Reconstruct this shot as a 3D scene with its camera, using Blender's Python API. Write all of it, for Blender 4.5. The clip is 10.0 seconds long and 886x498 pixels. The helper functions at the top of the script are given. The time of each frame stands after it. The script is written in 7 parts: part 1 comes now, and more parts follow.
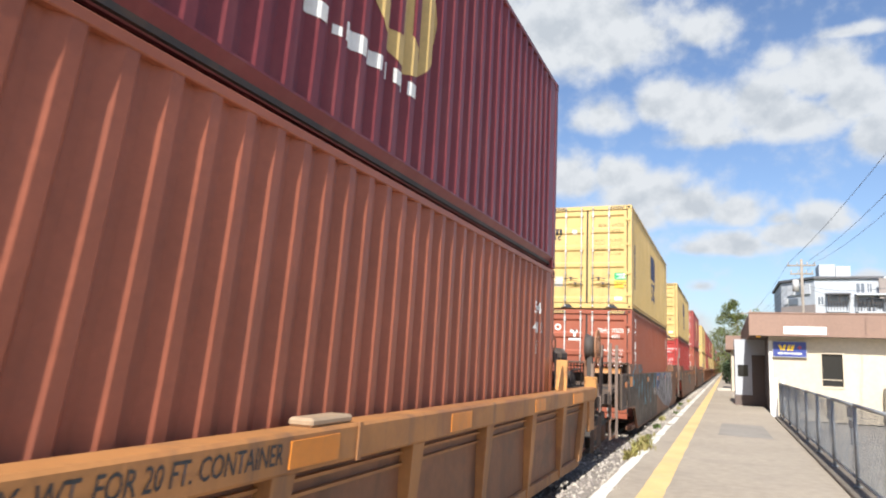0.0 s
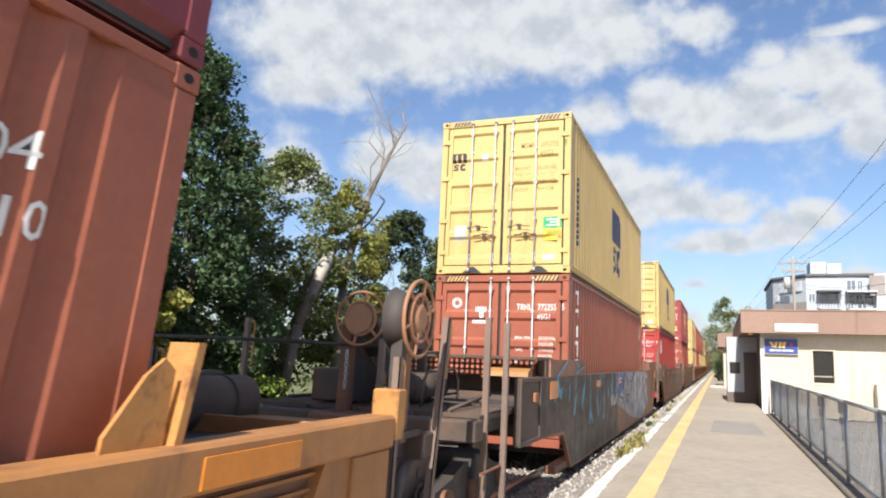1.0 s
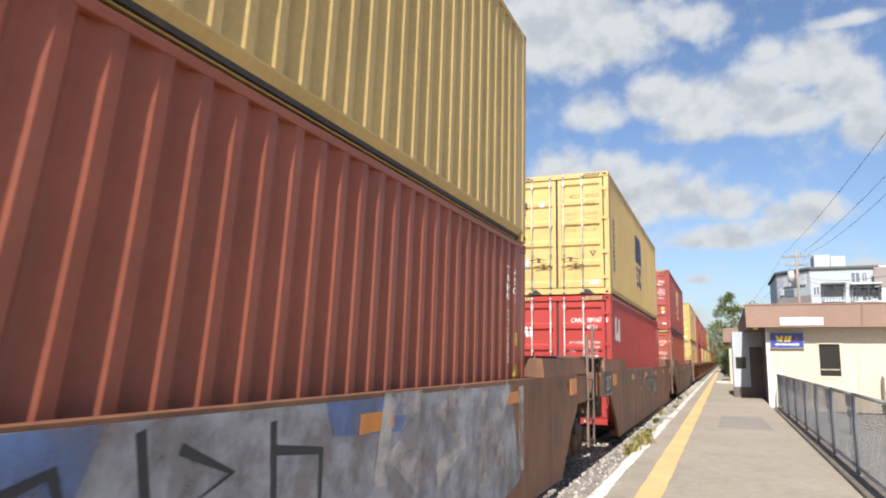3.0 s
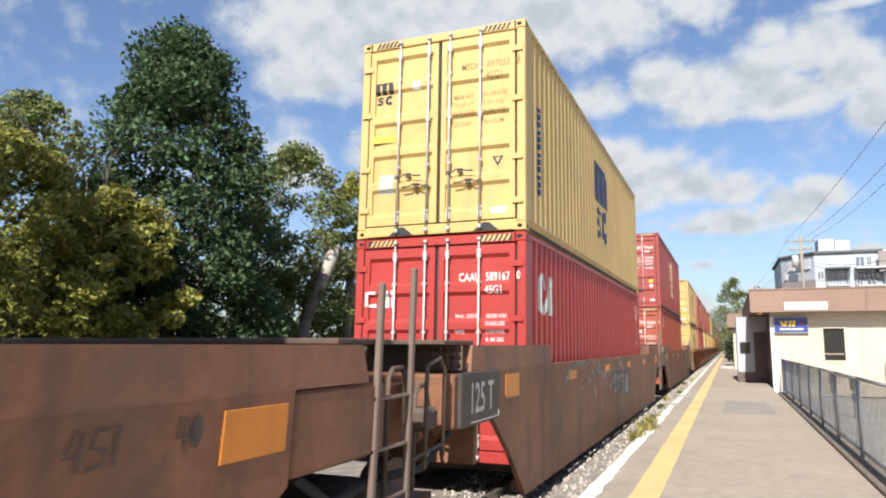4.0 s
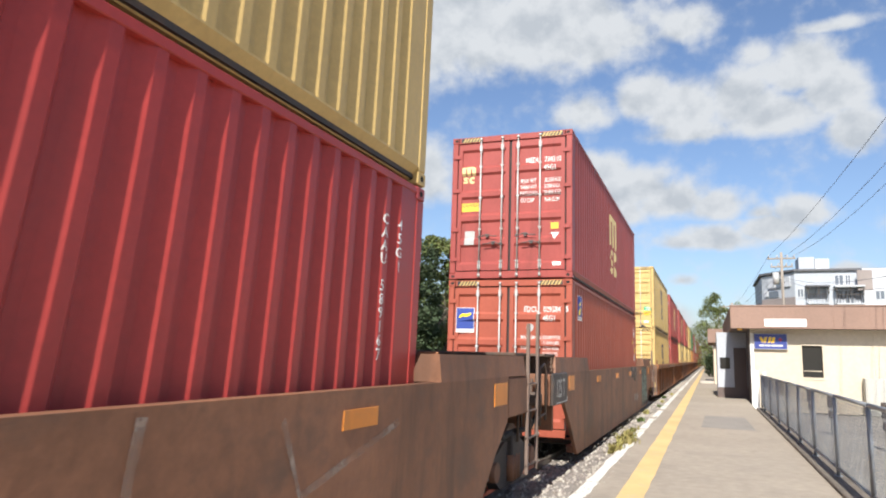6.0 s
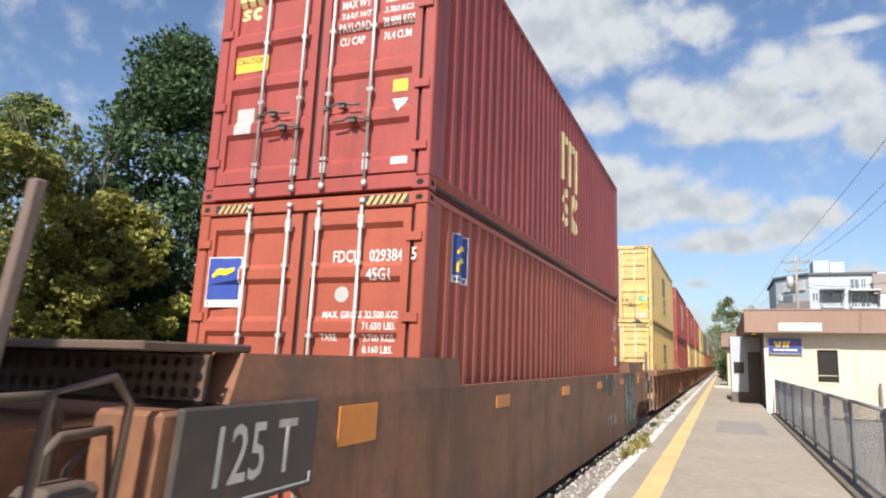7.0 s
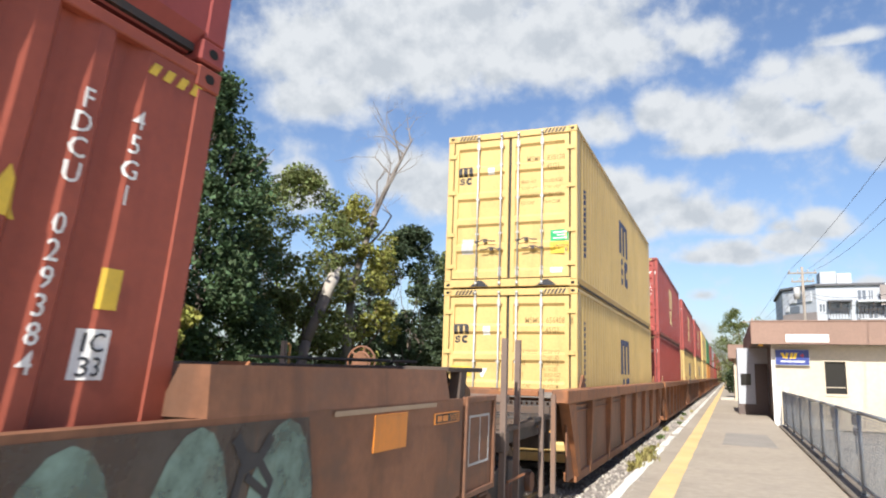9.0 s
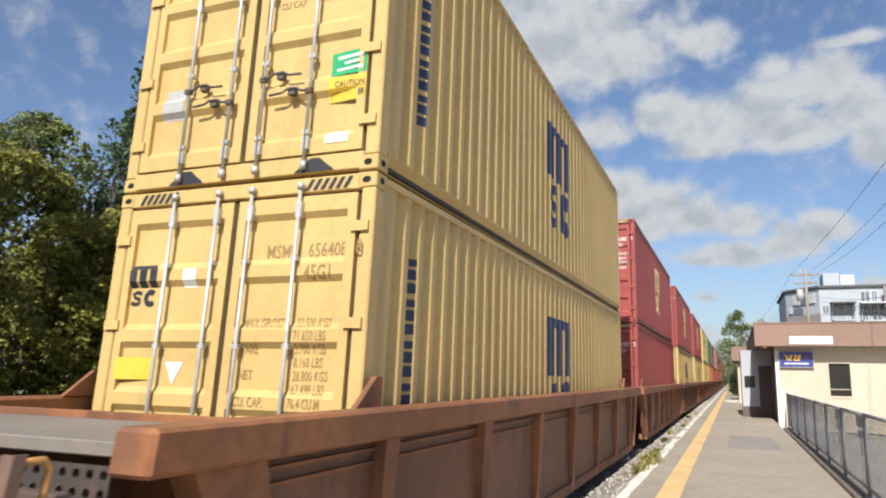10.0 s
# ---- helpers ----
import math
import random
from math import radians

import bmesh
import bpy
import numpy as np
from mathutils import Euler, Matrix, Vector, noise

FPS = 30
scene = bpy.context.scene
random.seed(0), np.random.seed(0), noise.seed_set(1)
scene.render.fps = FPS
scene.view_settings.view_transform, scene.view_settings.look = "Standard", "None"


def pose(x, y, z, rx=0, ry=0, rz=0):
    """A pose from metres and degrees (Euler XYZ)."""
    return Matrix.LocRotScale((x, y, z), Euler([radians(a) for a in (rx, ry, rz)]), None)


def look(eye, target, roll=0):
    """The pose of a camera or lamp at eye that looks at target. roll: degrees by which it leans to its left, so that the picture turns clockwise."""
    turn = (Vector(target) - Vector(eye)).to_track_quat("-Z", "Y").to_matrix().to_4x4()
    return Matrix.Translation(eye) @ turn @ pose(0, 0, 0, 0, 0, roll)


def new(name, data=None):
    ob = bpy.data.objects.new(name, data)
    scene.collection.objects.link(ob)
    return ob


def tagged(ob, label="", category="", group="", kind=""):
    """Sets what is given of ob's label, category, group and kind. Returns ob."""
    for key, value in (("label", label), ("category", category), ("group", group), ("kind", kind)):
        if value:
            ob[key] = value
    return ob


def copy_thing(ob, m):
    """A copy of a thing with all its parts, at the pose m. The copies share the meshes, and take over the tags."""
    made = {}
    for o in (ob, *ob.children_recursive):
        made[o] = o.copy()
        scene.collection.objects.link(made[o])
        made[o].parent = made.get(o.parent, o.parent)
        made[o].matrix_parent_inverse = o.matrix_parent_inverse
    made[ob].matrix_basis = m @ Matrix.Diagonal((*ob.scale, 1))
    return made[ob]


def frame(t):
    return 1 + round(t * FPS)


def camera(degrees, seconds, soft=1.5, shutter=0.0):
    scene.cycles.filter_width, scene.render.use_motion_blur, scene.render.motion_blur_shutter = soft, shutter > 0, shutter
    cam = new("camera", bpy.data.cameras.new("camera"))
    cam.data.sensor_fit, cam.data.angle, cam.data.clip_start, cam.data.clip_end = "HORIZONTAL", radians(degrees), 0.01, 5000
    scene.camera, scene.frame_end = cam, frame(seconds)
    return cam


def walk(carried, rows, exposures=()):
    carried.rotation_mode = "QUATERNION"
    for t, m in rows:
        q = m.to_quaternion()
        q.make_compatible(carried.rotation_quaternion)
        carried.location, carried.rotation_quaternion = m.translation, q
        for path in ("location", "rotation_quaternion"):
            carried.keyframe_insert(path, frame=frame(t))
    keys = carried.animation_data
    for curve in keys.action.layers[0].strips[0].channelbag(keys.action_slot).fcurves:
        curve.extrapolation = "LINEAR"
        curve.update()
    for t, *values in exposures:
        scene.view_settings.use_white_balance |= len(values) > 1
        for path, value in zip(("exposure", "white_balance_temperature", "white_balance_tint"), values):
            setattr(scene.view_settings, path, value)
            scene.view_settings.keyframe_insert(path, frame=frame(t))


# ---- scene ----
DEG = 64.53
cam = camera(DEG, 10.0, soft=2.0, shutter=1.1)
# a phone's sensor is read out line by line from the top: what moves fast leans
scene.cycles.rolling_shutter_type, scene.cycles.rolling_shutter_duration = "TOP", 0.06
EYE_Z = 1.6
# seconds, yaw, pitch, roll: a phone held by hand on one spot of the platform
HELD = [(0, 21.71, 8.72, -2.23), (0.5, 22.17, 8.47, -2.63), (1, 21.19, 8.65, -1.93), (1.5, 20.76, 8.16, -2.03), (2, 21.40, 8.04, -1.75), (2.5, 21.30, 9.09, -1.02), (4, 21.95, 7.79, -0.14), (4.5, 21.17, 7.95, -0.82), (5, 20.89, 8.67, -1.56), (5.5, 20.30, 8.45, -1.39), (7, 21.44, 8.84, -1.41), (7.5, 21.80, 8.98, -1.46), (8, 22.03, 9.28, -1.41), (8.5, 21.82, 9.47, -1.49), (9, 21.87, 9.78, -1.37), (9.5, 21.19, 9.71, -1.41), (10, 22.09, 10.05, -1.14)]
# the phone's own exposure, in stops
STOPS = [(0, 0.71), (1, 0.71), (2, 0.57), (2.5, 0.55), (4, 0.65), (4.5, 0.61), (5.5, 0.63), (7, 0.59), (7.5, 0.65), (8, 0.71), (9, 0.71), (9.5, 0.59), (10, 0.37)]
walk(cam, [(t, pose(0, 0, EYE_Z, 90 + p, r, y)) for t, y, p, r in HELD], STOPS)

# ---------------------------------------------------------------- light
SUN_AZ, SUN_EL = 3.5, 41.0      # degrees from -Y towards +X, and above the horizon
sx = math.sin(radians(SUN_AZ)) * math.cos(radians(SUN_EL))
sy = -math.cos(radians(SUN_AZ)) * math.cos(radians(SUN_EL))
sz = math.sin(radians(SUN_EL))
sun = new("sun", bpy.data.lights.new("sun", "SUN"))
sun.data.energy, sun.data.angle, sun.data.color = 5.0, radians(0.6), (1.0, 0.955, 0.88)
sun.matrix_basis = look((sx * 50, sy * 50, sz * 50), (0, 0, 0))

# cumulus banks: azimuth from +Y towards +X, elevation, half widths, all in degrees, and weight
CLOUDS = [(-29.9, 24.6, 9.3, 5.4, 1), (-21.2, 26.5, 11.6, 6.7, 1), (-12.5, 25.8, 9.7, 4.9, 1), (-7.6, 25, 4.2, 3.3, 1), (-32.6, 21.1, 5, 2.8, 0.9), (-21.2, 30.9, 17.6, 5, 1), (-11.4, 31.3, 13.5, 4.5, 1), (-0.9, 25.2, 2.5, 1.7, 0.75),
          (4.5, 22.5, 2.1, 1.3, 0.6), (9.1, 23.6, 3.2, 0.6, 0.6), (-8.9, 19.2, 2.9, 1.8, 0.8), (-4, 20, 2.6, 2.3, 1), (-1.2, 19.1, 3.4, 2.7, 1), (2.9, 19.2, 2.8, 2.7, 1), (7.1, 21.1, 3, 2.6, 1), (9.3, 19.1, 2.5, 2.5, 1),
          (10.5, 16.2, 1.8, 2.4, 1), (5.3, 17.8, 4.1, 1.8, 1), (-0.9, 17.4, 3.6, 1.3, 0.8), (-7.7, 14.7, 2.6, 1.7, 1), (-5.8, 13.2, 4, 2.1, 1), (-2.4, 12.1, 3.4, 1.8, 1), (1, 11.6, 2.8, 1.5, 0.9), (-7.4, 11.5, 3.6, 1.7, 0.9),
          (3.9, 11, 1.4, 0.8, 0.6), (-11.8, 14.5, 3, 2.4, 0.9), (6.8, 10.7, 2, 1.4, 1), (4.5, 9.7, 2.7, 1.2, 1), (0.7, 9.1, 3.6, 1.2, 1), (-1.3, 9, 2.2, 0.8, 0.9), (-33.8, 13.8, 2.5, 2.3, 1), (-25.9, 15.4, 4.1, 2.4, 1),
          (-22.8, 14.3, 3.1, 3.4, 1), (-1.7, 6.1, 1.1, 0.6, 0.6), (-2.3, 2.6, 1.8, 1.5, 0.8), (-0.1, 1.1, 2.5, 1.6, 0.7), (9.6, 6.6, 1.8, 0.6, 0.6)]


def build_world():
    w = bpy.data.worlds.new("sky")
    scene.world = w
    w.use_nodes = True
    nt = w.node_tree
    nt.nodes.clear()
    N, Lk = nt.nodes.new, nt.links.new

    def op(kind, a, b=None, c=None, clamp=False):
        n = N("ShaderNodeMath")
        n.operation, n.use_clamp = kind, clamp
        for i, v in enumerate((a, b, c)):
            if v is None:
                continue
            if isinstance(v, (int, float)):
                n.inputs[i].default_value = v
            else:
                Lk(v, n.inputs[i])
        return n.outputs[0]

    sky = N("ShaderNodeTexSky")
    sky.sky_type, sky.sun_disc = "NISHITA", False
    sky.sun_elevation, sky.sun_rotation = radians(SUN_EL), radians(180 - SUN_AZ)
    sky.air_density, sky.dust_density, sky.ozone_density = 1.0, 1.3, 2.2
    tc = N("ShaderNodeTexCoord")
    sep = N("ShaderNodeSeparateXYZ")
    Lk(tc.outputs["Generated"], sep.inputs[0])
    x, y, z = sep.outputs
    az = op("MULTIPLY", op("ARCTAN2", x, y), 180 / math.pi)
    el = op("MULTIPLY", op("ARCSINE", z), 180 / math.pi)
    comb = N("ShaderNodeCombineXYZ")
    Lk(az, comb.inputs[0])
    Lk(op("MULTIPLY", el, 1.1), comb.inputs[1])

    def fbm(scale, detail, rough):
        n = N("ShaderNodeTexNoise")
        n.inputs["Scale"].default_value, n.inputs["Detail"].default_value, n.inputs["Roughness"].default_value = scale, detail, rough
        Lk(comb.outputs[0], n.inputs["Vector"])
        return n.outputs[0]

    n1, n2, n3 = fbm(0.24, 9, 0.55), fbm(0.06, 5, 0.5), fbm(0.6, 7, 0.55)
    total = None
    for a, e, ra, re, wt in CLOUDS:
        dx = op("MULTIPLY", op("SUBTRACT", az, a), 1 / ra)
        de = op("SUBTRACT", el, e)
        # flat undersides: the bank falls off faster below its middle
        dy = op("MULTIPLY", op("ADD", de, op("MULTIPLY", op("MINIMUM", de, 0.0), 0.5)), 1 / re)
        d = op("SQRT", op("ADD", op("MULTIPLY", dx, dx), op("MULTIPLY", dy, dy)))
        v = op("MULTIPLY", op("SUBTRACT", 1.3, d), wt * 1.15)
        total = v if total is None else op("MAXIMUM", total, v)
    # the open sky out of view carries sparser cloud, thinned to dim the train's side
    away = op("MULTIPLY", op("SUBTRACT", op("ABSOLUTE", op("SUBTRACT", az, -20)), 62), 0.05, clamp=True)
    free = op("MULTIPLY", op("SUBTRACT", op("MULTIPLY", n2, 3.0), 1.75), away)
    total = op("MAXIMUM", total, free)
    dens = op("ADD", op("ADD", total, op("MULTIPLY", op("SUBTRACT", n1, 0.5), 1.5)), op("MULTIPLY", op("SUBTRACT", n3, 0.5), 0.9))
    ramp = N("ShaderNodeMapRange")
    ramp.interpolation_type = "SMOOTHSTEP"
    ramp.inputs[1].default_value, ramp.inputs[2].default_value = -0.1, 0.8
    Lk(dens, ramp.inputs[0])
    above = op("MULTIPLY", el, 0.6, clamp=True)
    mask = op("MULTIPLY", ramp.outputs[0], above)
    # thick parts are a little greyer than the bright rims
    shade = N("ShaderNodeMapRange")
    shade.inputs[1].default_value, shade.inputs[2].default_value = 0.2, 1.5
    shade.inputs[3].default_value, shade.inputs[4].default_value = 1.0, 0.8
    # billows: greyer where the cloud is thicker just above
    sh = N("ShaderNodeVectorMath")
    sh.operation = "ADD"
    sh.inputs[1].default_value = (0.3, 1.3, 0)
    Lk(comb.outputs[0], sh.inputs[0])
    n4 = N("ShaderNodeTexNoise")
    n4.inputs["Scale"].default_value, n4.inputs["Detail"].default_value, n4.inputs["Roughness"].default_value = 0.24, 6, 0.55
    Lk(sh.outputs[0], n4.inputs["Vector"])
    Lk(op("ADD", op("MULTIPLY", dens, 0.7), op("MULTIPLY", op("SUBTRACT", n4.outputs[0], n1), 6.0)), shade.inputs[0])
    white = N("ShaderNodeMix")
    white.data_type = "RGBA"
    white.inputs[6].default_value, white.inputs[7].default_value = (4.05, 4.4, 4.85, 1), (5.45, 5.7, 6.0, 1)
    Lk(op("MULTIPLY", op("SUBTRACT", shade.outputs[0], 0.8), 5.0), white.inputs[0])
    # thin haze low over the horizon
    mix = N("ShaderNodeMix")
    mix.data_type = "RGBA"
    Lk(mask, mix.inputs[0])
    tint = N("ShaderNodeMix")
    tint.data_type, tint.blend_type = "RGBA", "MULTIPLY"
    tint.inputs[0].default_value, tint.inputs[7].default_value = 1.0, (1.02, 1.05, 1.15, 1)
    Lk(sky.outputs[0], tint.inputs[6])
    Lk(tint.outputs[2], mix.inputs[6])
    Lk(white.outputs[2], mix.inputs[7])
    bg = N("ShaderNodeBackground")
    bg.inputs[1].default_value = 0.088
    Lk(mix.outputs[2], bg.inputs[0])
    out = N("ShaderNodeOutputWorld")
    Lk(bg.outputs[0], out.inputs[0])


build_world()


# ---------------------------------------------------------------- materials
MATS = {}


def mat(name, color, rough=0.6, metal=0.0, vary=0.12, stain=None, stain_amt=0.0, scale=3.0, bump=0.0, bump_scale=40.0,
        streak=False, island=0.0, spec=0.5, trans=0.0, grain=0.08, thin=0.0, stain2=None):
    """Painted or natural surface: base colour broken up at two scales, optional stains, streaks and fine relief."""
    if name in MATS:
        return MATS[name]
    m = bpy.data.materials.new(name)
    m.use_nodes = True
    nt = m.node_tree
    N, Lk = nt.nodes.new, nt.links.new
    b = nt.nodes["Principled BSDF"]
    b.inputs["Roughness"].default_value, b.inputs["Metallic"].default_value = rough, metal
    b.inputs["Specular IOR Level"].default_value = spec
    tc = N("ShaderNodeTexCoord")

    def tex(sc, detail, stretch=(1, 1, 1)):
        mp = N("ShaderNodeMapping")
        mp.inputs["Scale"].default_value = stretch
        Lk(tc.outputs["Object"], mp.inputs[0])
        n = N("ShaderNodeTexNoise")
        n.inputs["Scale"].default_value, n.inputs["Detail"].default_value, n.inputs["Roughness"].default_value = sc, detail, 0.62
        Lk(mp.outputs[0], n.inputs["Vector"])
        return n.outputs[0]

    big, fine = tex(scale * 0.3, 4), tex(scale * 7, 5)
    hsv = N("ShaderNodeHueSaturation")
    hsv.inputs["Color"].default_value = (*color, 1)
    r = N("ShaderNodeMapRange")
    r.inputs[1].default_value, r.inputs[2].default_value = 0.3, 0.7
    r.inputs[3].default_value, r.inputs[4].default_value = 1 - vary, 1 + vary
    Lk(big, r.inputs[0])
    r2 = N("ShaderNodeMapRange")
    r2.inputs[1].default_value, r2.inputs[2].default_value = 0.3, 0.7
    r2.inputs[3].default_value, r2.inputs[4].default_value = 1 - grain, 1 + grain
    Lk(fine, r2.inputs[0])
    mu = N("ShaderNodeMath")
    mu.operation = "MULTIPLY"
    Lk(r.outputs[0], mu.inputs[0]), Lk(r2.outputs[0], mu.inputs[1])
    val = mu.outputs[0]
    if island:
        geo = N("ShaderNodeNewGeometry")
        r3 = N("ShaderNodeMapRange")
        r3.inputs[3].default_value, r3.inputs[4].default_value = 1 - island, 1 + island
        Lk(geo.outputs["Random Per Island"], r3.inputs[0])
        mu2 = N("ShaderNodeMath")
        mu2.operation = "MULTIPLY"
        Lk(val, mu2.inputs[0]), Lk(r3.outputs[0], mu2.inputs[1])
        val = mu2.outputs[0]
        r4 = N("ShaderNodeMapRange")
        r4.inputs[3].default_value, r4.inputs[4].default_value = 0.5 - 0.06 * island, 0.5 + 0.06 * island
        Lk(geo.outputs["Random Per Island"], r4.inputs[0])
        Lk(r4.outputs[0], hsv.inputs["Hue"])
    Lk(val, hsv.inputs["Value"])
    col = hsv.outputs[0]
    if stain:
        st = tex(scale * 1.3, 7, (1, 1, 0.16) if streak else (1, 1, 1))
        rs = N("ShaderNodeMapRange")
        rs.interpolation_type = "SMOOTHSTEP"
        rs.inputs[1].default_value, rs.inputs[2].default_value = 0.5, 0.72
        rs.inputs[3].default_value, rs.inputs[4].default_value = 0, stain_amt
        Lk(st, rs.inputs[0])
        mx = N("ShaderNodeMix")
        mx.data_type = "RGBA"
        Lk(rs.outputs[0], mx.inputs[0]), Lk(col, mx.inputs[6])
        mx.inputs[7].default_value = (*stain, 1)
        col = mx.outputs[2]
    if stain2:
        bl = tex(scale * 0.8, 6, (1, 0.6, 1))
        rb = N("ShaderNodeMapRange")
        rb.interpolation_type = "SMOOTHSTEP"
        rb.inputs[1].default_value, rb.inputs[2].default_value = 0.48, 0.66
        rb.inputs[3].default_value, rb.inputs[4].default_value = 0, 0.8
        Lk(bl, rb.inputs[0])
        m2 = N("ShaderNodeMix")
        m2.data_type = "RGBA"
        Lk(rb.outputs[0], m2.inputs[0]), Lk(col, m2.inputs[6])
        m2.inputs[7].default_value = (*stain2, 1)
        col = m2.outputs[2]
    Lk(col, b.inputs["Base Color"])
    rr = N("ShaderNodeMapRange")
    rr.inputs[3].default_value, rr.inputs[4].default_value = max(0.05, rough - 0.12), min(1, rough + 0.12)
    Lk(fine, rr.inputs[0])
    Lk(rr.outputs[0], b.inputs["Roughness"])
    if bump:
        bp = N("ShaderNodeBump")
        bp.inputs["Strength"].default_value, bp.inputs["Distance"].default_value = bump, 0.02
        Lk(tex(bump_scale, 6), bp.inputs["Height"])
        Lk(bp.outputs[0], b.inputs["Normal"])
    if thin:          # sprayed paint that covers unevenly
        ra = N("ShaderNodeMapRange")
        ra.interpolation_type = "SMOOTHSTEP"
        ra.inputs[1].default_value, ra.inputs[2].default_value = 0.36, 0.66
        ra.inputs[3].default_value, ra.inputs[4].default_value = 1 - thin, 1.0
        Lk(tex(scale * 1.1, 6), ra.inputs[0])
        Lk(ra.outputs[0], b.inputs["Alpha"])
    if trans:
        t = N("ShaderNodeBsdfTranslucent")
        Lk(col, t.inputs[0])
        ms = N("ShaderNodeMixShader")
        ms.inputs[0].default_value = trans
        Lk(b.outputs[0], ms.inputs[1]), Lk(t.outputs[0], ms.inputs[2])
        Lk(ms.outputs[0], nt.nodes["Material Output"].inputs[0])
    MATS[name] = m
    return m


def glass_mat(name="dark_glass", color=(0.02, 0.02, 0.02)):
    return mat(name, color, rough=0.08, vary=0.05, spec=0.4)


RUST = (0.12, 0.05, 0.025)
DUST = (0.34, 0.26, 0.2)
PAINT = {
    "yellow": mat("paint_yellow", (0.55, 0.385, 0.15), 0.48, vary=0.1, stain=(0.34, 0.24, 0.1), stain_amt=0.3, streak=True, bump=0.05, spec=0.34),
    "brown": mat("paint_brown", (0.29, 0.086, 0.05), 0.48, vary=0.14, stain=(0.25, 0.11, 0.08), stain_amt=0.4, streak=True, bump=0.05, spec=0.34),
    "oxide": mat("paint_oxide", (0.31, 0.098, 0.056), 0.46, vary=0.14, stain=(0.22, 0.085, 0.06), stain_amt=0.4, streak=True, bump=0.06, spec=0.34),
    "florens": mat("paint_florens", (0.33, 0.082, 0.05), 0.48, vary=0.12, stain=(0.2, 0.05, 0.035), stain_amt=0.35, streak=True, bump=0.05, spec=0.34),
    "red": mat("paint_red", (0.37, 0.046, 0.04), 0.42, vary=0.1, stain=(0.24, 0.05, 0.045), stain_amt=0.3, streak=True, bump=0.05, spec=0.34),
    "maroon": mat("paint_maroon", (0.175, 0.036, 0.041), 0.42, vary=0.12, stain=(0.26, 0.1, 0.09), stain_amt=0.3, streak=True, bump=0.05, spec=0.34),
    "mscred": mat("paint_dull_red", (0.31, 0.066, 0.056), 0.48, vary=0.12, stain=(0.12, 0.035, 0.03), stain_amt=0.35, streak=True, bump=0.05, spec=0.34),
    "green": mat("paint_green", (0.05, 0.16, 0.07), 0.5, stain=DUST, stain_amt=0.3, streak=True),
    "grey": mat("paint_grey", (0.3, 0.3, 0.31), 0.5, stain=DUST, stain_amt=0.3, streak=True),
    "orange": mat("paint_orange", (0.5, 0.2, 0.05), 0.5, stain=RUST, stain_amt=0.3, streak=True),
}
CAR = {
    "ttx_yellow": mat("car_faded_yellow", (0.37, 0.165, 0.054), 0.62, vary=0.2, stain=(0.16, 0.085, 0.05), stain_amt=0.9, streak=True, bump=0.2, bump_scale=9, stain2=(0.25, 0.105, 0.045), scale=2.4),
    "rust_brown": mat("car_rust_brown", (0.215, 0.1, 0.056), 0.6, vary=0.3, stain=(0.085, 0.05, 0.034), stain_amt=0.8, streak=True, bump=0.25, bump_scale=9, stain2=(0.125, 0.074, 0.052), scale=1.7, spec=0.3, grain=0.16),
    "rust_red": mat("car_rust_red", (0.27, 0.112, 0.05), 0.64, vary=0.25, stain=(0.1, 0.055, 0.036), stain_amt=0.8, streak=True, bump=0.25, bump_scale=9, stain2=(0.16, 0.08, 0.048), scale=1.8, spec=0.3, grain=0.16),
    "black": mat("car_dull_black", (0.05, 0.045, 0.042), 0.7, vary=0.25, stain=(0.2, 0.15, 0.11), stain_amt=0.5, streak=True, bump=0.12),
}
M_DARK = mat("grimy_steel", (0.055, 0.045, 0.04), 0.72, vary=0.25, stain=(0.16, 0.09, 0.05), stain_amt=0.5, bump=0.1)
M_STEEL = mat("galvanised_steel", (0.5, 0.5, 0.48), 0.45, metal=0.35, vary=0.1, stain=(0.28, 0.24, 0.2), stain_amt=0.4)
M_RUBBER = mat("black_rubber", (0.03, 0.03, 0.03), 0.8)
M_HOLE_SHADE = mat("hollow_shade", (0.012, 0.011, 0.01), 0.9)
M_WHITE = mat("white_paint", (0.74, 0.73, 0.7), 0.55, stain=DUST, stain_amt=0.3)
M_BLACKP = mat("black_paint", (0.022, 0.024, 0.03), 0.55, stain=(0.12, 0.1, 0.07), stain_amt=0.25)
M_NAVY = mat("navy_paint", (0.03, 0.04, 0.09), 0.5)
M_CREAM = mat("cream_paint", (0.68, 0.55, 0.25), 0.5, stain=DUST, stain_amt=0.3)
M_REFL = mat("orange_reflector", (0.62, 0.21, 0.025), 0.42, vary=0.12, stain=(0.3, 0.14, 0.05), stain_amt=0.6, streak=True)
M_YSIGN = mat("yellow_sticker", (0.7, 0.47, 0.05), 0.5, stain=(0.4, 0.28, 0.1), stain_amt=0.3)
M_GREEN = mat("green_sticker", (0.03, 0.36, 0.14), 0.45)
M_GREYST = mat("grey_sticker", (0.42, 0.42, 0.41), 0.5, stain=DUST, stain_amt=0.4)
M_GRIME = mat("dusty_brown_steel", (0.085, 0.06, 0.046), 0.75, vary=0.3, stain=(0.05, 0.038, 0.03), stain_amt=0.8, scale=2.0, bump=0.2, bump_scale=12, stain2=(0.12, 0.07, 0.045))
M_POSTS = mat("worn_stanchion_paint", (0.17, 0.12, 0.095), 0.65, vary=0.2, stain=(0.26, 0.12, 0.06), stain_amt=0.7, streak=True, bump=0.15)
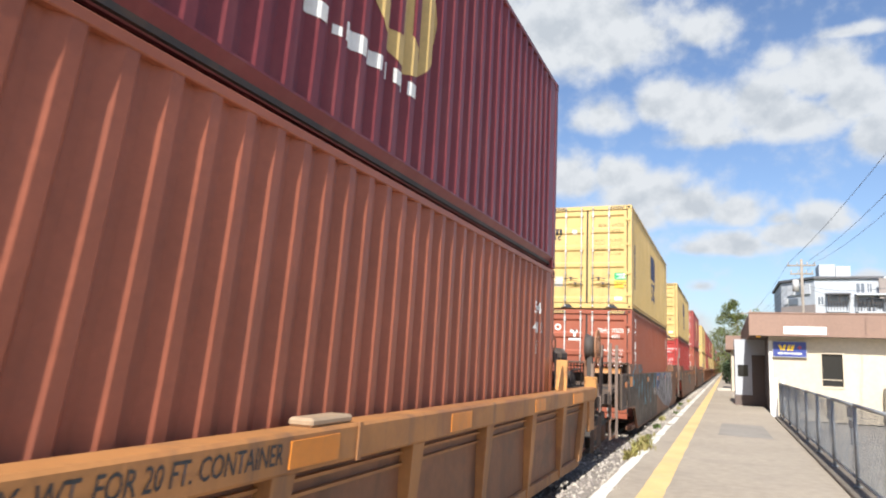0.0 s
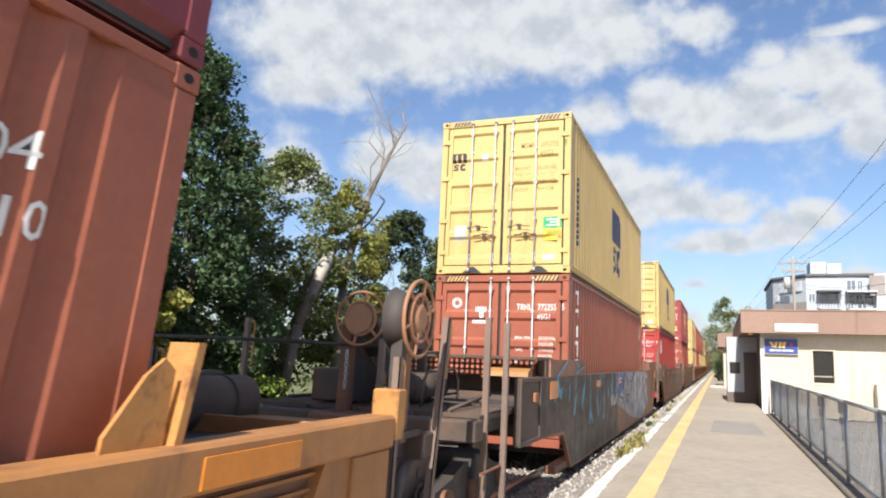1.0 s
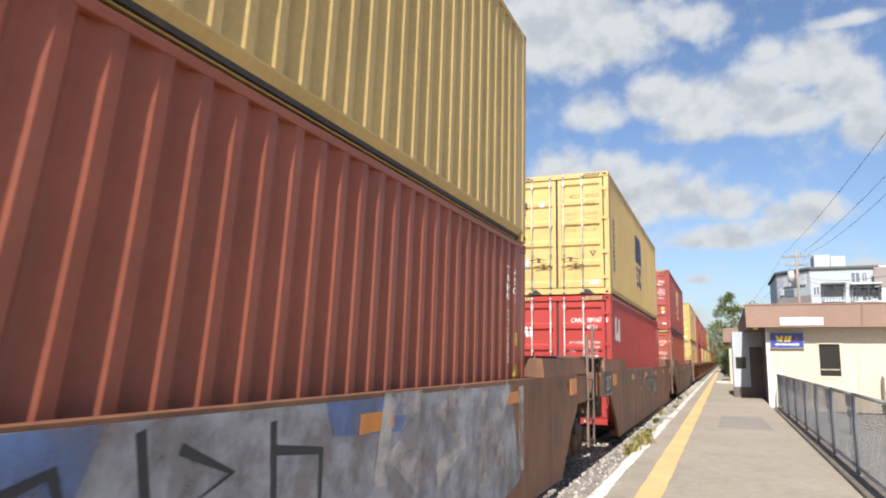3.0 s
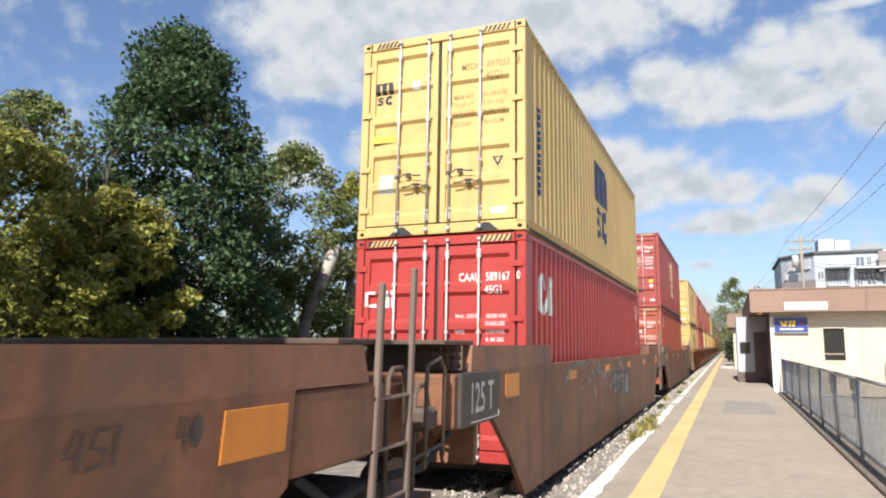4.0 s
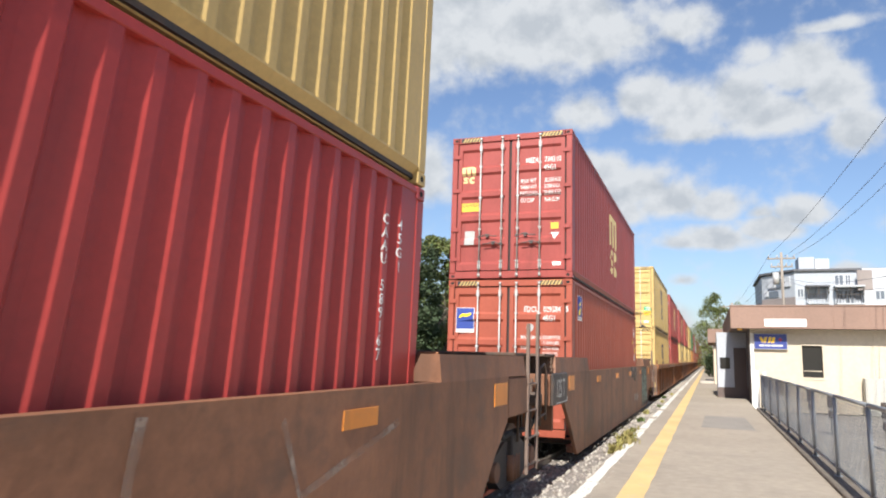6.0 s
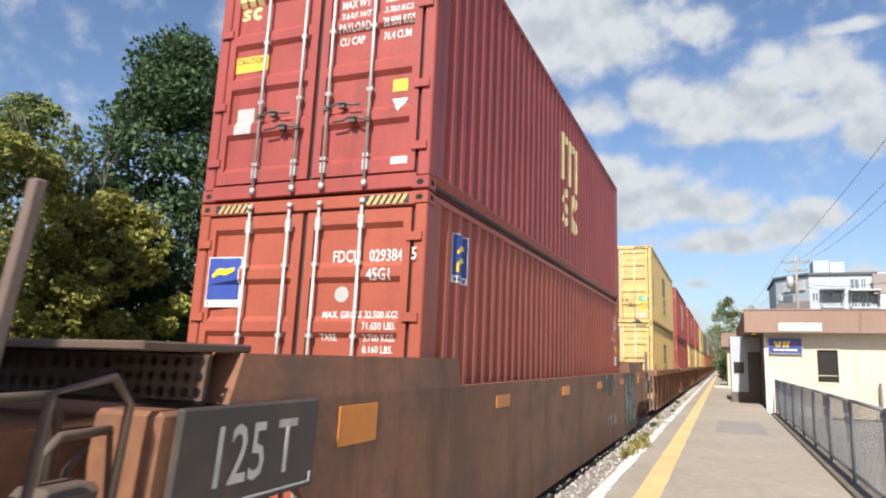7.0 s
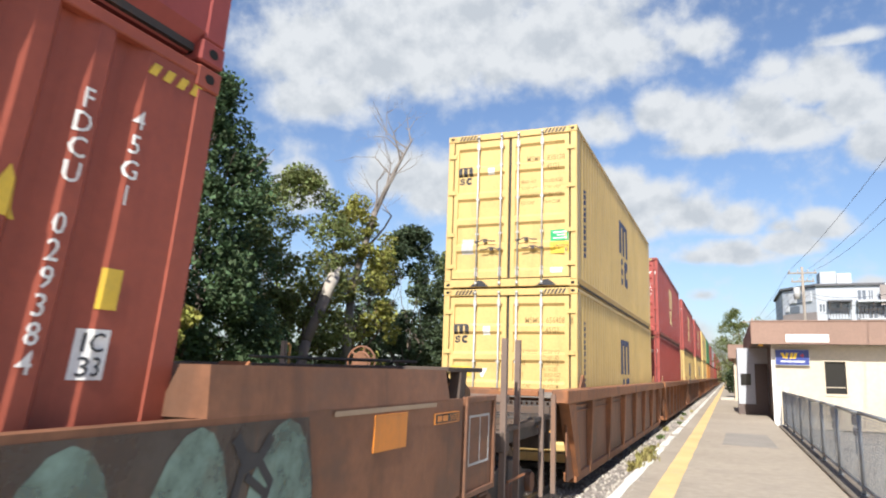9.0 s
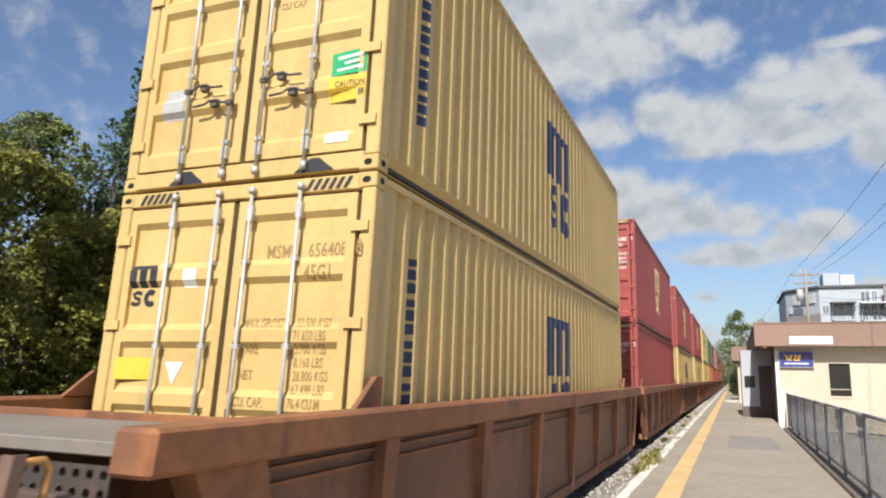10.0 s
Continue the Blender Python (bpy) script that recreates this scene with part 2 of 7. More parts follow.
M_CYAN = mat("cyan_spray", (0.09, 0.33, 0.46), 0.6, vary=0.25, stain=(0.05, 0.13, 0.17), stain_amt=0.5, thin=0.35)
M_TEAL = mat("teal_spray", (0.17, 0.26, 0.22), 0.6, vary=0.25, stain=(0.2, 0.14, 0.1), stain_amt=0.4, thin=0.6)
M_PALE = mat("pale_spray", (0.46, 0.42, 0.39), 0.6, vary=0.3, stain=(0.2, 0.14, 0.1), stain_amt=0.5, thin=0.75)
M_PALE2 = mat("faint_spray", (0.34, 0.27, 0.22), 0.6, vary=0.3, thin=0.85)
M_BLUESP = mat("blue_spray", (0.12, 0.19, 0.4), 0.6, vary=0.3, stain=(0.1, 0.1, 0.14), stain_amt=0.5, thin=0.6)
M_GREYSP = mat("grey_spray", (0.33, 0.34, 0.37), 0.6, vary=0.3, stain=(0.14, 0.11, 0.1), stain_amt=0.6, thin=0.5)


# ---------------------------------------------------------------- mesh helpers
def box(bm, x0, y0, z0, x1, y1, z1):
    v = [bm.verts.new(p) for p in ((x0, y0, z0), (x1, y0, z0), (x1, y1, z0), (x0, y1, z0), (x0, y0, z1), (x1, y0, z1), (x1, y1, z1), (x0, y1, z1))]
    for f in ((3, 2, 1, 0), (4, 5, 6, 7), (0, 1, 5, 4), (1, 2, 6, 5), (2, 3, 7, 6), (3, 0, 4, 7)):
        bm.faces.new([v[i] for i in f])
    return bm


def prism(bm, pts, axis, a, b):
    """Extrude a polygon from a to b along axis 0, 1 or 2; the polygon's two numbers fill the other axes in order."""
    def full(p, w):
        q = list(p)
        q.insert(axis, w)
        return q
    lo, hi = [bm.verts.new(full(p, a)) for p in pts], [bm.verts.new(full(p, b)) for p in pts]
    n = len(pts)
    bm.faces.new(lo[::-1]), bm.faces.new(hi)
    for i in range(n):
        bm.faces.new((lo[i], lo[(i + 1) % n], hi[(i + 1) % n], hi[i]))
    bmesh.ops.recalc_face_normals(bm, faces=bm.faces)
    return bm


def tube(bm, p, q, r, n=8, r2=None):
    p, q = Vector(p), Vector(q)
    d = (q - p).normalized()
    u = d.orthogonal().normalized()
    w = d.cross(u)
    r2 = r if r2 is None else r2
    rings = []
    for c, rad in ((p, r), (q, r2)):
        rings.append([bm.verts.new(c + (u * math.cos(2 * math.pi * i / n) + w * math.sin(2 * math.pi * i / n)) * rad) for i in range(n)])
    for i in range(n):
        f = bm.faces.new((rings[0][i], rings[0][(i + 1) % n], rings[1][(i + 1) % n], rings[1][i]))
        f.smooth = n > 6
    bm.faces.new(rings[0][::-1]), bm.faces.new(rings[1])
    return bm


def pipe(bm, pts, r, n=6):
    """One bent tube through pts."""
    P = [Vector(p) for p in pts]
    rings, u = [], None
    for i, p in enumerate(P):
        d = (P[min(i + 1, len(P) - 1)] - P[max(i - 1, 0)]).normalized()
        u = d.orthogonal().normalized() if u is None else (u - d * u.dot(d)).normalized()
        w = d.cross(u)
        rings.append([bm.verts.new(p + (u * math.cos(2 * math.pi * k / n) + w * math.sin(2 * math.pi * k / n)) * r) for k in range(n)])
    for a, b in zip(rings, rings[1:]):
        for k in range(n):
            bm.faces.new((a[k], a[(k + 1) % n], b[(k + 1) % n], b[k])).smooth = True
    bm.faces.new(rings[0][::-1]), bm.faces.new(rings[-1])
    return bm


def ring(bm, c, axis, R, r, n=24, k=6):
    """A torus round c; axis 0, 1 or 2."""
    rows = []
    for i in range(n):
        a = 2 * math.pi * i / n
        row = []
        for j in range(k):
            b = 2 * math.pi * j / k
            e = [(R + r * math.cos(b)) * math.cos(a), (R + r * math.cos(b)) * math.sin(a)]
            e.insert(axis, r * math.sin(b))
            row.append(bm.verts.new(Vector(c) + Vector(e)))
        rows.append(row)
    for i in range(n):
        for j in range(k):
            f = bm.faces.new((rows[i][j], rows[(i + 1) % n][j], rows[(i + 1) % n][(j + 1) % k], rows[i][(j + 1) % k]))
            f.smooth = True
    bmesh.ops.recalc_face_normals(bm, faces=bm.faces)
    return bm


def bevel(bm, w=0.008):
    bmesh.ops.bevel(bm, geom=list(bm.edges), offset=w, segments=1, affect="EDGES")
    return bm


def B():
    return bmesh.new()


def mesh_of(name, bm, material):
    me = bpy.data.meshes.new(name)
    bm.to_mesh(me)
    bm.free()
    me.materials.append(material)
    return me


def part(name, bm, material, parent=None, label="", m=None):
    ob = new(name, mesh_of(name, bm, material) if isinstance(bm, bmesh.types.BMesh) else bm)
    ob.parent = parent
    if m is not None:
        ob.matrix_basis = m
    if label:
        ob["label"] = label
    return ob


def thing(name, label, category, m=None, group="", kind=""):
    ob = new(name)
    ob.empty_display_size = 0.2
    if m is not None:
        ob.matrix_basis = m
    return tagged(ob, label, category, group, kind)


def solid(name, bm, material, label, category="", kind="", group=""):
    return tagged(new(name, mesh_of(name, bm, material)), label, category, group, kind)


TRAIN = []      # (thing, its y at train position 0)
WHEELSETS = []


# ---------------------------------------------------------------- lettering
def letters(body, size, align="LEFT", squeeze=1.0, bold=0.012):
    """Flat text in the built-in font as a bmesh in the XY plane; size is the height of its capitals."""
    cu = bpy.data.curves.new("text", "FONT")
    cu.body, cu.size, cu.align_x, cu.resolution_u = body, size / 0.69, align, 2
    cu.offset = bold * size
    ob = bpy.data.objects.new("text", cu)
    scene.collection.objects.link(ob)
    me = bpy.data.meshes.new_from_object(ob)
    bm = B()
    bm.from_mesh(me)
    bpy.data.objects.remove(ob), bpy.data.curves.remove(cu), bpy.data.meshes.remove(me)
    for v in bm.verts:
        v.co.x *= squeeze
    return bm


def column(body, size, pitch):
    """Letters one below the other."""
    bm = B()
    for i, ch in enumerate(body):
        if ch == " ":
            continue
        b = letters(ch, size, "CENTER")
        for f in b.faces:
            vs = [bm.verts.new((v.co.x, v.co.y - i * pitch, 0)) for v in f.verts]
            bm.faces.new(vs)
        b.free()
    return bm


def bars(rects):
    """Plain bars: x, y, width, height."""
    bm = B()
    for x, y, w, h in rects:
        bm.faces.new([bm.verts.new(p) for p in ((x, y, 0), (x + w, y, 0), (x + w, y + h, 0), (x, y + h, 0))])
    return bm


def shape(*polys):
    bm = B()
    for p in polys:
        bm.faces.new([bm.verts.new((a, b, 0)) for a, b in p])
    bmesh.ops.remove_doubles(bm, verts=bm.verts, dist=1e-5)
    return bm


def disc(cx, cy, rx, ry=None, n=20):
    ry = ry or rx
    return [(cx + rx * math.cos(2 * math.pi * i / n), cy + ry * math.sin(2 * math.pi * i / n)) for i in range(n)]


def stroke(pts, w):
    """A brush stroke along pts as quads of width w (a number or one per point)."""
    ws = w if isinstance(w, (list, tuple)) else [w] * len(pts)
    P = [Vector((a, b, 0)) for a, b in pts]
    left, right = [], []
    for i, p in enumerate(P):
        d = (P[min(i + 1, len(P) - 1)] - P[max(i - 1, 0)]).normalized()
        n = Vector((-d.y, d.x, 0)) * ws[i] / 2
        left.append(p + n), right.append(p - n)
    return [[(right[i].x, right[i].y), (right[i + 1].x, right[i + 1].y), (left[i + 1].x, left[i + 1].y), (left[i].x, left[i].y)] for i in range(len(P) - 1)]


DOOR_FOLDS = []     # (z, depth) of the pressed door sheet
_z0, _z1, _rim = 0.17, 2.896 - 0.15, 0.075
_bh = (_z1 - _z0 - 2 * _rim) / 5
for _i in range(5):
    _a = _z0 + _rim + _i * _bh
    DOOR_FOLDS += [(_a + 0.045, 0.0), (_a + 0.095, 0.04), (_a + _bh - 0.095, 0.04), (_a + _bh - 0.045, 0.0)]


def door_depth(x, z):
    if not 0.089 < abs(x) < 1.009:
        return 0.0
    for (a, da), (b, db) in zip(DOOR_FOLDS, DOOR_FOLDS[1:]):
        if a <= z <= b:
            return da + (db - da) * (z - a) / (b - a)
    return 0.0


def on_door(bm, x, z, y=-0.004):
    """Lays flat lettering on the pressed doors: cut at every fold, then pushed to the sheet."""
    for v in bm.verts:
        v.co = Vector((x + v.co.x, 0, z + v.co.y))
    zs = [v.co.z for v in bm.verts]
    for zb, _ in DOOR_FOLDS:
        if min(zs) < zb < max(zs):
            bmesh.ops.bisect_plane(bm, geom=list(bm.verts) + list(bm.edges) + list(bm.faces), dist=1e-5, plane_co=(0, 0, zb), plane_no=(0, 0, 1))
    for v in bm.verts:
        v.co.y = y + door_depth(v.co.x, v.co.z)
    return bm


def on_sign(bm, y):
    """Onto a flat board that faces -y."""
    for v in bm.verts:
        v.co = Vector((v.co.x, y, v.co.y))
    return bm


def on_plate(bm, x, y, z):
    """Onto a flat side that faces +x."""
    for v in bm.verts:
        v.co = Vector((x, y + v.co.x, z + v.co.y))
    return bm


# ---------------------------------------------------------------- containers
CL, CW, CH = 12.192, 1.219, 2.896
PITCH, DEEP = 0.286, 0.05
Y_A, Y_B = 0.28, CL - 0.24
CORR = []       # (y, depth) breaks of the side wall
yy = Y_A
CORR += [(0.15, 0.0), (yy, 0.0)]
while yy + PITCH < Y_B - 0.02:
    CORR += [(yy + 0.08, 0.0), (yy + 0.13, DEEP), (yy + 0.196, DEEP), (yy + PITCH, 0.0)]
    yy += PITCH
CORR.append((CL - 0.15, 0.0))
WALL_X = CW - 0.012


def depth_at(y):
    if y <= CORR[0][0] or y >= CORR[-1][0]:
        return 0.0
    for (a, da), (b, db) in zip(CORR, CORR[1:]):
        if a <= y <= b:
            return da + (db - da) * (y - a) / max(b - a, 1e-6)
    return 0.0


def on_side(bm, y, z):
    """Lays flat lettering on the folded side wall that faces +x: cut at every fold, then pushed to the sheet."""
    for v in bm.verts:
        v.co = Vector((0, y + v.co.x, z + v.co.y))
    ys = [v.co.y for v in bm.verts]
    for yb, _ in CORR:
        if min(ys) < yb < max(ys):
            bmesh.ops.bisect_plane(bm, geom=list(bm.verts) + list(bm.edges) + list(bm.faces), dist=1e-5, plane_co=(0, yb, 0), plane_no=(0, 1, 0))
    for v in bm.verts:
        v.co.x = WALL_X - depth_at(v.co.y) + 0.004
    bmesh.ops.recalc_face_normals(bm, faces=bm.faces)
    for f in bm.faces:
        if f.normal.x < 0:
            f.normal_flip()
    return bm


def wall_sheet(side):
    bm = B()
    z0, z1 = 0.15, CH - 0.06
    prev = None
    for y, d in CORR:
        x = side * (WALL_X - d)
        a, b = bm.verts.new((x, y, z0)), bm.verts.new((x, y, z1))
        if prev:
            bm.faces.new((prev[0], a, b, prev[1]) if side > 0 else (a, prev[0], prev[1], b))
        prev = (a, b)
    prev = None
    for y, d in CORR:           # inner skin
        x = side * (WALL_X - d - 0.004)
        a, b = bm.verts.new((x, y, z0)), bm.verts.new((x, y, z1))
        if prev:
            bm.faces.new((a, prev[0], prev[1], b) if side > 0 else (prev[0], a, b, prev[1]))
        prev = (a, b)
    return bm


def casting_mesh(material):
    key = "casting_" + material.name
    if key in bpy.data.meshes:
        return bpy.data.meshes[key]
    bm = bevel(box(B(), -0.081, -0.089, 0, 0.081, 0.089, 0.118), 0.01)
    # flat dark ovals: shade inside the openings, put into the colour
    for sgn_ax, sgn in ((0, 1), (0, -1), (1, 1), (1, -1)):
        pts = []
        for a, h in disc(0, 0.059, 0.036, 0.026, 10):
            q = [a * 1.0, h]
            q.insert(sgn_ax, sgn * (0.0825 if sgn_ax == 0 else 0.0905))
            pts.append(bm.verts.new(q))
        f = bm.faces.new(pts)
        f.material_index = 1
        f.normal_update()
        n = Vector((sgn, 0, 0)) if sgn_ax == 0 else Vector((0, sgn, 0))
        if f.normal.dot(n) < 0:
            f.normal_flip()
    me = mesh_of(key, bm, material)
    me.materials.append(M_HOLE_SHADE)
    return me


def door_panel(x0, x1, z0, z1):
    """Leaf with a flat rim and a sheet pressed into five shallow bays."""
    bm = B()
    rim = 0.075
    for b in ((x0, 0.0, z0, x0 + rim, 0.05, z1), (x1 - rim, 0.0, z0, x1, 0.05, z1), (x0 + rim, 0.0, z0, x1 - rim, 0.05, z0 + rim), (x0 + rim, 0.0, z1 - rim, x1 - rim, 0.05, z1)):
        box(bm, *b)
    prof = [(z0 + rim, 0.0)]
    span = (z1 - z0 - 2 * rim)
    bays = 5
    bh = span / bays
    for i in range(bays):
        a = z0 + rim + i * bh
        prof += [(a + 0.045, 0.0), (a + 0.095, 0.04), (a + bh - 0.095, 0.04), (a + bh - 0.045, 0.0)]
    prof.append((z1 - rim, 0.0))
    prev = None
    for z, y in prof:
        a, b = bm.verts.new((x0 + rim, y, z)), bm.verts.new((x1 - rim, y, z))
        if prev:
            bm.faces.new((prev[0], prev[1], b, a))
        prev = (a, b)
    return bm


BASES = {}
M_HANDLE = mat("dull_handle_steel", (0.1, 0.09, 0.085), 0.6, metal=0.2, stain=RUST, stain_amt=0.6)


def container_base(paint, detail):
    key = (paint, detail)
    if key in BASES:
        return BASES[key]
    m = PAINT[paint]
    c = thing("container", "", "")
    part("side_wall", wall_sheet(1), m, c)
    part("side_wall", wall_sheet(-1), m, c)
    for s in (1, -1):
        part("bottom_rail", prism(B(), [(s * (CW - 0.12), 0.04), (s * (CW - 0.085), 0.04), (s * (CW - 0.004), 0.152), (s * (CW - 0.004), 0.168), (s * (CW - 0.12), 0.168)], 1, 0.17, CL - 0.17), m, c)
        part("top_rail", bevel(box(B(), s * (CW - 0.06), 0.17, CH - 0.07, s * (CW - 0.003), CL - 0.17, CH - 0.01), 0.006), m, c)
        for y0, y1 in ((0.004, 0.16), (CL - 0.16, CL - 0.004)):
            bm = B()
            xa, xb = sorted((s * (CW - 0.12), s * (CW - 0.004)))
            bevel(box(bm, xa, y0, 0.118, xb, y1, CH - 0.118), 0.012)
            part("corner_post", bm, m, c)
    roof = B()
    k = 0.17
    prev = None
    while k < CL - 0.17:
        for dy, dz in ((0, 0), (0.09, 0), (0.11, -0.02), (0.19, -0.02), (0.21, 0)):
            row = [roof.verts.new((x, min(k + dy, CL - 0.17), CH - 0.02 + dz)) for x in (-CW + 0.05, CW - 0.05)]
            if prev:
                roof.faces.new((prev[0], prev[1], row[1], row[0]))
            prev = row
        k += 0.21
    part("roof", roof, m, c)
    part("floor", box(B(), -CW + 0.05, 0.1, 0.05, CW - 0.05, CL - 0.1, 0.14), M_DARK, c)
    end = B()
    prev = None
    x = -CW + 0.12
    while x < CW - 0.12:
        for dx, dy in ((0, 0), (0.1, 0), (0.15, -0.045), (0.2, -0.045)):
            row = [end.verts.new((min(x + dx, CW - 0.12), CL - 0.03 + dy, z)) for z in (0.12, CH - 0.1)]
            if prev:
                end.faces.new((row[0], prev[0], prev[1], row[1]))
            prev = row
        x += 0.25
    part("end_wall", end, m, c)
    for ya, yb in ((CL - 0.14, CL - 0.02),):
        part("end_rail", bevel(box(B(), -CW + 0.12, ya, CH - 0.12, CW - 0.12, yb, CH - 0.01), 0.008), m, c)
        part("end_rail", bevel(box(B(), -CW + 0.12, ya, 0.02, CW - 0.12, yb, 0.14), 0.008), m, c)
    cm = casting_mesh(m)
    for sx_ in (-1, 1):
        for y in (0.089, CL - 0.089):
            for z in (0, CH - 0.118):
                part("corner_casting", cm, None, c, m=pose(sx_ * (CW - 0.081), y, z))
    # door end
    part("door_header", bevel(box(B(), -CW + 0.12, 0.0, CH - 0.125, CW - 0.12, 0.12, CH - 0.005), 0.008), m, c)
    part("door_sill", bevel(box(B(), -CW + 0.12, -0.002, 0.012, CW - 0.12, 0.12, 0.15), 0.008), m, c)
    gasket = B()
    box(gasket, -CW + 0.118, 0.052, 0.15, CW - 0.118, 0.08, CH - 0.12)
    part("gasket", gasket, M_RUBBER, c)
    for s in (-1, 1):
        xa, xb = sorted((s * 0.026, s * (CW - 0.145)))
        leaf = part("door_leaf", door_panel(xa, xb, 0.17, CH - 0.15), m, c)
        if detail:
            xa2, xb2 = sorted((s * (CW - 0.18), s * (CW - 0.035)))
            for z in (0.36, 0.95, 1.75, 2.45):
                part("hinge", box(B(), xa2, -0.022, z, xb2, -0.0, z + 0.075), m, leaf)
        for xr in (0.16, 0.6):
            bm = B()
            tube(bm, (s * xr, -0.035, 0.06), (s * xr, -0.035, CH - 0.07), 0.0145, 8)
            if detail:
                for z in (0.34, 0.98, 1.62, 2.26):
                    box(bm, s * xr - 0.028, -0.046, z - 0.017, s * xr + 0.028, -0.001, z + 0.017)
                box(bm, s * xr - 0.026, -0.045, CH - 0.32, s * xr + 0.026, -0.001, CH - 0.2)
                box(bm, s * xr - 0.026, -0.045, 0.2, s * xr + 0.026, -0.001, 0.3)
                tube(bm, (s * xr, -0.036, CH - 0.1), (s * xr, -0.036, CH - 0.05), 0.026, 8)
                tube(bm, (s * xr, -0.036, 0.04), (s * xr, -0.036, 0.1), 0.026, 8)
            rod = part("lock_rod", bm, M_STEEL, c)
            if detail:
                hz = 0.83 if (xr < 0.3) == (s > 0) else 0.68
                h = B()
                d = 1 if xr < 0.3 else -1
                box(h, s * xr - 0.028, -0.066, hz - 0.02, s * xr + 0.028, -0.02, hz + 0.02)
                pipe(h, [(s * (xr + d * a), -0.06, hz + b) for a, b in ((0, 0), (0.07, 0.008), (0.11, 0.034), (0.2, 0.034), (0.24, 0.008), (0.36, 0.0))], 0.011)
                box(h, s * (xr + d * 0.16) - 0.03, -0.056, hz - 0.012, s * (xr + d * 0.16) + 0.03, -0.002, hz + 0.05)
                part("handle", h, M_HANDLE, rod)
    BASES[key] = c
    return c




def stack_stripes(c, paint):
    """The slanted warning stripes of a tall box on its header and at the ends of its top rail."""
    dark = PAINT["yellow"] if paint != "yellow" else M_BLACKP
    quads = []
    for x0 in (-1.0, 0.62):
        for i in range(6):
            a = x0 + i * 0.065
            quads.append([(a, 0), (a + 0.034, 0), (a + 0.034 + 0.05, 0.085), (a + 0.05, 0.085)])
    for x, q in ((-1.03, quads[:6]), (0.6, quads[6:])):
        if paint != "yellow":
            part("stripe_ground", on_door(bars([(x, 0, 0.44, 0.085)]), 0, CH - 0.108, -0.003), M_BLACKP, c)
        part("warning_stripes", on_door(shape(*q), 0, CH - 0.108, -0.006), dark, c)


def place_container(paint, y, z, label, detail=True, group="containers on the train"):
    base = container_base(paint, detail)
    c = copy_thing(base, pose(XC, y, z))
    c.name = "shipping_container"
    tagged(c, label, "container", group)
    TRAIN.append((c, y, XC, z))
    return c


XC = -3.54          # the track's middle
Z_LOW, Z_UP = 0.147, 3.062


# ---------------------------------------------------------------- well cars (local: x from the track's middle, y from the container's door end, z of the place)
def truck(car, y, s=1.0):
    """Bogie: two wheelsets in cast side frames with springs."""
    for dy in (-0.89, 0.89):
        ws = new("wheelset")
        ws.parent = car
        ws.matrix_basis = pose(0, y + dy, 0.22)
        WHEELSETS.append((ws, y + dy))
        axle = B()
        tube(axle, (-1.0, 0, 0), (1.0, 0, 0), 0.075, 8)
        part("axle", axle, M_DARK, ws)
        for sd in (-1, 1):
            w = B()
            tube(w, (sd * 0.70, 0, 0), (sd * 0.83, 0, 0), 0.42, 24)
            tube(w, (sd * 0.67, 0, 0), (sd * 0.70, 0, 0), 0.45, 24)
            tube(w, (sd * 0.83, 0, 0), (sd * 0.87, 0, 0), 0.16, 12)
            for k in range(3):
                a = 2.1 * k
                tube(w, (sd * 0.832, 0.27 * math.cos(a), 0.27 * math.sin(a)), (sd * 0.842, 0.27 * math.cos(a), 0.27 * math.sin(a)), 0.05, 6)
            part("wheel", w, M_WHEEL, ws)
    for sd in (-1, 1):
        bm = B()
        xa, xb = sorted((sd * 0.93, sd * 1.08))
        prism(bm, [(y - 1.12, 0.16), (y - 0.78, 0.1), (y - 0.5, -0.04), (y + 0.5, -0.04), (y + 0.78, 0.1), (y + 1.12, 0.16), (y + 1.12, 0.34), (y + 0.7, 0.4), (y + 0.35, 0.52),
                   (y - 0.35, 0.52), (y - 0.7, 0.4), (y - 1.12, 0.34)], 0, xa, xb)
        part("side_frame", bm, M_DARK, car)
        for k in (-0.16, 0.0, 0.16):
            part("spring", tube(B(), (sd * 1.1, y + k, 0.02), (sd * 1.1, y + k, 0.34), 0.06, 8), CAR["rust_brown"], car)
        for dy in (-0.89, 0.89):
            part("bearing_cap", tube(B(), (sd * 1.0, y + dy, 0.22), (sd * 1.15, y + dy, 0.22), 0.12, 12), CAR["rust_brown"], car)
    part("bolster", bevel(box(B(), -1.15, y - 0.2, 0.3, 1.15, y + 0.2, 0.6), 0.02), M_DARK, car)


def hand_rail(car, x, y, z0, z1, material, loop=0.13, name="handrail"):
    bm = B()
    pipe(bm, [(x, y, z0), (x, y, z1 - 0.03), (x, y + 0.03, z1), (x, y + loop - 0.03, z1), (x, y + loop, z1 - 0.03), (x, y + loop, z0 + 0.1), (x - 0.03, y, z0 + 0.08)], 0.014)
    return part(name, bm, material, car)


def post(car, x, y, z0, z1, material, w=0.035, name="stanchion"):
    bm = B()
    box(bm, x - w, y - w * 0.6, z0, x + w, y - w * 0.6 + 0.012, z1)
    box(bm, x + w - 0.012, y - w * 0.6, z0, x + w, y + w, z1)
    return part(name, bm, material, car)


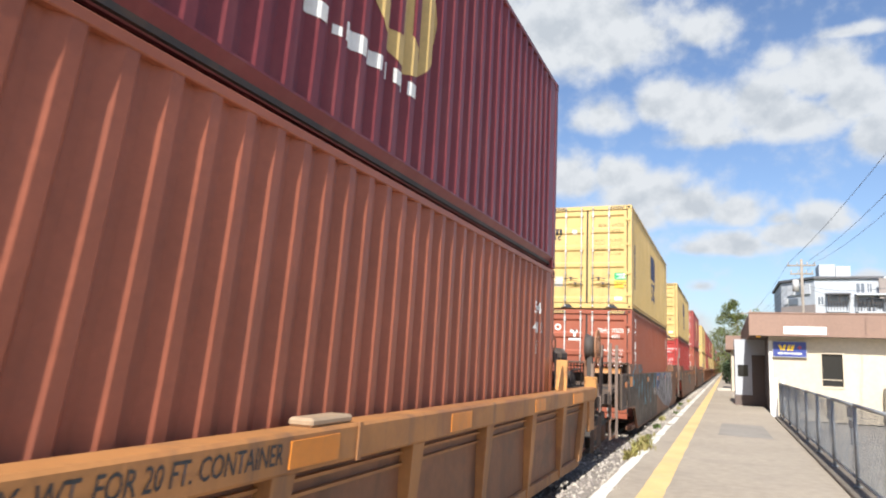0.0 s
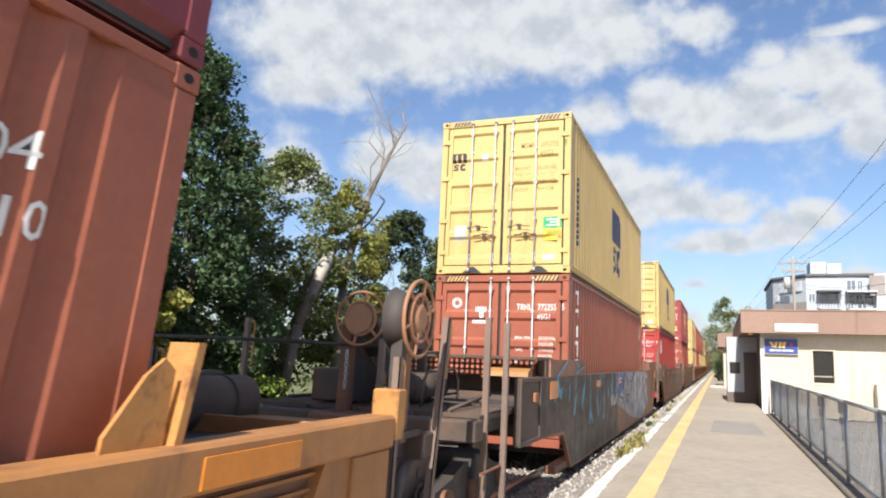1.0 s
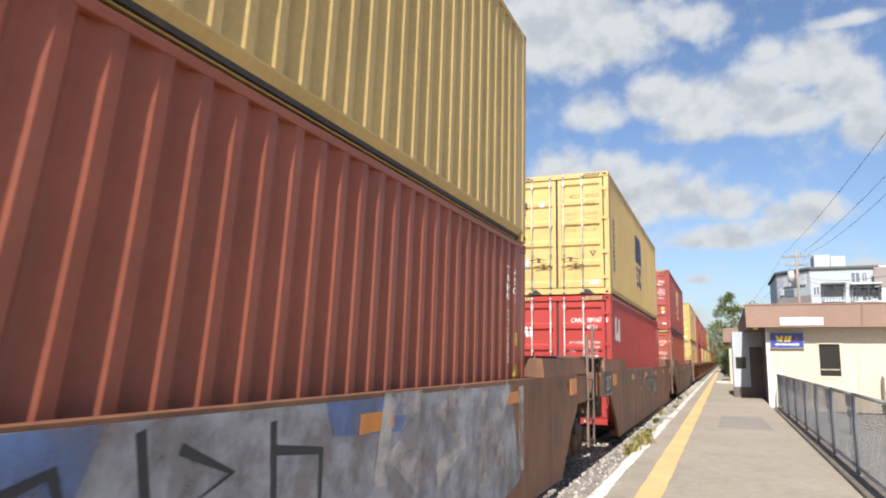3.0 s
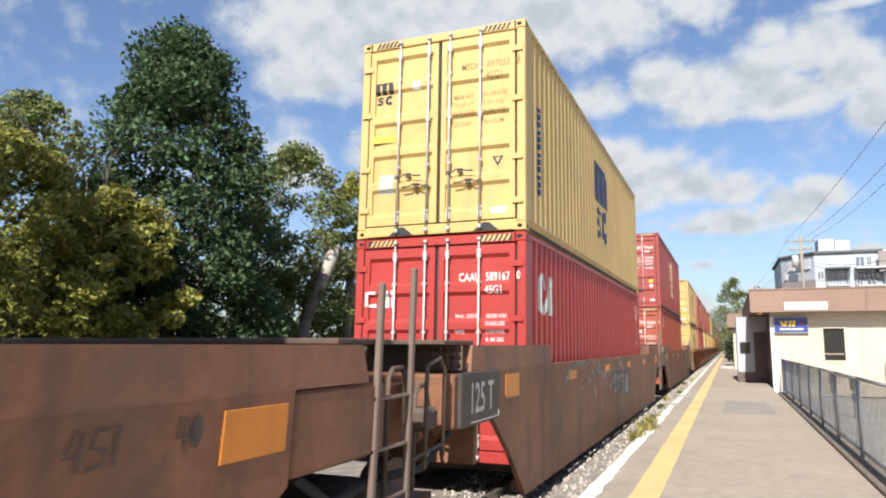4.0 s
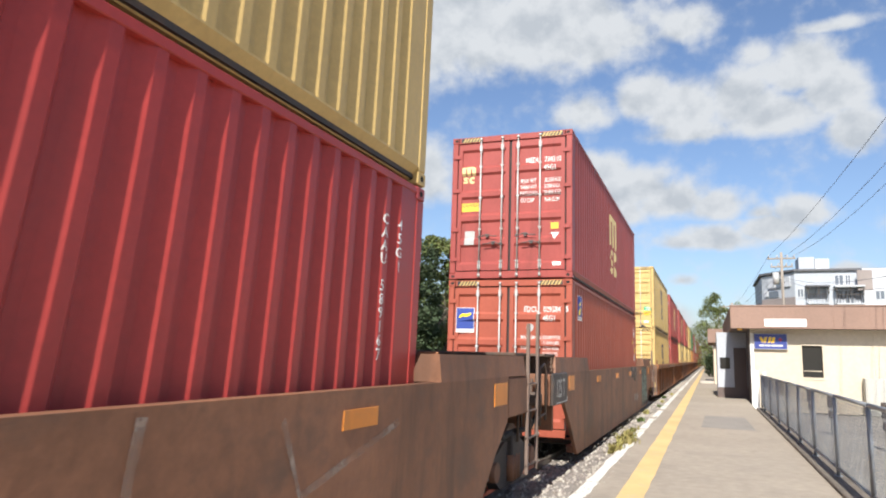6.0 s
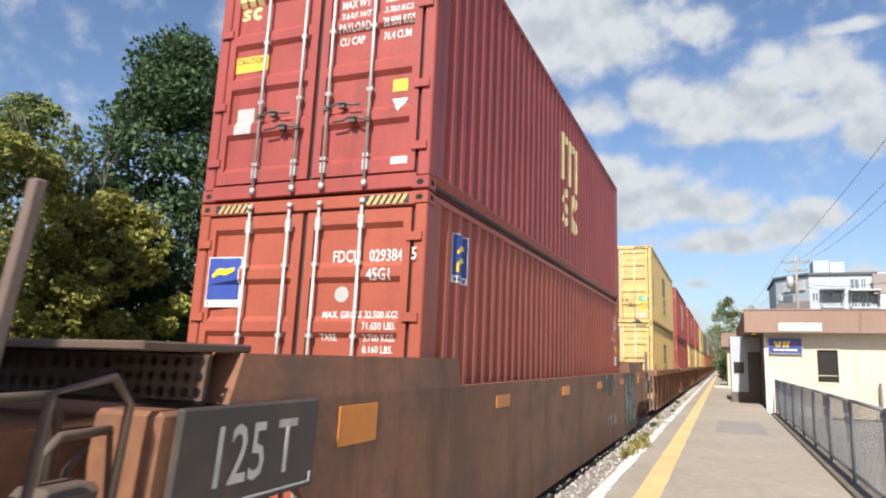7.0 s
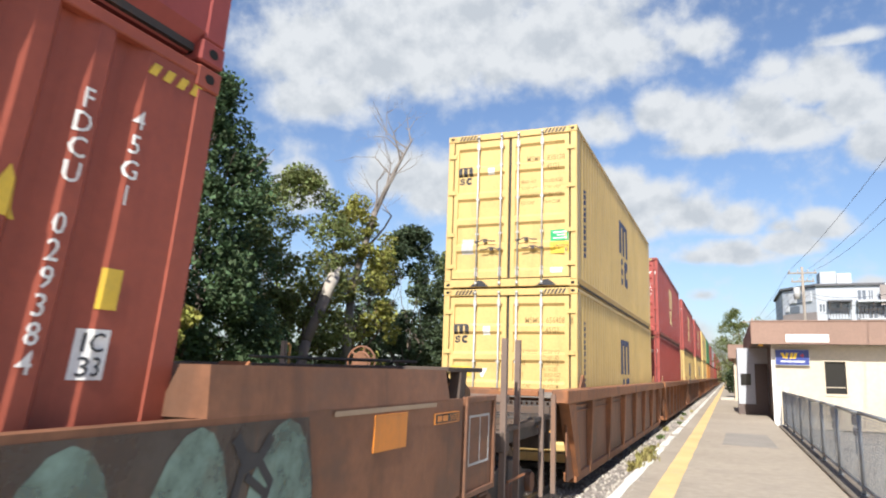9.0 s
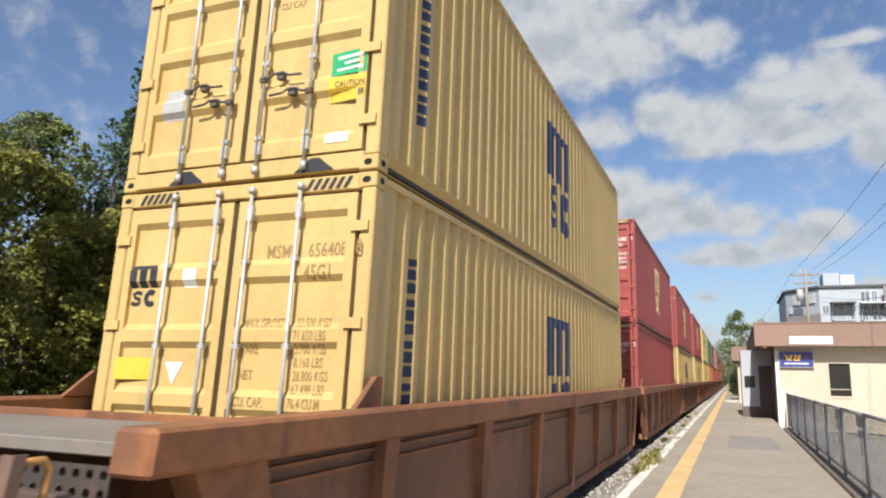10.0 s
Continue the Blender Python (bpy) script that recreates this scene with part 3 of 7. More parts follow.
def lattice(car, x0, x1, y, z0, z1, material, pitch=0.085, bar=0.026, name="perforated_plate"):
    """Upright steel plate punched with rows of round holes, staggered."""
    bm = B()
    rows = max(1, round((z1 - z0) / pitch))
    n = max(1, round((x1 - x0) / pitch))
    px, pz, r = (x1 - x0) / n, (z1 - z0) / rows, (pitch - bar) / 2
    for k in range(rows):
        for i in range(n):
            cx, cz = x0 + (i + 0.5) * px, z0 + (k + 0.5) * pz
            hole, edge = [], []
            for q in range(8):
                a = math.pi / 8 + q * math.pi / 4
                ca, sa = math.cos(a), math.sin(a)
                s = 1 / max(abs(ca), abs(sa))
                hole.append((cx + r * ca, cz + r * sa)), edge.append((cx + ca * s * px / 2, cz + sa * s * pz / 2))
            for yy_ in (y, y + 0.012):
                h = [bm.verts.new((a, yy_, b)) for a, b in hole]
                e = [bm.verts.new((a, yy_, b)) for a, b in edge]
                for q in range(8):
                    bm.faces.new((h[q], h[q - 1], e[q - 1], e[q]))
                for q in (0, 2, 4, 6):
                    sx_, sz_ = ((1, 1), (-1, 1), (-1, -1), (1, -1))[q // 2]
                    c = bm.verts.new((cx + sx_ * px / 2, yy_, cz + sz_ * pz / 2))
                    bm.faces.new((e[q], c, e[(q + 1) % 8]))
    return tagged(part(name, bm, material, car), kind="stuff")


def brake_wheel(car, c, axis, R, material, label="spoked hand brake wheel"):
    w = ring(B(), c, axis, R, 0.016, 28, 6)
    ring(w, c, axis, R * 0.62, 0.02, 24, 6)
    for k in range(6):
        a = k * math.pi / 3 + 0.3
        e = [R * math.cos(a), R * math.sin(a)]
        e.insert(axis, 0)
        tube(w, c, Vector(c) + Vector(e), 0.016, 6)
    d = [0, 0, 0]
    d[axis] = 0.03
    tube(w, Vector(c) - Vector(d), Vector(c) + Vector(d), R * 0.56, 16, R * 0.3)
    return part("brake_wheel", w, material, car, label)


def coupler(car, y, d, material):
    bm = B()
    box(bm, -0.12, min(y, y + d * 0.7), 0.52, 0.12, max(y, y + d * 0.7), 0.76)
    box(bm, -0.2, min(y + d * 0.7, y + d * 0.95), 0.48, 0.2, max(y + d * 0.7, y + d * 0.95), 0.82)
    part("coupler", bevel(bm, 0.02), material, car)


STANCHIONS = ((1.38, 2.2, 2.0, 0.0), (1.44, 1.72, 1.97, 0.0), (-1.4, 2.4, 1.95, 0.0), (0.35, 2.5, 1.75, 0.0))


def end_platform(car, y0, d, material, tall=True, wheel=None, ln=2.6, side_box=None, cap=True, posts=STANCHIONS, frame_lines=False, hood=False, tank=True):
    """The long end of an outer unit over its own truck: deck, draft sill, brake gear, grab irons, coupler. d is -1 ahead, +1 behind."""
    def Y(a):
        return y0 + d * a * ln / 2.6

    def bx(x0, a, z0, x1, b, z1, w=0.0):
        bm = box(B(), x0, min(Y(a), Y(b)), z0, x1, max(Y(a), Y(b)), z1)
        return bevel(bm, w) if w else bm
    part("draft_sill", bx(-0.34, -0.2, 0.55, 0.34, 2.7, 1.0, 0.02), material, car)
    part("end_deck", bx(-1.35, 0.0, 1.0, 1.35, 1.1, 1.06, 0.006), M_DARK, car)
    part("end_sill", bx(-1.42, 2.35, 0.8, 1.42, 2.6, 1.0, 0.015), M_GRIME, car)
    for x in (-1.2, -0.7, 0.7, 1.2):
        part("deck_beam", bx(x - 0.06, 0.0, 0.82, x + 0.06, 2.45, 0.98, 0.008), M_DARK, car)
    # walkway boards of expanded steel
    gr = B()
    for i in range(18):
        a = 1.15 + i * 0.065
        box(gr, -1.38, min(Y(a), Y(a + 0.02)), 1.0, 1.38, max(Y(a), Y(a + 0.02)), 1.04)
    for x in (-1.38, -0.6, 0.0, 0.6, 1.36):
        box(gr, x, min(Y(1.15), Y(2.35)), 0.985, x + 0.02, max(Y(1.15), Y(2.35)), 1.035)
    tagged(part("walkway", gr, M_GRIME, car), kind="stuff")
    # air tank along the deck with its bands
    if tank:
        tk = B()
        tube(tk, (0.2, Y(0.62), 1.22), (0.2, Y(1.62), 1.22), 0.19, 18)
        for a, b in ((0.62, 0.54), (1.62, 1.7)):
            tube(tk, (0.2, Y(a), 1.22), (0.2, Y(b), 1.22), 0.19, 18, 0.09)
        barrel = part("air_tank", tk, M_GRIME, car)
        for a in (0.85, 1.35):
            part("tank_band", tube(B(), (0.2, Y(a - 0.015), 1.22), (0.2, Y(a + 0.015), 1.22), 0.197, 18), M_DARK, barrel)
    part("valve_box", bevel(box(B(), -0.75, min(Y(1.5), Y(2.0)), 1.06, -0.25, max(Y(1.5), Y(2.0)), 1.42), 0.02), M_GRIME, car)
    if hood:
        part("gear_hood", bevel(box(B(), -0.45, min(Y(1.05), Y(1.85)), 1.56, 0.3, max(Y(1.05), Y(1.85)), 1.88), 0.11), M_GRIME, car)
        for x, a in ((-0.3, 1.15), (-0.3, 1.75), (0.22, 1.1)):
            part("hood_leg", box(B(), x - 0.05, min(Y(a), Y(a + 0.06)), 1.05, x + 0.05, max(Y(a), Y(a + 0.06)), 1.7), M_GRIME, car)
        part("guard_plate", prism(B(), [(min(Y(2.3), Y(1.5)), 1.08), (max(Y(2.3), Y(1.5)), 1.08), (max(Y(2.3), Y(1.5)), 1.42), (Y(2.0), 1.72), (min(Y(2.3), Y(1.5)), 1.6)], 0, -0.2, -0.18), M_DARK, car)
        hp = B()
        pipe(hp, [(0.5, Y(1.75), 1.0), (0.5, Y(1.72), 1.3), (0.5, Y(1.6), 1.42), (0.5, Y(0.75), 1.44), (0.5, Y(0.6), 1.3), (0.5, Y(0.6), 1.05)], 0.018)
        pipe(hp, [(0.1, Y(2.0), 1.62), (0.1, Y(0.3), 1.64), (0.1, Y(0.2), 1.5)], 0.02)
        pipe(hp, [(1.0, Y(2.2), 1.06), (1.0, Y(1.2), 1.14), (0.8, Y(0.9), 1.1), (0.8, Y(0.2), 1.12)], 0.02)
        part("brake_pipe", hp, M_GRIME, car)
    lk = B()
    pipe(lk, [(0.9, Y(0.2), 0.9), (0.9, Y(1.2), 0.92), (0.5, Y(1.6), 0.95), (0.5, Y(2.3), 0.95)], 0.02)
    pipe(lk, [(-0.9, Y(0.1), 1.1), (-0.9, Y(2.2), 1.1)], 0.02)
    pipe(lk, [(0.3, Y(0.1), 1.12), (0.3, Y(1.1), 1.1), (1.1, Y(1.3), 1.1)], 0.016)
    part("brake_rod", lk, M_DARK, car)
    part("bulkhead", bx(-1.3, -0.05, 0.6, 1.3, 0.02, 1.5 if cap else 1.15, 0.006), M_GRIME, car)
    if cap:
        lattice(car, -1.28, 1.28, min(Y(0.04), Y(0.055)), 1.06, 1.5, M_GRIME)
    if cap:
        part("bulkhead_cap", bx(-1.42, -0.3, 1.5, 1.42, 0.16, 1.56, 0.008), M_GRIME, car)
    for x, a, top, lean in posts:
        zt = top if tall else top - 0.35
        low = min(1.33, zt - 0.55)
        z0 = 0.1 if x > 0.5 else 0.6
        tilt = None if not lean else Matrix.Translation((0, Y(a), zt)) @ Matrix.Rotation(lean, 4, "X") @ Matrix.Translation((0, -Y(a), -zt))
        q = post(car, x, Y(a), z0, zt, M_POSTS, 0.03)
        r = hand_rail(car, x - 0.02, Y(a) + 0.03, low, zt - 0.03, M_RAIL)
        if tilt:
            q.matrix_basis, r.matrix_basis = tilt, tilt
    st = B()
    for z in (0.15, 0.5):
        tube(st, (1.42, Y(2.4), z), (1.42, Y(1.75), z), 0.014, 6)
    part("stirrup", st, material, car)
    if side_box:
        ya, yb = sorted((y0 + d * side_box[0], y0 + d * side_box[1]))
        sp = part("side_panel", bevel(box(B(), 1.4, ya, side_box[2], 1.465, yb, 1.38), 0.02), material if frame_lines else M_GRIME, car)
        fr = B()
        for q in ((ya, side_box[2], ya + 0.05, 1.38), (yb - 0.05, side_box[2], yb, 1.38), (ya + 0.05, 1.33, yb - 0.05, 1.38), (ya + 0.05, side_box[2], yb - 0.05, side_box[2] + 0.05)):
            box(fr, 1.465, q[0], q[1], 1.49, q[2], q[3])
        part("panel_rim", bevel(fr, 0.006), material if frame_lines else M_GRIME, sp)
        pf = B()
        for q in () if not frame_lines else ((ya + 0.12, 0.8, ya + 0.14, 1.22), (yb - 0.16, 0.8, yb - 0.14, 1.22), (ya + 0.14, 1.2, yb - 0.16, 1.22), (ya + 0.14, 0.8, yb - 0.16, 0.82), ((ya + yb) / 2, 0.815, (ya + yb) / 2 + 0.012, 1.205)):
            box(pf, 1.466, q[0], q[1], 1.469, q[2], q[3])
        if frame_lines:
            part("painted_frame", pf, M_GREYST, sp)
        else:
            pf.free()
        if not frame_lines:
            part("latch", bevel(box(B(), 1.466, yb - 0.4, 1.08, 1.51, yb - 0.22, 1.2), 0.015), CAR["rust_red"], sp)
    pp = B()
    pipe(pp, [(-1.4, Y(2.4), 1.7), (0.35, Y(2.4), 1.68)], 0.016)
    part("cross_rail", pp, M_DARK, car)
    coupler(car, Y(2.5), d, M_DARK)
    hose = B()
    pipe(hose, [(0.35, Y(2.7), 0.7), (0.4, Y(3.0), 0.45), (0.38, Y(3.15), 0.2), (0.3, Y(3.35), 0.12)], 0.03)
    part("air_hose", hose, M_RUBBER, car)
    if wheel:
        brake_wheel(car, (wheel[0], Y(wheel[1]), wheel[2]), wheel[3], wheel[4], M_WHEELP)
        gb = B()
        if wheel[3] == 1:
            bevel(box(gb, wheel[0] - 0.11, Y(wheel[1]) + 0.04, wheel[2] - 0.3, wheel[0] + 0.11, Y(wheel[1]) + 0.22, wheel[2] + 0.12), 0.05)
            prism(gb, [(wheel[0] + 0.05, wheel[2]), (wheel[0] + 0.5, 1.0), (wheel[0] + 0.62, 1.0), (wheel[0] + 0.16, wheel[2])], 1, Y(wheel[1]) + 0.05, Y(wheel[1]) + 0.13)
        else:
            tube(gb, (wheel[0] - 0.2, Y(wheel[1]), wheel[2]), (wheel[0] - 0.05, Y(wheel[1]), wheel[2]), 0.24, 14, 0.17)
            box(gb, wheel[0] - 0.17, Y(wheel[1]) - 0.1, wheel[2] - 0.95, wheel[0] - 0.08, Y(wheel[1]) - 0.02, wheel[2])
        part("brake_housing", gb, M_DARK, car)
        ch = B()
        for k in range(9):
            ring(ch, (wheel[0] - 0.1, Y(wheel[1]) - 0.05, wheel[2] - 0.35 - k * 0.045), k % 2, 0.02, 0.006, 8, 4)
        part("brake_chain", ch, M_STEEL, car)
        part("brake_stand", box(B(), wheel[0] - 0.24, Y(wheel[1]) + 0.05, 0.95, wheel[0] - 0.12, Y(wheel[1]) + 0.17, wheel[2]), material, car)


M_WHEELP = mat("dusty_wheel_paint", (0.33, 0.16, 0.085), 0.65, vary=0.2, stain=(0.2, 0.09, 0.045), stain_amt=0.7, bump=0.15)
M_PLATE = mat("blackened_plate", (0.06, 0.048, 0.042), 0.6, vary=0.25, stain=(0.13, 0.075, 0.05), stain_amt=0.6, scale=2.5, bump=0.1)
M_STENCIL = mat("grey_white_stencil", (0.5, 0.49, 0.46), 0.6, stain=(0.25, 0.2, 0.17), stain_amt=0.6)
M_DECK = mat("grey_deck_plate", (0.2, 0.175, 0.15), 0.7, vary=0.2, stain=(0.26, 0.15, 0.09), stain_amt=0.6)
M_WHEEL = mat("worn_wheel_steel", (0.16, 0.12, 0.1), 0.5, metal=0.5, vary=0.2, stain=RUST, stain_amt=0.5)
M_RAIL = mat("worn_orange_rail", (0.5, 0.26, 0.08), 0.55, vary=0.15, stain=RUST, stain_amt=0.6)


def reflector(car, y, z, w=0.46, h=0.19, x=1.5):
    part("reflector", bevel(box(B(), x - 0.004, y, z, x + 0.004, y + w, z + h), 0.002), M_REFL, car, "worn orange reflective strip")


def inner_end(car, y0, d, material, plate):
    """The short end of a unit above a shared truck: stub, notched gusset, deck and ladder or load plate."""
    def Y(a):
        return y0 + d * a

    def bx(x0, a, z0, x1, b, z1, w=0.0):
        bm = box(B(), x0, min(Y(a), Y(b)), z0, x1, max(Y(a), Y(b)), z1)
        return bevel(bm, w) if w else bm
    part("bulkhead", bx(-1.3, -0.05, 0.5, 1.3, 0.03, 1.46, 0.006), material, car)
    part("end_stub", bx(-0.95, 0.0, 0.75, 0.95, 1.55, 1.3, 0.03), material, car)
    part("end_deck", bx(-1.4, 0.42, 1.6, 1.42, 1.12, 1.64, 0.008), M_GRIME, car)
    part("deck_web", bx(-1.3, 0.62, 1.36, 1.36, 0.7, 1.6, 0.006), M_GRIME, car)
    lattice(car, 0.9, 1.44, min(Y(0.74), Y(0.752)), 1.39, 1.59, M_GRIME, 0.068, 0.022)
    lattice(car, -1.3, 0.9, min(Y(0.74), Y(0.752)), 1.39, 1.59, M_GRIME)
    part("shoulder", bx(1.1, 0.0, 0.92, 1.46, 1.0, 1.36, 0.02), material, car)
    part("shoulder", bx(-1.46, 0.0, 0.92, -1.1, 1.0, 1.36, 0.02), material, car)
    hs = B()
    pipe(hs, [(1.2, Y(0.4), 0.85), (1.15, Y(0.9), 0.6), (1.1, Y(1.5), 0.62)], 0.035)
    part("air_hose", hs, M_RUBBER, car)
    if plate:
        p = part("load_plate", bevel(box(B(), 1.46, min(Y(-0.13), Y(0.92)), 0.92, 1.5, max(Y(-0.13), Y(0.92)), 1.37), 0.012), M_PLATE, car, "blackened steel plate lettered in grey-white")
        part("lettering", on_plate(letters("125 T", 0.25, squeeze=0.76, bold=0.016), 1.504, min(Y(-0.13), Y(0.92)) + 0.19, 1.03), M_STENCIL, p)
        fr = B()
        ya, yb = min(Y(-0.13), Y(0.92)), max(Y(-0.13), Y(0.92))
        box(fr, 1.5, ya + 0.25, 0.945, 1.506, yb - 0.04, 0.955)
        box(fr, 1.5, yb - 0.05, 0.945, 1.506, yb - 0.04, 1.0)
        part("edge_line", fr, M_GREYST, p)
        pi = B()
        pipe(pi, [(1.44, Y(1.5), 0.7), (1.44, Y(1.5), 1.45), (1.44, Y(1.25), 1.5), (1.44, Y(1.15), 1.4), (1.44, Y(1.15), 0.75)], 0.018)
        pipe(pi, [(1.44, Y(1.75), 0.8), (1.44, Y(1.2), 0.84)], 0.014)
        part("grab_iron", pi, M_GRIME, car)
        for k, (a0, zt) in enumerate(((1.35, 1.28), (1.62, 1.42), (1.05, 1.18))):
            p3 = B()
            pipe(p3, [(1.28 - 0.1 * k, Y(a0), 0.5), (1.28 - 0.1 * k, Y(a0), zt - 0.06), (1.28 - 0.1 * k, Y(a0 - 0.06), zt), (1.2 - 0.1 * k, Y(a0 - 0.4), zt), (1.1, Y(a0 - 0.46), zt - 0.08), (1.1, Y(a0 - 0.46), 0.8)], 0.02)
            part("brake_pipe", p3, M_GRIME, car)
        part("valve", bevel(box(B(), 1.2, min(Y(1.15), Y(1.4)), 0.95, 1.4, max(Y(1.15), Y(1.4)), 1.12), 0.03), M_GRIME, car)
    else:
        lad = None
        for a, zt in ((0.85, 2.0), (1.35, 2.15)):
            rail = box(B(), 1.44, min(Y(a), Y(a + 0.05)), 0.2, 1.48, max(Y(a), Y(a + 0.05)), zt)
            if lad is None:
                lad = part("ladder", bevel(rail, 0.006), M_POSTS, car)
            else:
                part("ladder_rail", bevel(rail, 0.006), M_POSTS, lad)
        for z in (0.3, 0.62, 0.94, 1.26):
            part("rung", tube(B(), (1.46, Y(0.85), z), (1.46, Y(1.4), z), 0.013, 6), M_POSTS, lad)


def smooth_well(y, paint, label, front, rear, x_side=1.47, ends=((-2.7, 0.35), (12.16, 15.08)), span=(-2.05, 14.25)):
    """Deep-plated well unit for 53 ft, raised at both ends."""
    m = CAR[paint]
    car = thing("well_car", label, "rail car", pose(XC, y, 0), "well cars of the train")
    TRAIN.append((car, y, XC, 0))
    ya, yb = span
    for s in (1, -1):
        bm = B()
        xa, xb = sorted((s * x_side, s * (x_side - 0.05)))
        prism(bm, [(ya, 0.9 if ya > -2.5 else 0.62), (-1.55, 0.55), (-0.95, 0.03), (13.15, 0.03), (13.75, 0.55), (yb, 0.9 if yb < 15 else 0.6), (yb, 1.37), (ya, 1.37)], 0, xa, xb)
        part("side_plate", bm, m, car)
        tc = bevel(box(B(), *sorted((s * (x_side - 0.16), s * (x_side - 0.052)))[:1], ya, 1.24, max(s * (x_side - 0.16), s * (x_side - 0.052)), yb, 1.365), 0.01)
        part("top_chord", tc, m, car)
        bc = bevel(box(B(), min(s * (x_side - 0.2), s * (x_side - 0.052)), ya + 1.2, 0.035, max(s * (x_side - 0.2), s * (x_side - 0.052)), yb - 1.2, 0.14), 0.01)
        part("bottom_chord", bc, m, car)
        for a, b in ends:
            rp = B()
            # upper plate leans in a little, with a slanted inner end
            first = a < 0
            pts = [(a, 1.37), (b, 1.37), (b - (0.0 if first else 0.05), 1.6), (a + (0.1 if first else 0.0), 1.6)]
            lo = [rp.verts.new((s * (x_side - 0.004), p, q)) for p, q in pts[:2]]
            hi = [rp.verts.new((s * (x_side - 0.03), p, q)) for p, q in pts[2:]]
            lo2 = [rp.verts.new((s * (x_side - 0.3), p, q)) for p, q in pts[:2]]
            hi2 = [rp.verts.new((s * (x_side - 0.2), p, q)) for p, q in pts[2:]]
            for f in ((lo[0], lo[1], hi[0], hi[1]), (lo2[1], lo2[0], hi2[1], hi2[0]), (hi[0], hi2[0], hi2[1], hi[1]), (lo[1], lo2[1], hi2[0], hi[0]), (lo[0], hi[1], hi2[1], lo2[0]), (lo[0], lo2[0], lo2[1], lo[1])):
                rp.faces.new(f)
            bmesh.ops.recalc_face_normals(rp, faces=rp.faces)
            part("end_plate", rp, m, car)
    for i in range(9):
        yk = 0.2 + i * 1.5
        part("cross_bearer", box(B(), -1.4, yk, 0.04, 1.4, yk + 0.25, 0.12), M_DARK, car)
    for yk in (1.36, 4.45, 7.42, 10.5):
        reflector(car, yk, 1.13, 0.47, 0.12, x_side + 0.004)
    for yk in (-2.46 if ya < -2.5 else -1.7, 13.71):
        reflector(car, yk, 1.08, 0.48, 0.23, x_side + 0.004)
    front(car, m)
    rear(car, m)
    jk = B()
    for s in (1, -1):
        prism(jk, [(12.6, 1.36), (12.9, 1.36), (12.75, 1.62)], 0, min(s * 1.0, s * 1.2), max(s * 1.0, s * 1.2))
    tagged(part("guide", jk, CAR["rust_red"], car), kind="stuff")
    return car


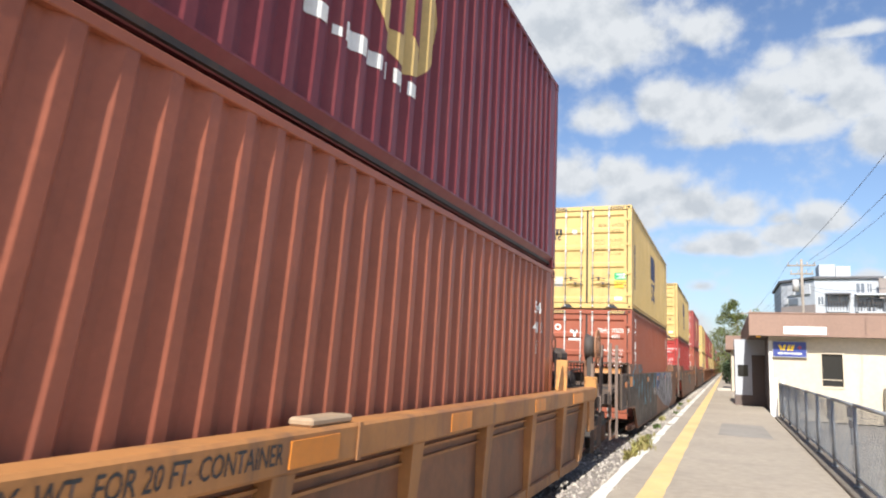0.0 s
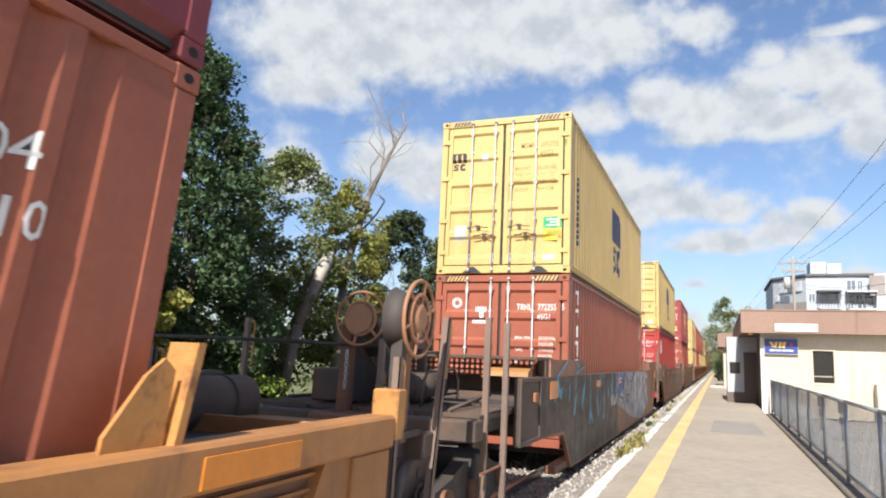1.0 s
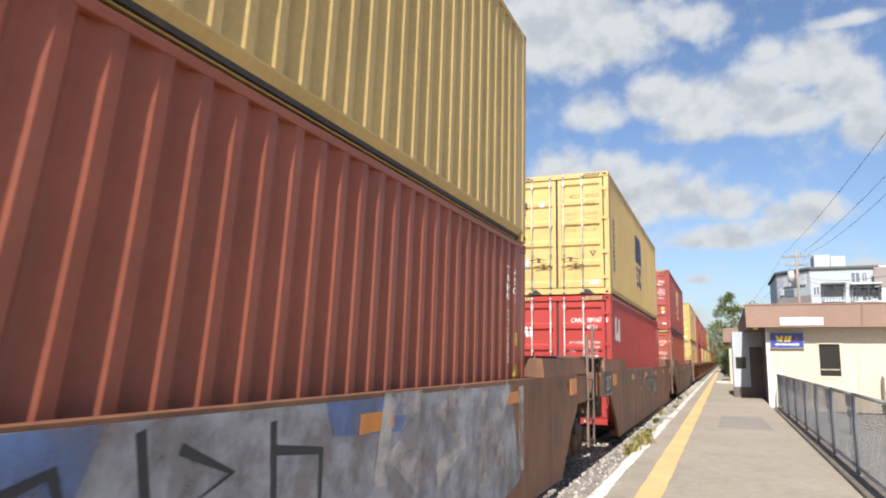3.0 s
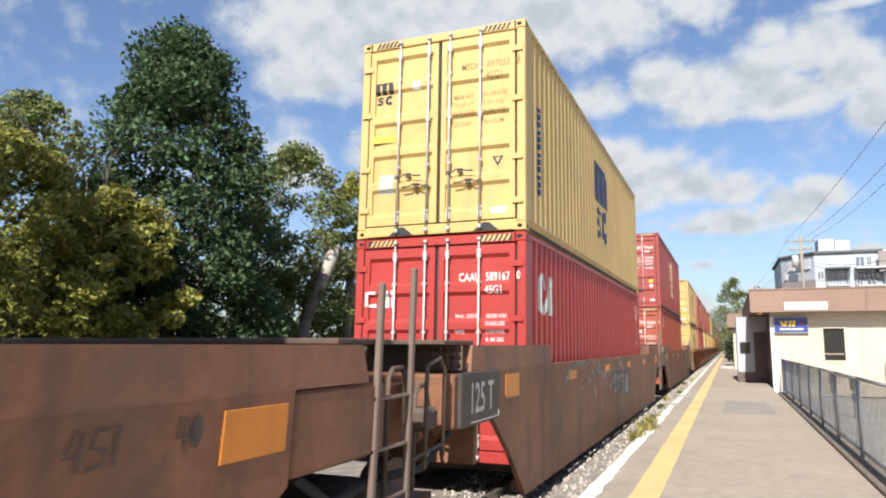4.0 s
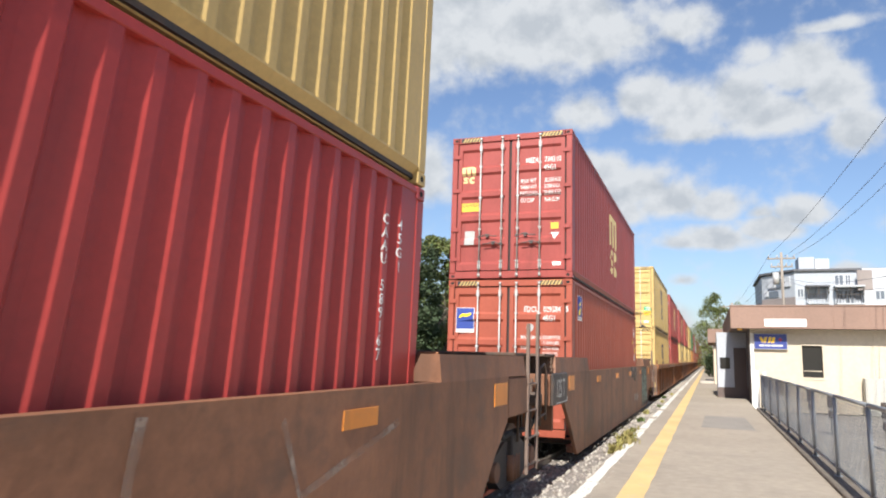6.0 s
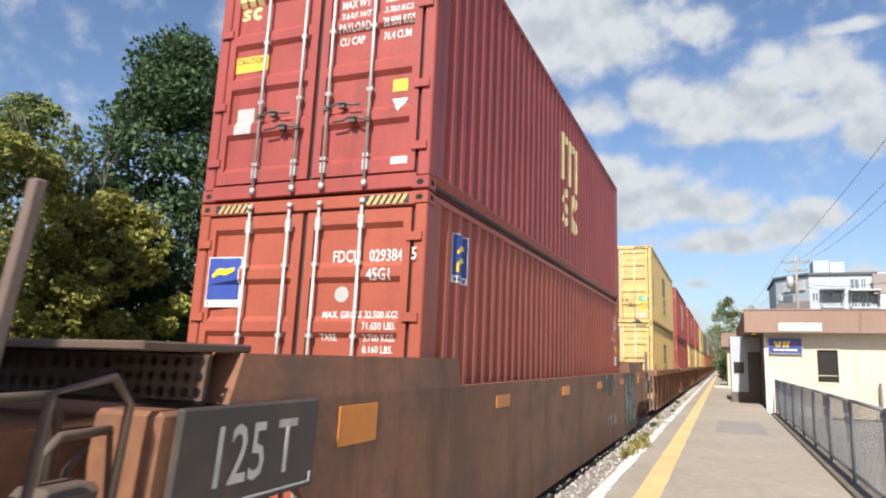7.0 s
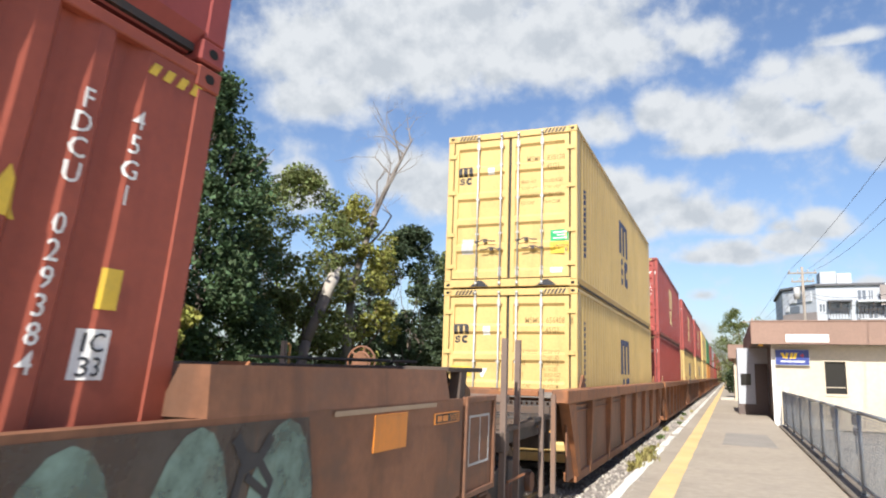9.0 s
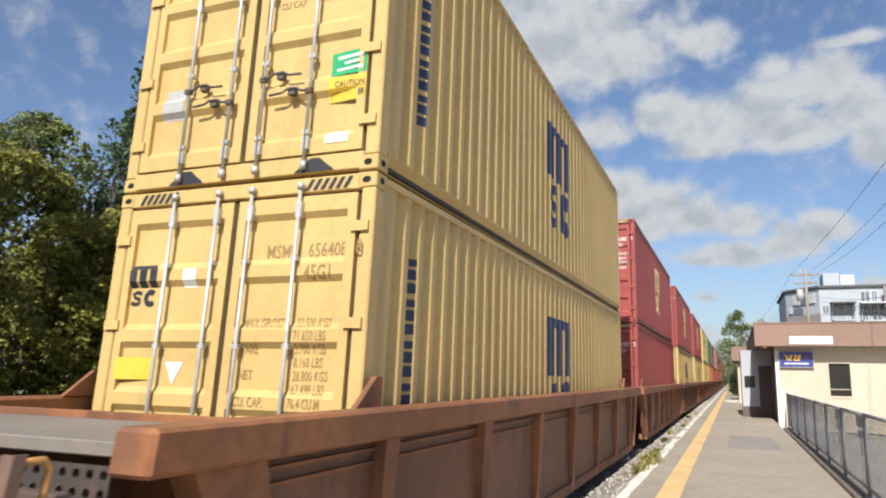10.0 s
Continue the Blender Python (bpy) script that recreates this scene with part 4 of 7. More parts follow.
def ribbed_well(y, paint, label, z_top=1.36, y_a=-2.1, y_b=13.15, far=False, ribs=None, chord=0.19, web="rust_brown", guides=True):
    """Well car with a box chord along its top and tapered ribs on a recessed web."""
    m = CAR[paint]
    car = thing("well_car", label, "rail car", pose(XC, y, 0), "well cars of the train")
    TRAIN.append((car, y, XC, 0))
    ribs = ribs or [y_a + 1.95 + k * (y_b - y_a - 3.6) / 6 for k in range(7)]
    for s in (1, -1):
        def sb(x0, a, z0, x1, b, z1, w=0.01):
            return bevel(box(B(), min(s * x0, s * x1), a, z0, max(s * x0, s * x1), b, z1), w)
        part("top_chord", sb(1.28, y_a, z_top - chord, 1.5, y_b, z_top, 0.018), m, car)
        part("web", sb(1.36, y_a + 0.5, 0.1, 1.38, y_b - 0.5, z_top - chord, 0.002), CAR[web], car)
        part("bottom_chord", sb(1.22, y_a + 1.0, 0.03, 1.42, y_b - 1.0, 0.16), m, car)
        for z in (z_top - chord - 0.07, z_top - chord - 0.15):
            part("web_lip", box(B(), min(s * 1.38, s * 1.41), y_a + 0.6, z, max(s * 1.38, s * 1.41), y_b - 0.6, z + 0.02), m, car)
        for i, yr in enumerate(ribs):
            if s < 0 and i % 2:
                continue
            rb = B()
            z0, z1 = 0.06, z_top - chord
            w0, w1 = 0.05, 0.1
            v = [rb.verts.new(p) for p in ((s * 1.38, yr - w0, z0), (s * 1.38, yr + w0, z0), (s * 1.43, yr + w0, z0), (s * 1.43, yr - w0, z0),
                                           (s * 1.38, yr - w1, z1), (s * 1.38, yr + w1, z1), (s * 1.485, yr + w1, z1), (s * 1.485, yr - w1, z1))]
            for f in ((3, 2, 1, 0), (4, 5, 6, 7), (0, 1, 5, 4), (1, 2, 6, 5), (2, 3, 7, 6), (3, 0, 4, 7)):
                rb.faces.new([v[k] for k in f])
            bmesh.ops.recalc_face_normals(rb, faces=rb.faces)
            part("rib", rb, m, car)
        # sloping end gussets
        for a, d in ((y_a, 1), (y_b, -1)):
            g = B()
            pts = [(a + d * 0.3, z_top - chord), (a + d * 0.8, z_top - chord), (a + d * 1.2, 0.12), (a + d * 1.0, 0.12)]
            prism(g, pts, 0, min(s * 1.3, s * 1.45), max(s * 1.3, s * 1.45))
            part("end_gusset", g, m, car)
    for i in range(0 if far else 8):
        part("cross_bearer", box(B(), -1.3, 0.2 + i * 1.6, 0.03, 1.3, 0.5 + i * 1.6, 0.1), M_DARK, car)
    part("bulkhead", bevel(box(B(), -1.28, y_a + 0.9, 0.6, 1.28, y_a + 0.95, z_top - 0.02), 0.004), m, car)
    part("bulkhead", bevel(box(B(), -1.28, y_b - 0.6, 0.6, 1.28, y_b - 0.55, z_top - 0.02), 0.004), m, car)
    part("end_deck", bevel(box(B(), -1.28, y_a + 0.02, z_top - 0.12, 1.28, y_a + 0.9, z_top - 0.06), 0.006), M_DECK, car)
    if not far:
        lattice(car, -1.25, 1.25, y_a + 0.06, 0.78, z_top - 0.16, M_DARK, 0.075, 0.034)
    part("end_deck", bevel(box(B(), -1.28, y_b - 0.55, z_top - 0.12, 1.28, y_b - 0.02, z_top - 0.06), 0.006), m, car)
    if guides and not far:
        for yk in (0.1, 12.05):
            for s in (1, -1):
                g = B()
                prism(g, [(yk - 0.32, z_top), (yk + 0.02, z_top), (yk + 0.02, z_top + 0.2), (yk - 0.06, z_top + 0.2)], 0, min(s * 1.27, s * 1.31), max(s * 1.27, s * 1.31))
                part("container_guide", g, m, car)
    return car


# ---------------------------------------------------------------- ground, track, platform
M_SOIL = mat("dry_soil_and_grass", (0.12, 0.13, 0.05), 0.95, vary=0.35, stain=(0.2, 0.16, 0.09), stain_amt=0.6, scale=0.6, bump=0.4, bump_scale=6)
M_ASPH = mat("worn_pale_asphalt", (0.335, 0.285, 0.225), 0.9, vary=0.1, stain=(0.25, 0.215, 0.18), stain_amt=0.55, scale=0.9, bump=0.35, bump_scale=60, grain=0.14)
M_PATCH = mat("asphalt_patch", (0.26, 0.235, 0.205), 0.9, vary=0.12, scale=3, bump=0.4, bump_scale=70, grain=0.14)
M_EDGE = mat("worn_white_line", (0.72, 0.69, 0.62), 0.75, vary=0.12, stain=(0.36, 0.32, 0.27), stain_amt=0.65, scale=4, bump=0.2)
M_YLINE = mat("worn_yellow_line", (0.66, 0.45, 0.2), 0.75, vary=0.12, stain=(0.52, 0.4, 0.26), stain_amt=0.6, scale=3, bump=0.2)
M_STONE = mat("ballast_stone", (0.36, 0.32, 0.28), 0.9, vary=0.2, scale=4, island=0.45, bump=0.2)
M_BED = mat("ballast_bed", (0.25, 0.22, 0.19), 0.95, vary=0.3, scale=9, bump=1.0, bump_scale=35, grain=0.35)
M_TIE = mat("weathered_tie", (0.13, 0.1, 0.08), 0.9, vary=0.25, scale=6, bump=0.3)
M_RAILTOP = mat("rail_steel", (0.3, 0.26, 0.23), 0.35, metal=0.7, stain=RUST, stain_amt=0.6)
M_CONC = mat("pale_concrete", (0.5, 0.46, 0.4), 0.85, vary=0.1, stain=(0.34, 0.3, 0.25), stain_amt=0.5, scale=1.2, bump=0.2)

g = B()
box(g, -900, -300, -0.62, 900, 1900, -0.5)
solid("ground", g, M_SOIL, "flat ground of dry soil and rough grass", "ground", "structure")

g = B()
prism(g, [(-6.6, -0.5), (-1.62, -0.5), (-1.62, -0.06), (-2.0, -0.1), (-2.3, -0.3), (-4.8, -0.33), (-5.2, -0.36)], 1, -60, 420)
solid("ballast_bed", g, M_BED, "grey crushed-stone ballast bed under the track", "ballast", "structure")

g = B()
box(g, -1.57, -60, -0.5, 1.47, 420, 0.0)
solid("platform", g, M_ASPH, "low platform of worn pale asphalt beside the track", "platform", "structure")

# painted lines, broken into worn lengths
rnd = random.Random(4)
g = B()
y = -20.0
while y < 260:
    ln = rnd.uniform(1.2, 3.2)
    n = 6
    last = None
    for i in range(n + 1):
        yk = y + ln * i / n
        a, b = g.verts.new((-1.57 + rnd.uniform(0, 0.035), yk, 0.004)), g.verts.new((-1.385 + rnd.uniform(-0.03, 0.02), yk, 0.004))
        if last:
            g.faces.new((last[0], last[1], b, a))
        last = (a, b)
    y += ln + (rnd.uniform(0.02, 0.1) if y < 12 else rnd.uniform(0.05, 0.7))
solid("edge_line", g, M_EDGE, "worn white line along the platform's edge", "line", "structure")
g = B()
last = None
for i in range(560):
    yk = -20 + i * 0.5
    a, b = g.verts.new((-1.055 + rnd.uniform(-0.008, 0.008), yk, 0.004)), g.verts.new((-0.755 + rnd.uniform(-0.008, 0.008), yk, 0.004))
    if last:
        g.faces.new((last[0], last[1], b, a))
    last = (a, b)
solid("safety_line", g, M_YLINE, "broad faded yellow safety line on the platform", "line", "structure")
g = B()
prism(g, [(-0.22, 18.6), (1.0, 18.4), (0.92, 22.4), (-0.15, 22.6)], 2, -0.01, 0.004)
solid("asphalt_patch", g, M_PATCH, "darker mended patch in the platform asphalt", "patch", "structure")
# crumbled verge between line and ballast
rnd = random.Random(9)


def stones(n, xr, yr, zf, size, seed):
    r = random.Random(seed)
    bm = B()
    for _ in range(n):
        yk = yr[0] + (yr[1] - yr[0]) * r.random() ** 1.7
        x = r.uniform(*xr)
        s = r.uniform(*size) * (1 + yk * 0.012)
        c = Vector((x, yk, zf(x) + s * 0.3))
        ro = Euler((r.uniform(0, 3), r.uniform(0, 3), r.uniform(0, 3))).to_matrix()
        vs = [bm.verts.new(c + ro @ Vector((a * s * r.uniform(.7, 1.2), b * s * r.uniform(.7, 1.2), d * s * 0.7))) for a, b, d in ((1, 0, 0), (-1, 0, 0), (0, 1, 0), (0, -1, 0), (0, 0, 1), (0, 0, -1))]
        for f in ((0, 2, 4), (2, 1, 4), (1, 3, 4), (3, 0, 4), (2, 0, 5), (1, 2, 5), (3, 1, 5), (0, 3, 5)):
            bm.faces.new([vs[k] for k in f])
    return bm


def bed_z(x):
    return -0.06 if x > -1.62 else (-0.06 - (-1.62 - x) * 0.1 if x > -2.0 else (-0.1 - (-2.0 - x) * 0.66 if x > -2.3 else -0.3))


solid("ballast_stones", stones(9000, (-3.6, -1.56), (2, 60), bed_z, (0.014, 0.034), 3), M_STONE, "loose grey ballast stones", "ballast", "stuff")
solid("grit", stones(900, (-1.57, -1.3), (4, 40), lambda x: 0.0, (0.004, 0.012), 5), M_STONE, "grit scattered along the platform edge", "grit", "stuff")

track = thing("railway_track", "steel rails on weathered wooden ties", "track", kind="structure")
for s in (-1, 1):
    xr = XC + s * 0.7525
    g = B()
    prism(g, [(xr - 0.07, -0.37), (xr + 0.07, -0.37), (xr + 0.07, -0.355), (xr + 0.012, -0.33), (xr + 0.012, -0.24), (xr + 0.036, -0.23), (xr + 0.036, -0.2),
              (xr - 0.036, -0.2), (xr - 0.036, -0.23), (xr - 0.012, -0.24), (xr - 0.012, -0.33), (xr - 0.07, -0.355)], 1, -60, 420)
    part("rail", g, M_RAILTOP, track)
tie = mesh_of("tie", bevel(box(B(), -1.3, -0.115, -0.17, 1.3, 0.115, 0), 0.01), M_TIE)
for i in range(150):
    part("tie", tie, None, track, m=pose(XC, -6 + i * 0.5, -0.355))

# ---------------------------------------------------------------- weeds at the platform's edge
M_WEED = mat("dry_weed", (0.3, 0.26, 0.09), 0.85, vary=0.2, island=0.35, trans=0.25)
M_WEEDG = mat("green_weed", (0.1, 0.15, 0.035), 0.85, vary=0.2, island=0.35, trans=0.25)


def weed(x, y, n, h, material, seed, label):
    r = random.Random(seed)
    bm = B()
    for _ in range(n):
        a = r.uniform(0, 6.28)
        bx_, by_ = x + r.gauss(0, 0.1) * h * 3, y + r.gauss(0, 0.3) * h * 3
        hh = h * r.uniform(0.4, 1.1)
        lean = r.uniform(0.2, 0.9) * hh
        w = 0.006 + 0.01 * r.random()
        dx, dy = math.cos(a), math.sin(a)
        z0 = -0.08 if bx_ < -1.57 else 0.0
        p0, p1, p2 = Vector((bx_, by_, z0)), Vector((bx_ + dx * lean * 0.35, by_ + dy * lean * 0.35, z0 + hh * 0.65)), Vector((bx_ + dx * lean, by_ + dy * lean, z0 + hh))
        sd = Vector((-dy, dx, 0)) * w
        v = [bm.verts.new(q) for q in (p0 - sd, p0 + sd, p1 + sd * 1.4, p1 - sd * 1.4, p2)]
        bm.faces.new(v[:4]), bm.faces.new((v[3], v[2], v[4]))
    return solid("weed_clump", bm, material, label, "weeds", "stuff")


weed(-1.55, 14.4, 220, 0.24, M_WEED, 2, "dry yellow weed clump at the platform edge")
weed(-1.6, 13.2, 200, 0.17, M_WEED, 3, "low dry weeds at the platform edge")
weed(-1.62, 15.4, 160, 0.16, M_WEEDG, 4, "low green weeds at the platform edge")
for k in range(7):
    weed(-1.66 - 0.1 * (k % 3), 17 + k * 3.1, 70, 0.13, M_WEEDG if k % 2 else M_WEED, 10 + k, "sparse low weeds beside the white line")

# ---------------------------------------------------------------- fence on the right
M_FENCE = mat("grey_fence_steel", (0.27, 0.29, 0.31), 0.5, metal=0.3, vary=0.15, stain=(0.18, 0.13, 0.1), stain_amt=0.4)
M_KERB = mat("dark_timber_kerb", (0.15, 0.125, 0.1), 0.9, vary=0.25, scale=5, bump=0.4)
M_LOT = mat("pale_gravel_lot", (0.37, 0.335, 0.28), 0.95, vary=0.14, stain=(0.3, 0.27, 0.22), stain_amt=0.6, scale=0.7, bump=0.4, bump_scale=50, grain=0.2)
g = B()
box(g, 1.85, -40, -0.5, 60, 30.0, -0.28)
solid("gravel_lot", g, M_LOT, "pale gravel lot behind the fence", "lot", "structure")
g = bevel(box(B(), 1.475, 2.0, -0.5, 1.84, 26.6, 0.05), 0.015)
solid("kerb", g, M_KERB, "dark weathered kerb under the fence", "kerb", "structure")

FENCE_X = 1.65
fence = thing("fence", "grey steel pipe fence with wire mesh on a dark kerb", "fence")
POSTS = [4.6, 6.88, 9.16, 11.45, 13.7, 15.85, 18.0, 20.4, 22.75, 25.2, 26.5]
for yk in POSTS:
    g = B()
    tube(g, (FENCE_X, yk, 0.05), (FENCE_X, yk, 1.17), 0.028, 10)
    tube(g, (FENCE_X, yk, 0.05), (FENCE_X, yk, 0.062), 0.06, 10)
    part("post", g, M_FENCE, fence)
    if yk == POSTS[-1]:
        continue
for a, b in zip(POSTS, POSTS[1:]):
    for z, r in ((1.15, 0.026), (0.16, 0.02)):
        g = B()
        tube(g, (FENCE_X, a + 0.02, z), (FENCE_X, b - 0.02, z), r, 10)
        part("rail", g, M_FENCE, fence)
    g = B()
    H0, H1 = 0.18, 1.13
    st = 0.075
    ln = b - a
    k = -H1 + H0
    while k < ln:
        for d in (0, 1):
            # a wire at 45 degrees, cut to the panel
            lo, hi = max(0.0, -k), min(H1 - H0, ln - k)
            if hi - lo > 0.02:
                p = (k + lo, lo)
                q = (k + hi, hi)
                if d:
                    p, q = (ln - p[0], p[1]), (ln - q[0], q[1])
                tube(g, (FENCE_X, a + p[0], H0 + p[1]), (FENCE_X, a + q[0], H0 + q[1]), 0.0028, 3)
        k += st
    part("wire_mesh", g, M_FENCE, fence)
solid("gate_post", bevel(box(B(), 1.5, 27.1, -0.4, 1.62, 27.22, 1.3), 0.01), M_WHITE, "white painted timber post by the fence's end", "post")
solid("gate_post", bevel(box(B(), 1.72, 26.75, -0.4, 1.82, 26.87, 1.25), 0.01), M_WHITE, "white painted timber post by the fence's end", "post")

# ---------------------------------------------------------------- station
M_CREAMW = mat("cream_siding", (0.55, 0.475, 0.37), 0.75, vary=0.05, stain=(0.6, 0.53, 0.43), stain_amt=0.4, scale=1.0, streak=True, bump=0.08)
M_FASCIA = mat("brown_fascia", (0.26, 0.165, 0.125), 0.7, vary=0.1, stain=(0.22, 0.14, 0.11), stain_amt=0.5, scale=1.5, streak=True, bump=0.1)
# bay wall: the blue of skylit shade is put into its siding colour
M_SHADEW = mat("shaded_blue_siding", (0.42, 0.44, 0.48), 0.7, vary=0.08, scale=1.5, bump=0.1)
# brown, darkened for the shaded side wall, soffit and room: shade put into colour
M_BROWNW = mat("shaded_brown_siding", (0.12, 0.09, 0.08), 0.7, vary=0.1, scale=1.5, bump=0.1)
M_GLASS = glass_mat()
M_ROOFG = mat("grey_roofing", (0.25, 0.24, 0.23), 0.9, vary=0.15, scale=1.0, bump=0.2)

st = thing("station_building", "single-storey cream station with a deep brown flat roof edge", "building")
Y0 = 30.9
WX0, WX1, WZ = 1.6, 13.0, 2.9
wx = (3.40, 4.16)
wz = (1.02, 2.3)
g = B()
for b in ((WX0, Y0, -0.3, wx[0], Y0 + 0.2, WZ), (wx[1], Y0, -0.3, WX1, Y0 + 0.2, WZ), (wx[0], Y0, -0.3, wx[1], Y0 + 0.2, wz[0]), (wx[0], Y0, wz[1], wx[1], Y0 + 0.2, WZ)):
    box(g, *b)
part("front_wall", g, M_CREAMW, st)
for k in range(9):          # upright battens of the siding
    xk = WX0 + 0.62 + k * 1.22
    if wx[0] - 0.1 < xk < wx[1] + 0.1:
        continue
    part("batten", box(B(), xk, Y0 - 0.012, -0.3, xk + 0.035, Y0, WZ - 0.16), M_CREAMW, st)
part("frieze_board", box(B(), WX0 - 0.02, Y0 - 0.03, WZ - 0.16, WX1, Y0, WZ), M_CREAMW, st)
part("corner_board", box(B(), WX0 - 0.03, Y0 - 0.02, -0.3, WX0 + 0.1, Y0, WZ - 0.16), M_WHITE, st)
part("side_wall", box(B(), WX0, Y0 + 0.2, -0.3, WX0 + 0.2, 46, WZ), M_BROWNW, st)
part("back_wall", box(B(), WX0 + 0.2, 45.8, -0.3, WX1, 46, WZ), M_CREAMW, st)
part("far_wall", box(B(), WX1 - 0.2, Y0 + 0.2, -0.3, WX1, 45.8, WZ), M_CREAMW, st)
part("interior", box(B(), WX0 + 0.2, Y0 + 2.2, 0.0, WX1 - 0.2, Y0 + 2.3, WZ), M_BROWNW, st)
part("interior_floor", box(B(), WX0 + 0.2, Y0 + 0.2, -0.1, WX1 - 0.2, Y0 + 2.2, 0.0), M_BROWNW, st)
win = part("window", box(B(), wx[0] + 0.045, Y0 + 0.08, wz[0] + 0.05, wx[1] - 0.045, Y0 + 0.09, wz[1] - 0.05), M_GLASS, st)
g = B()
for b in ((wx[0] - 0.03, Y0 - 0.025, wz[0] - 0.04, wx[0] + 0.025, Y0 + 0.1, wz[1] + 0.06), (wx[1] - 0.025, Y0 - 0.025, wz[0] - 0.04, wx[1] + 0.05, Y0 + 0.1, wz[1] + 0.06),
          (wx[0] + 0.025, Y0 - 0.025, wz[1] - 0.025, wx[1] - 0.025, Y0 + 0.1, wz[1] + 0.06), (wx[0] + 0.025, Y0 - 0.025, wz[0] - 0.06, wx[1] - 0.025, Y0 + 0.1, wz[0] + 0.03)):
    box(g, *b)
part("window_frame", g, M_CREAMW, win)
part("meeting_rail", box(B(), wx[0] + 0.045, Y0 + 0.05, 1.28, wx[1] - 0.045, Y0 + 0.078, 1.31), M_CREAMW, win)
bl = B()
for k in range(3):
    box(bl, wx[0] + 0.06, Y0 + 0.1, 1.1 + k * 0.05, wx[1] - 0.1, Y0 + 0.13, 1.125 + k * 0.05)
part("blind_slat", bl, M_GREYST, win)
# roof: deep fascia with soffit
FX0, FX1, FY0 = 0.86, 13.8, 30.2
g = B()
box(g, FX0, FY0, WZ, FX1, FY0 + 0.06, 3.76)
box(g, FX0, FY0 + 0.06, WZ, FX0 + 0.06, 46.6, 3.76)
part("fascia", g, M_FASCIA, st)
for k in range(11):
    xk = FX0 + 0.02 + k * 1.2
    part("fascia_seam", box(B(), xk, FY0 - 0.008, WZ, xk + 0.02, FY0, 3.76), M_FASCIA, st)
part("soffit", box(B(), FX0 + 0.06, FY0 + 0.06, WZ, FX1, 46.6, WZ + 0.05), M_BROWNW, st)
part("roof", box(B(), FX0 + 0.06, FY0 + 0.06, 3.62, FX1, 46.6, 3.7), M_ROOFG, st)
part("roof_flashing", bevel(box(B(), FX0 - 0.03, FY0 - 0.03, 3.76, FX1, FY0 + 0.1, 3.81), 0.006), M_FASCIA, st)
# bay towards the track
bay = part("bay", box(B(), 0.36, 34.3, -0.1, 1.598, 38.2, 2.88), M_SHADEW, st)
part("bay_door", bevel(box(B(), 1.05, 34.26, 0.0, 1.58, 34.298, 2.2), 0.006), M_BROWNW, bay)
part("bay_window", bevel(box(B(), 0.47, 34.27, 1.26, 0.89, 34.298, 1.76), 0.006), M_GLASS, bay)
part("bay_plinth", box(B(), 0.34, 34.24, -0.1, 1.598, 34.3, 0.45), M_BROWNW, bay)
g = B()
tube(g, (1.2, FY0 + 0.3, 2.82), (1.2, FY0 + 0.3, 2.9), 0.09, 12)
lampm = mat("lamp_lens", (0.9, 0.5, 0.08), 0.3)
part("soffit_lamp", g, lampm, st, "small amber lamp under the eave")
# notice board on the fascia: plain white
part("fascia_board", bevel(box(B(), 2.08, FY0 - 0.03, 2.97, 3.56, FY0 - 0.009, 3.27), 0.005), M_WHITE, st, "blank white board")
# blue name sign, its mark as plain shapes
sg = thing("station_sign", "blue rectangular sign with a yellow mark on the cream wall", "sign")
sg.matrix_basis = pose(0, Y0 - 0.035, 0)
M_SIGNB = mat("blue_sign", (0.035, 0.055, 0.24), 0.4, vary=0.08)
M_SIGNY = mat("yellow_sign_paint", (0.85, 0.55, 0.03), 0.4)
part("panel", bevel(box(B(), 1.73, -0.09, 2.12, 2.9, -0.0, 2.7), 0.006), M_SIGNB, sg)
fr = B()
for b in ((1.71, -0.1, 2.10, 2.92, 0.0, 2.12), (1.71, -0.1, 2.7, 2.92, 0.0, 2.72), (1.71, -0.1, 2.12, 1.73, 0, 2.7), (2.9, -0.1, 2.12, 2.92, 0, 2.7)):
    box(fr, *b)
part("frame", fr, M_GREYST, sg)
mark = shape([(1.9, 2.58), (2.0, 2.58), (2.08, 2.42), (2.0, 2.36)], [(2.06, 2.36), (2.14, 2.36), (2.2, 2.58), (2.1, 2.58)], [(2.22, 2.36), (2.3, 2.36), (2.36, 2.58), (2.26, 2.58)],
             [(2.33, 2.36), (2.44, 2.36), (2.5, 2.58), (2.4, 2.58)])
part("mark", on_sign(mark, -0.094), M_SIGNY, sg, "yellow slanted bars")
part("small_mark", on_sign(bars([(2.6, 2.46, 0.14, 0.045), (2.648, 2.41, 0.045, 0.14)]), -0.094), mat("red_sign_paint", (0.55, 0.06, 0.08), 0.4), sg)
part("line_of_writing", on_sign(bars([(1.9, 2.22, 0.18, 0.06), (2.11, 2.22, 0.2, 0.06), (2.34, 2.22, 0.4, 0.06)]), -0.094), M_WHITE, sg)
# grey cabinet by the wall
cab = thing("utility_cabinet", "grey steel utility cabinet against the station wall", "cabinet", pose(5.42, 30.3, -0.28))
part("body", bevel(box(B(), 0, 0, 0, 1.1, 0.5, 1.36), 0.01), mat("cabinet_grey", (0.42, 0.41, 0.37), 0.6), cab)
part("door", bevel(box(B(), 0.05, -0.02, 0.08, 1.05, 0.0, 1.3), 0.006), mat("cabinet_grey", (0.42, 0.41, 0.37), 0.6), cab)
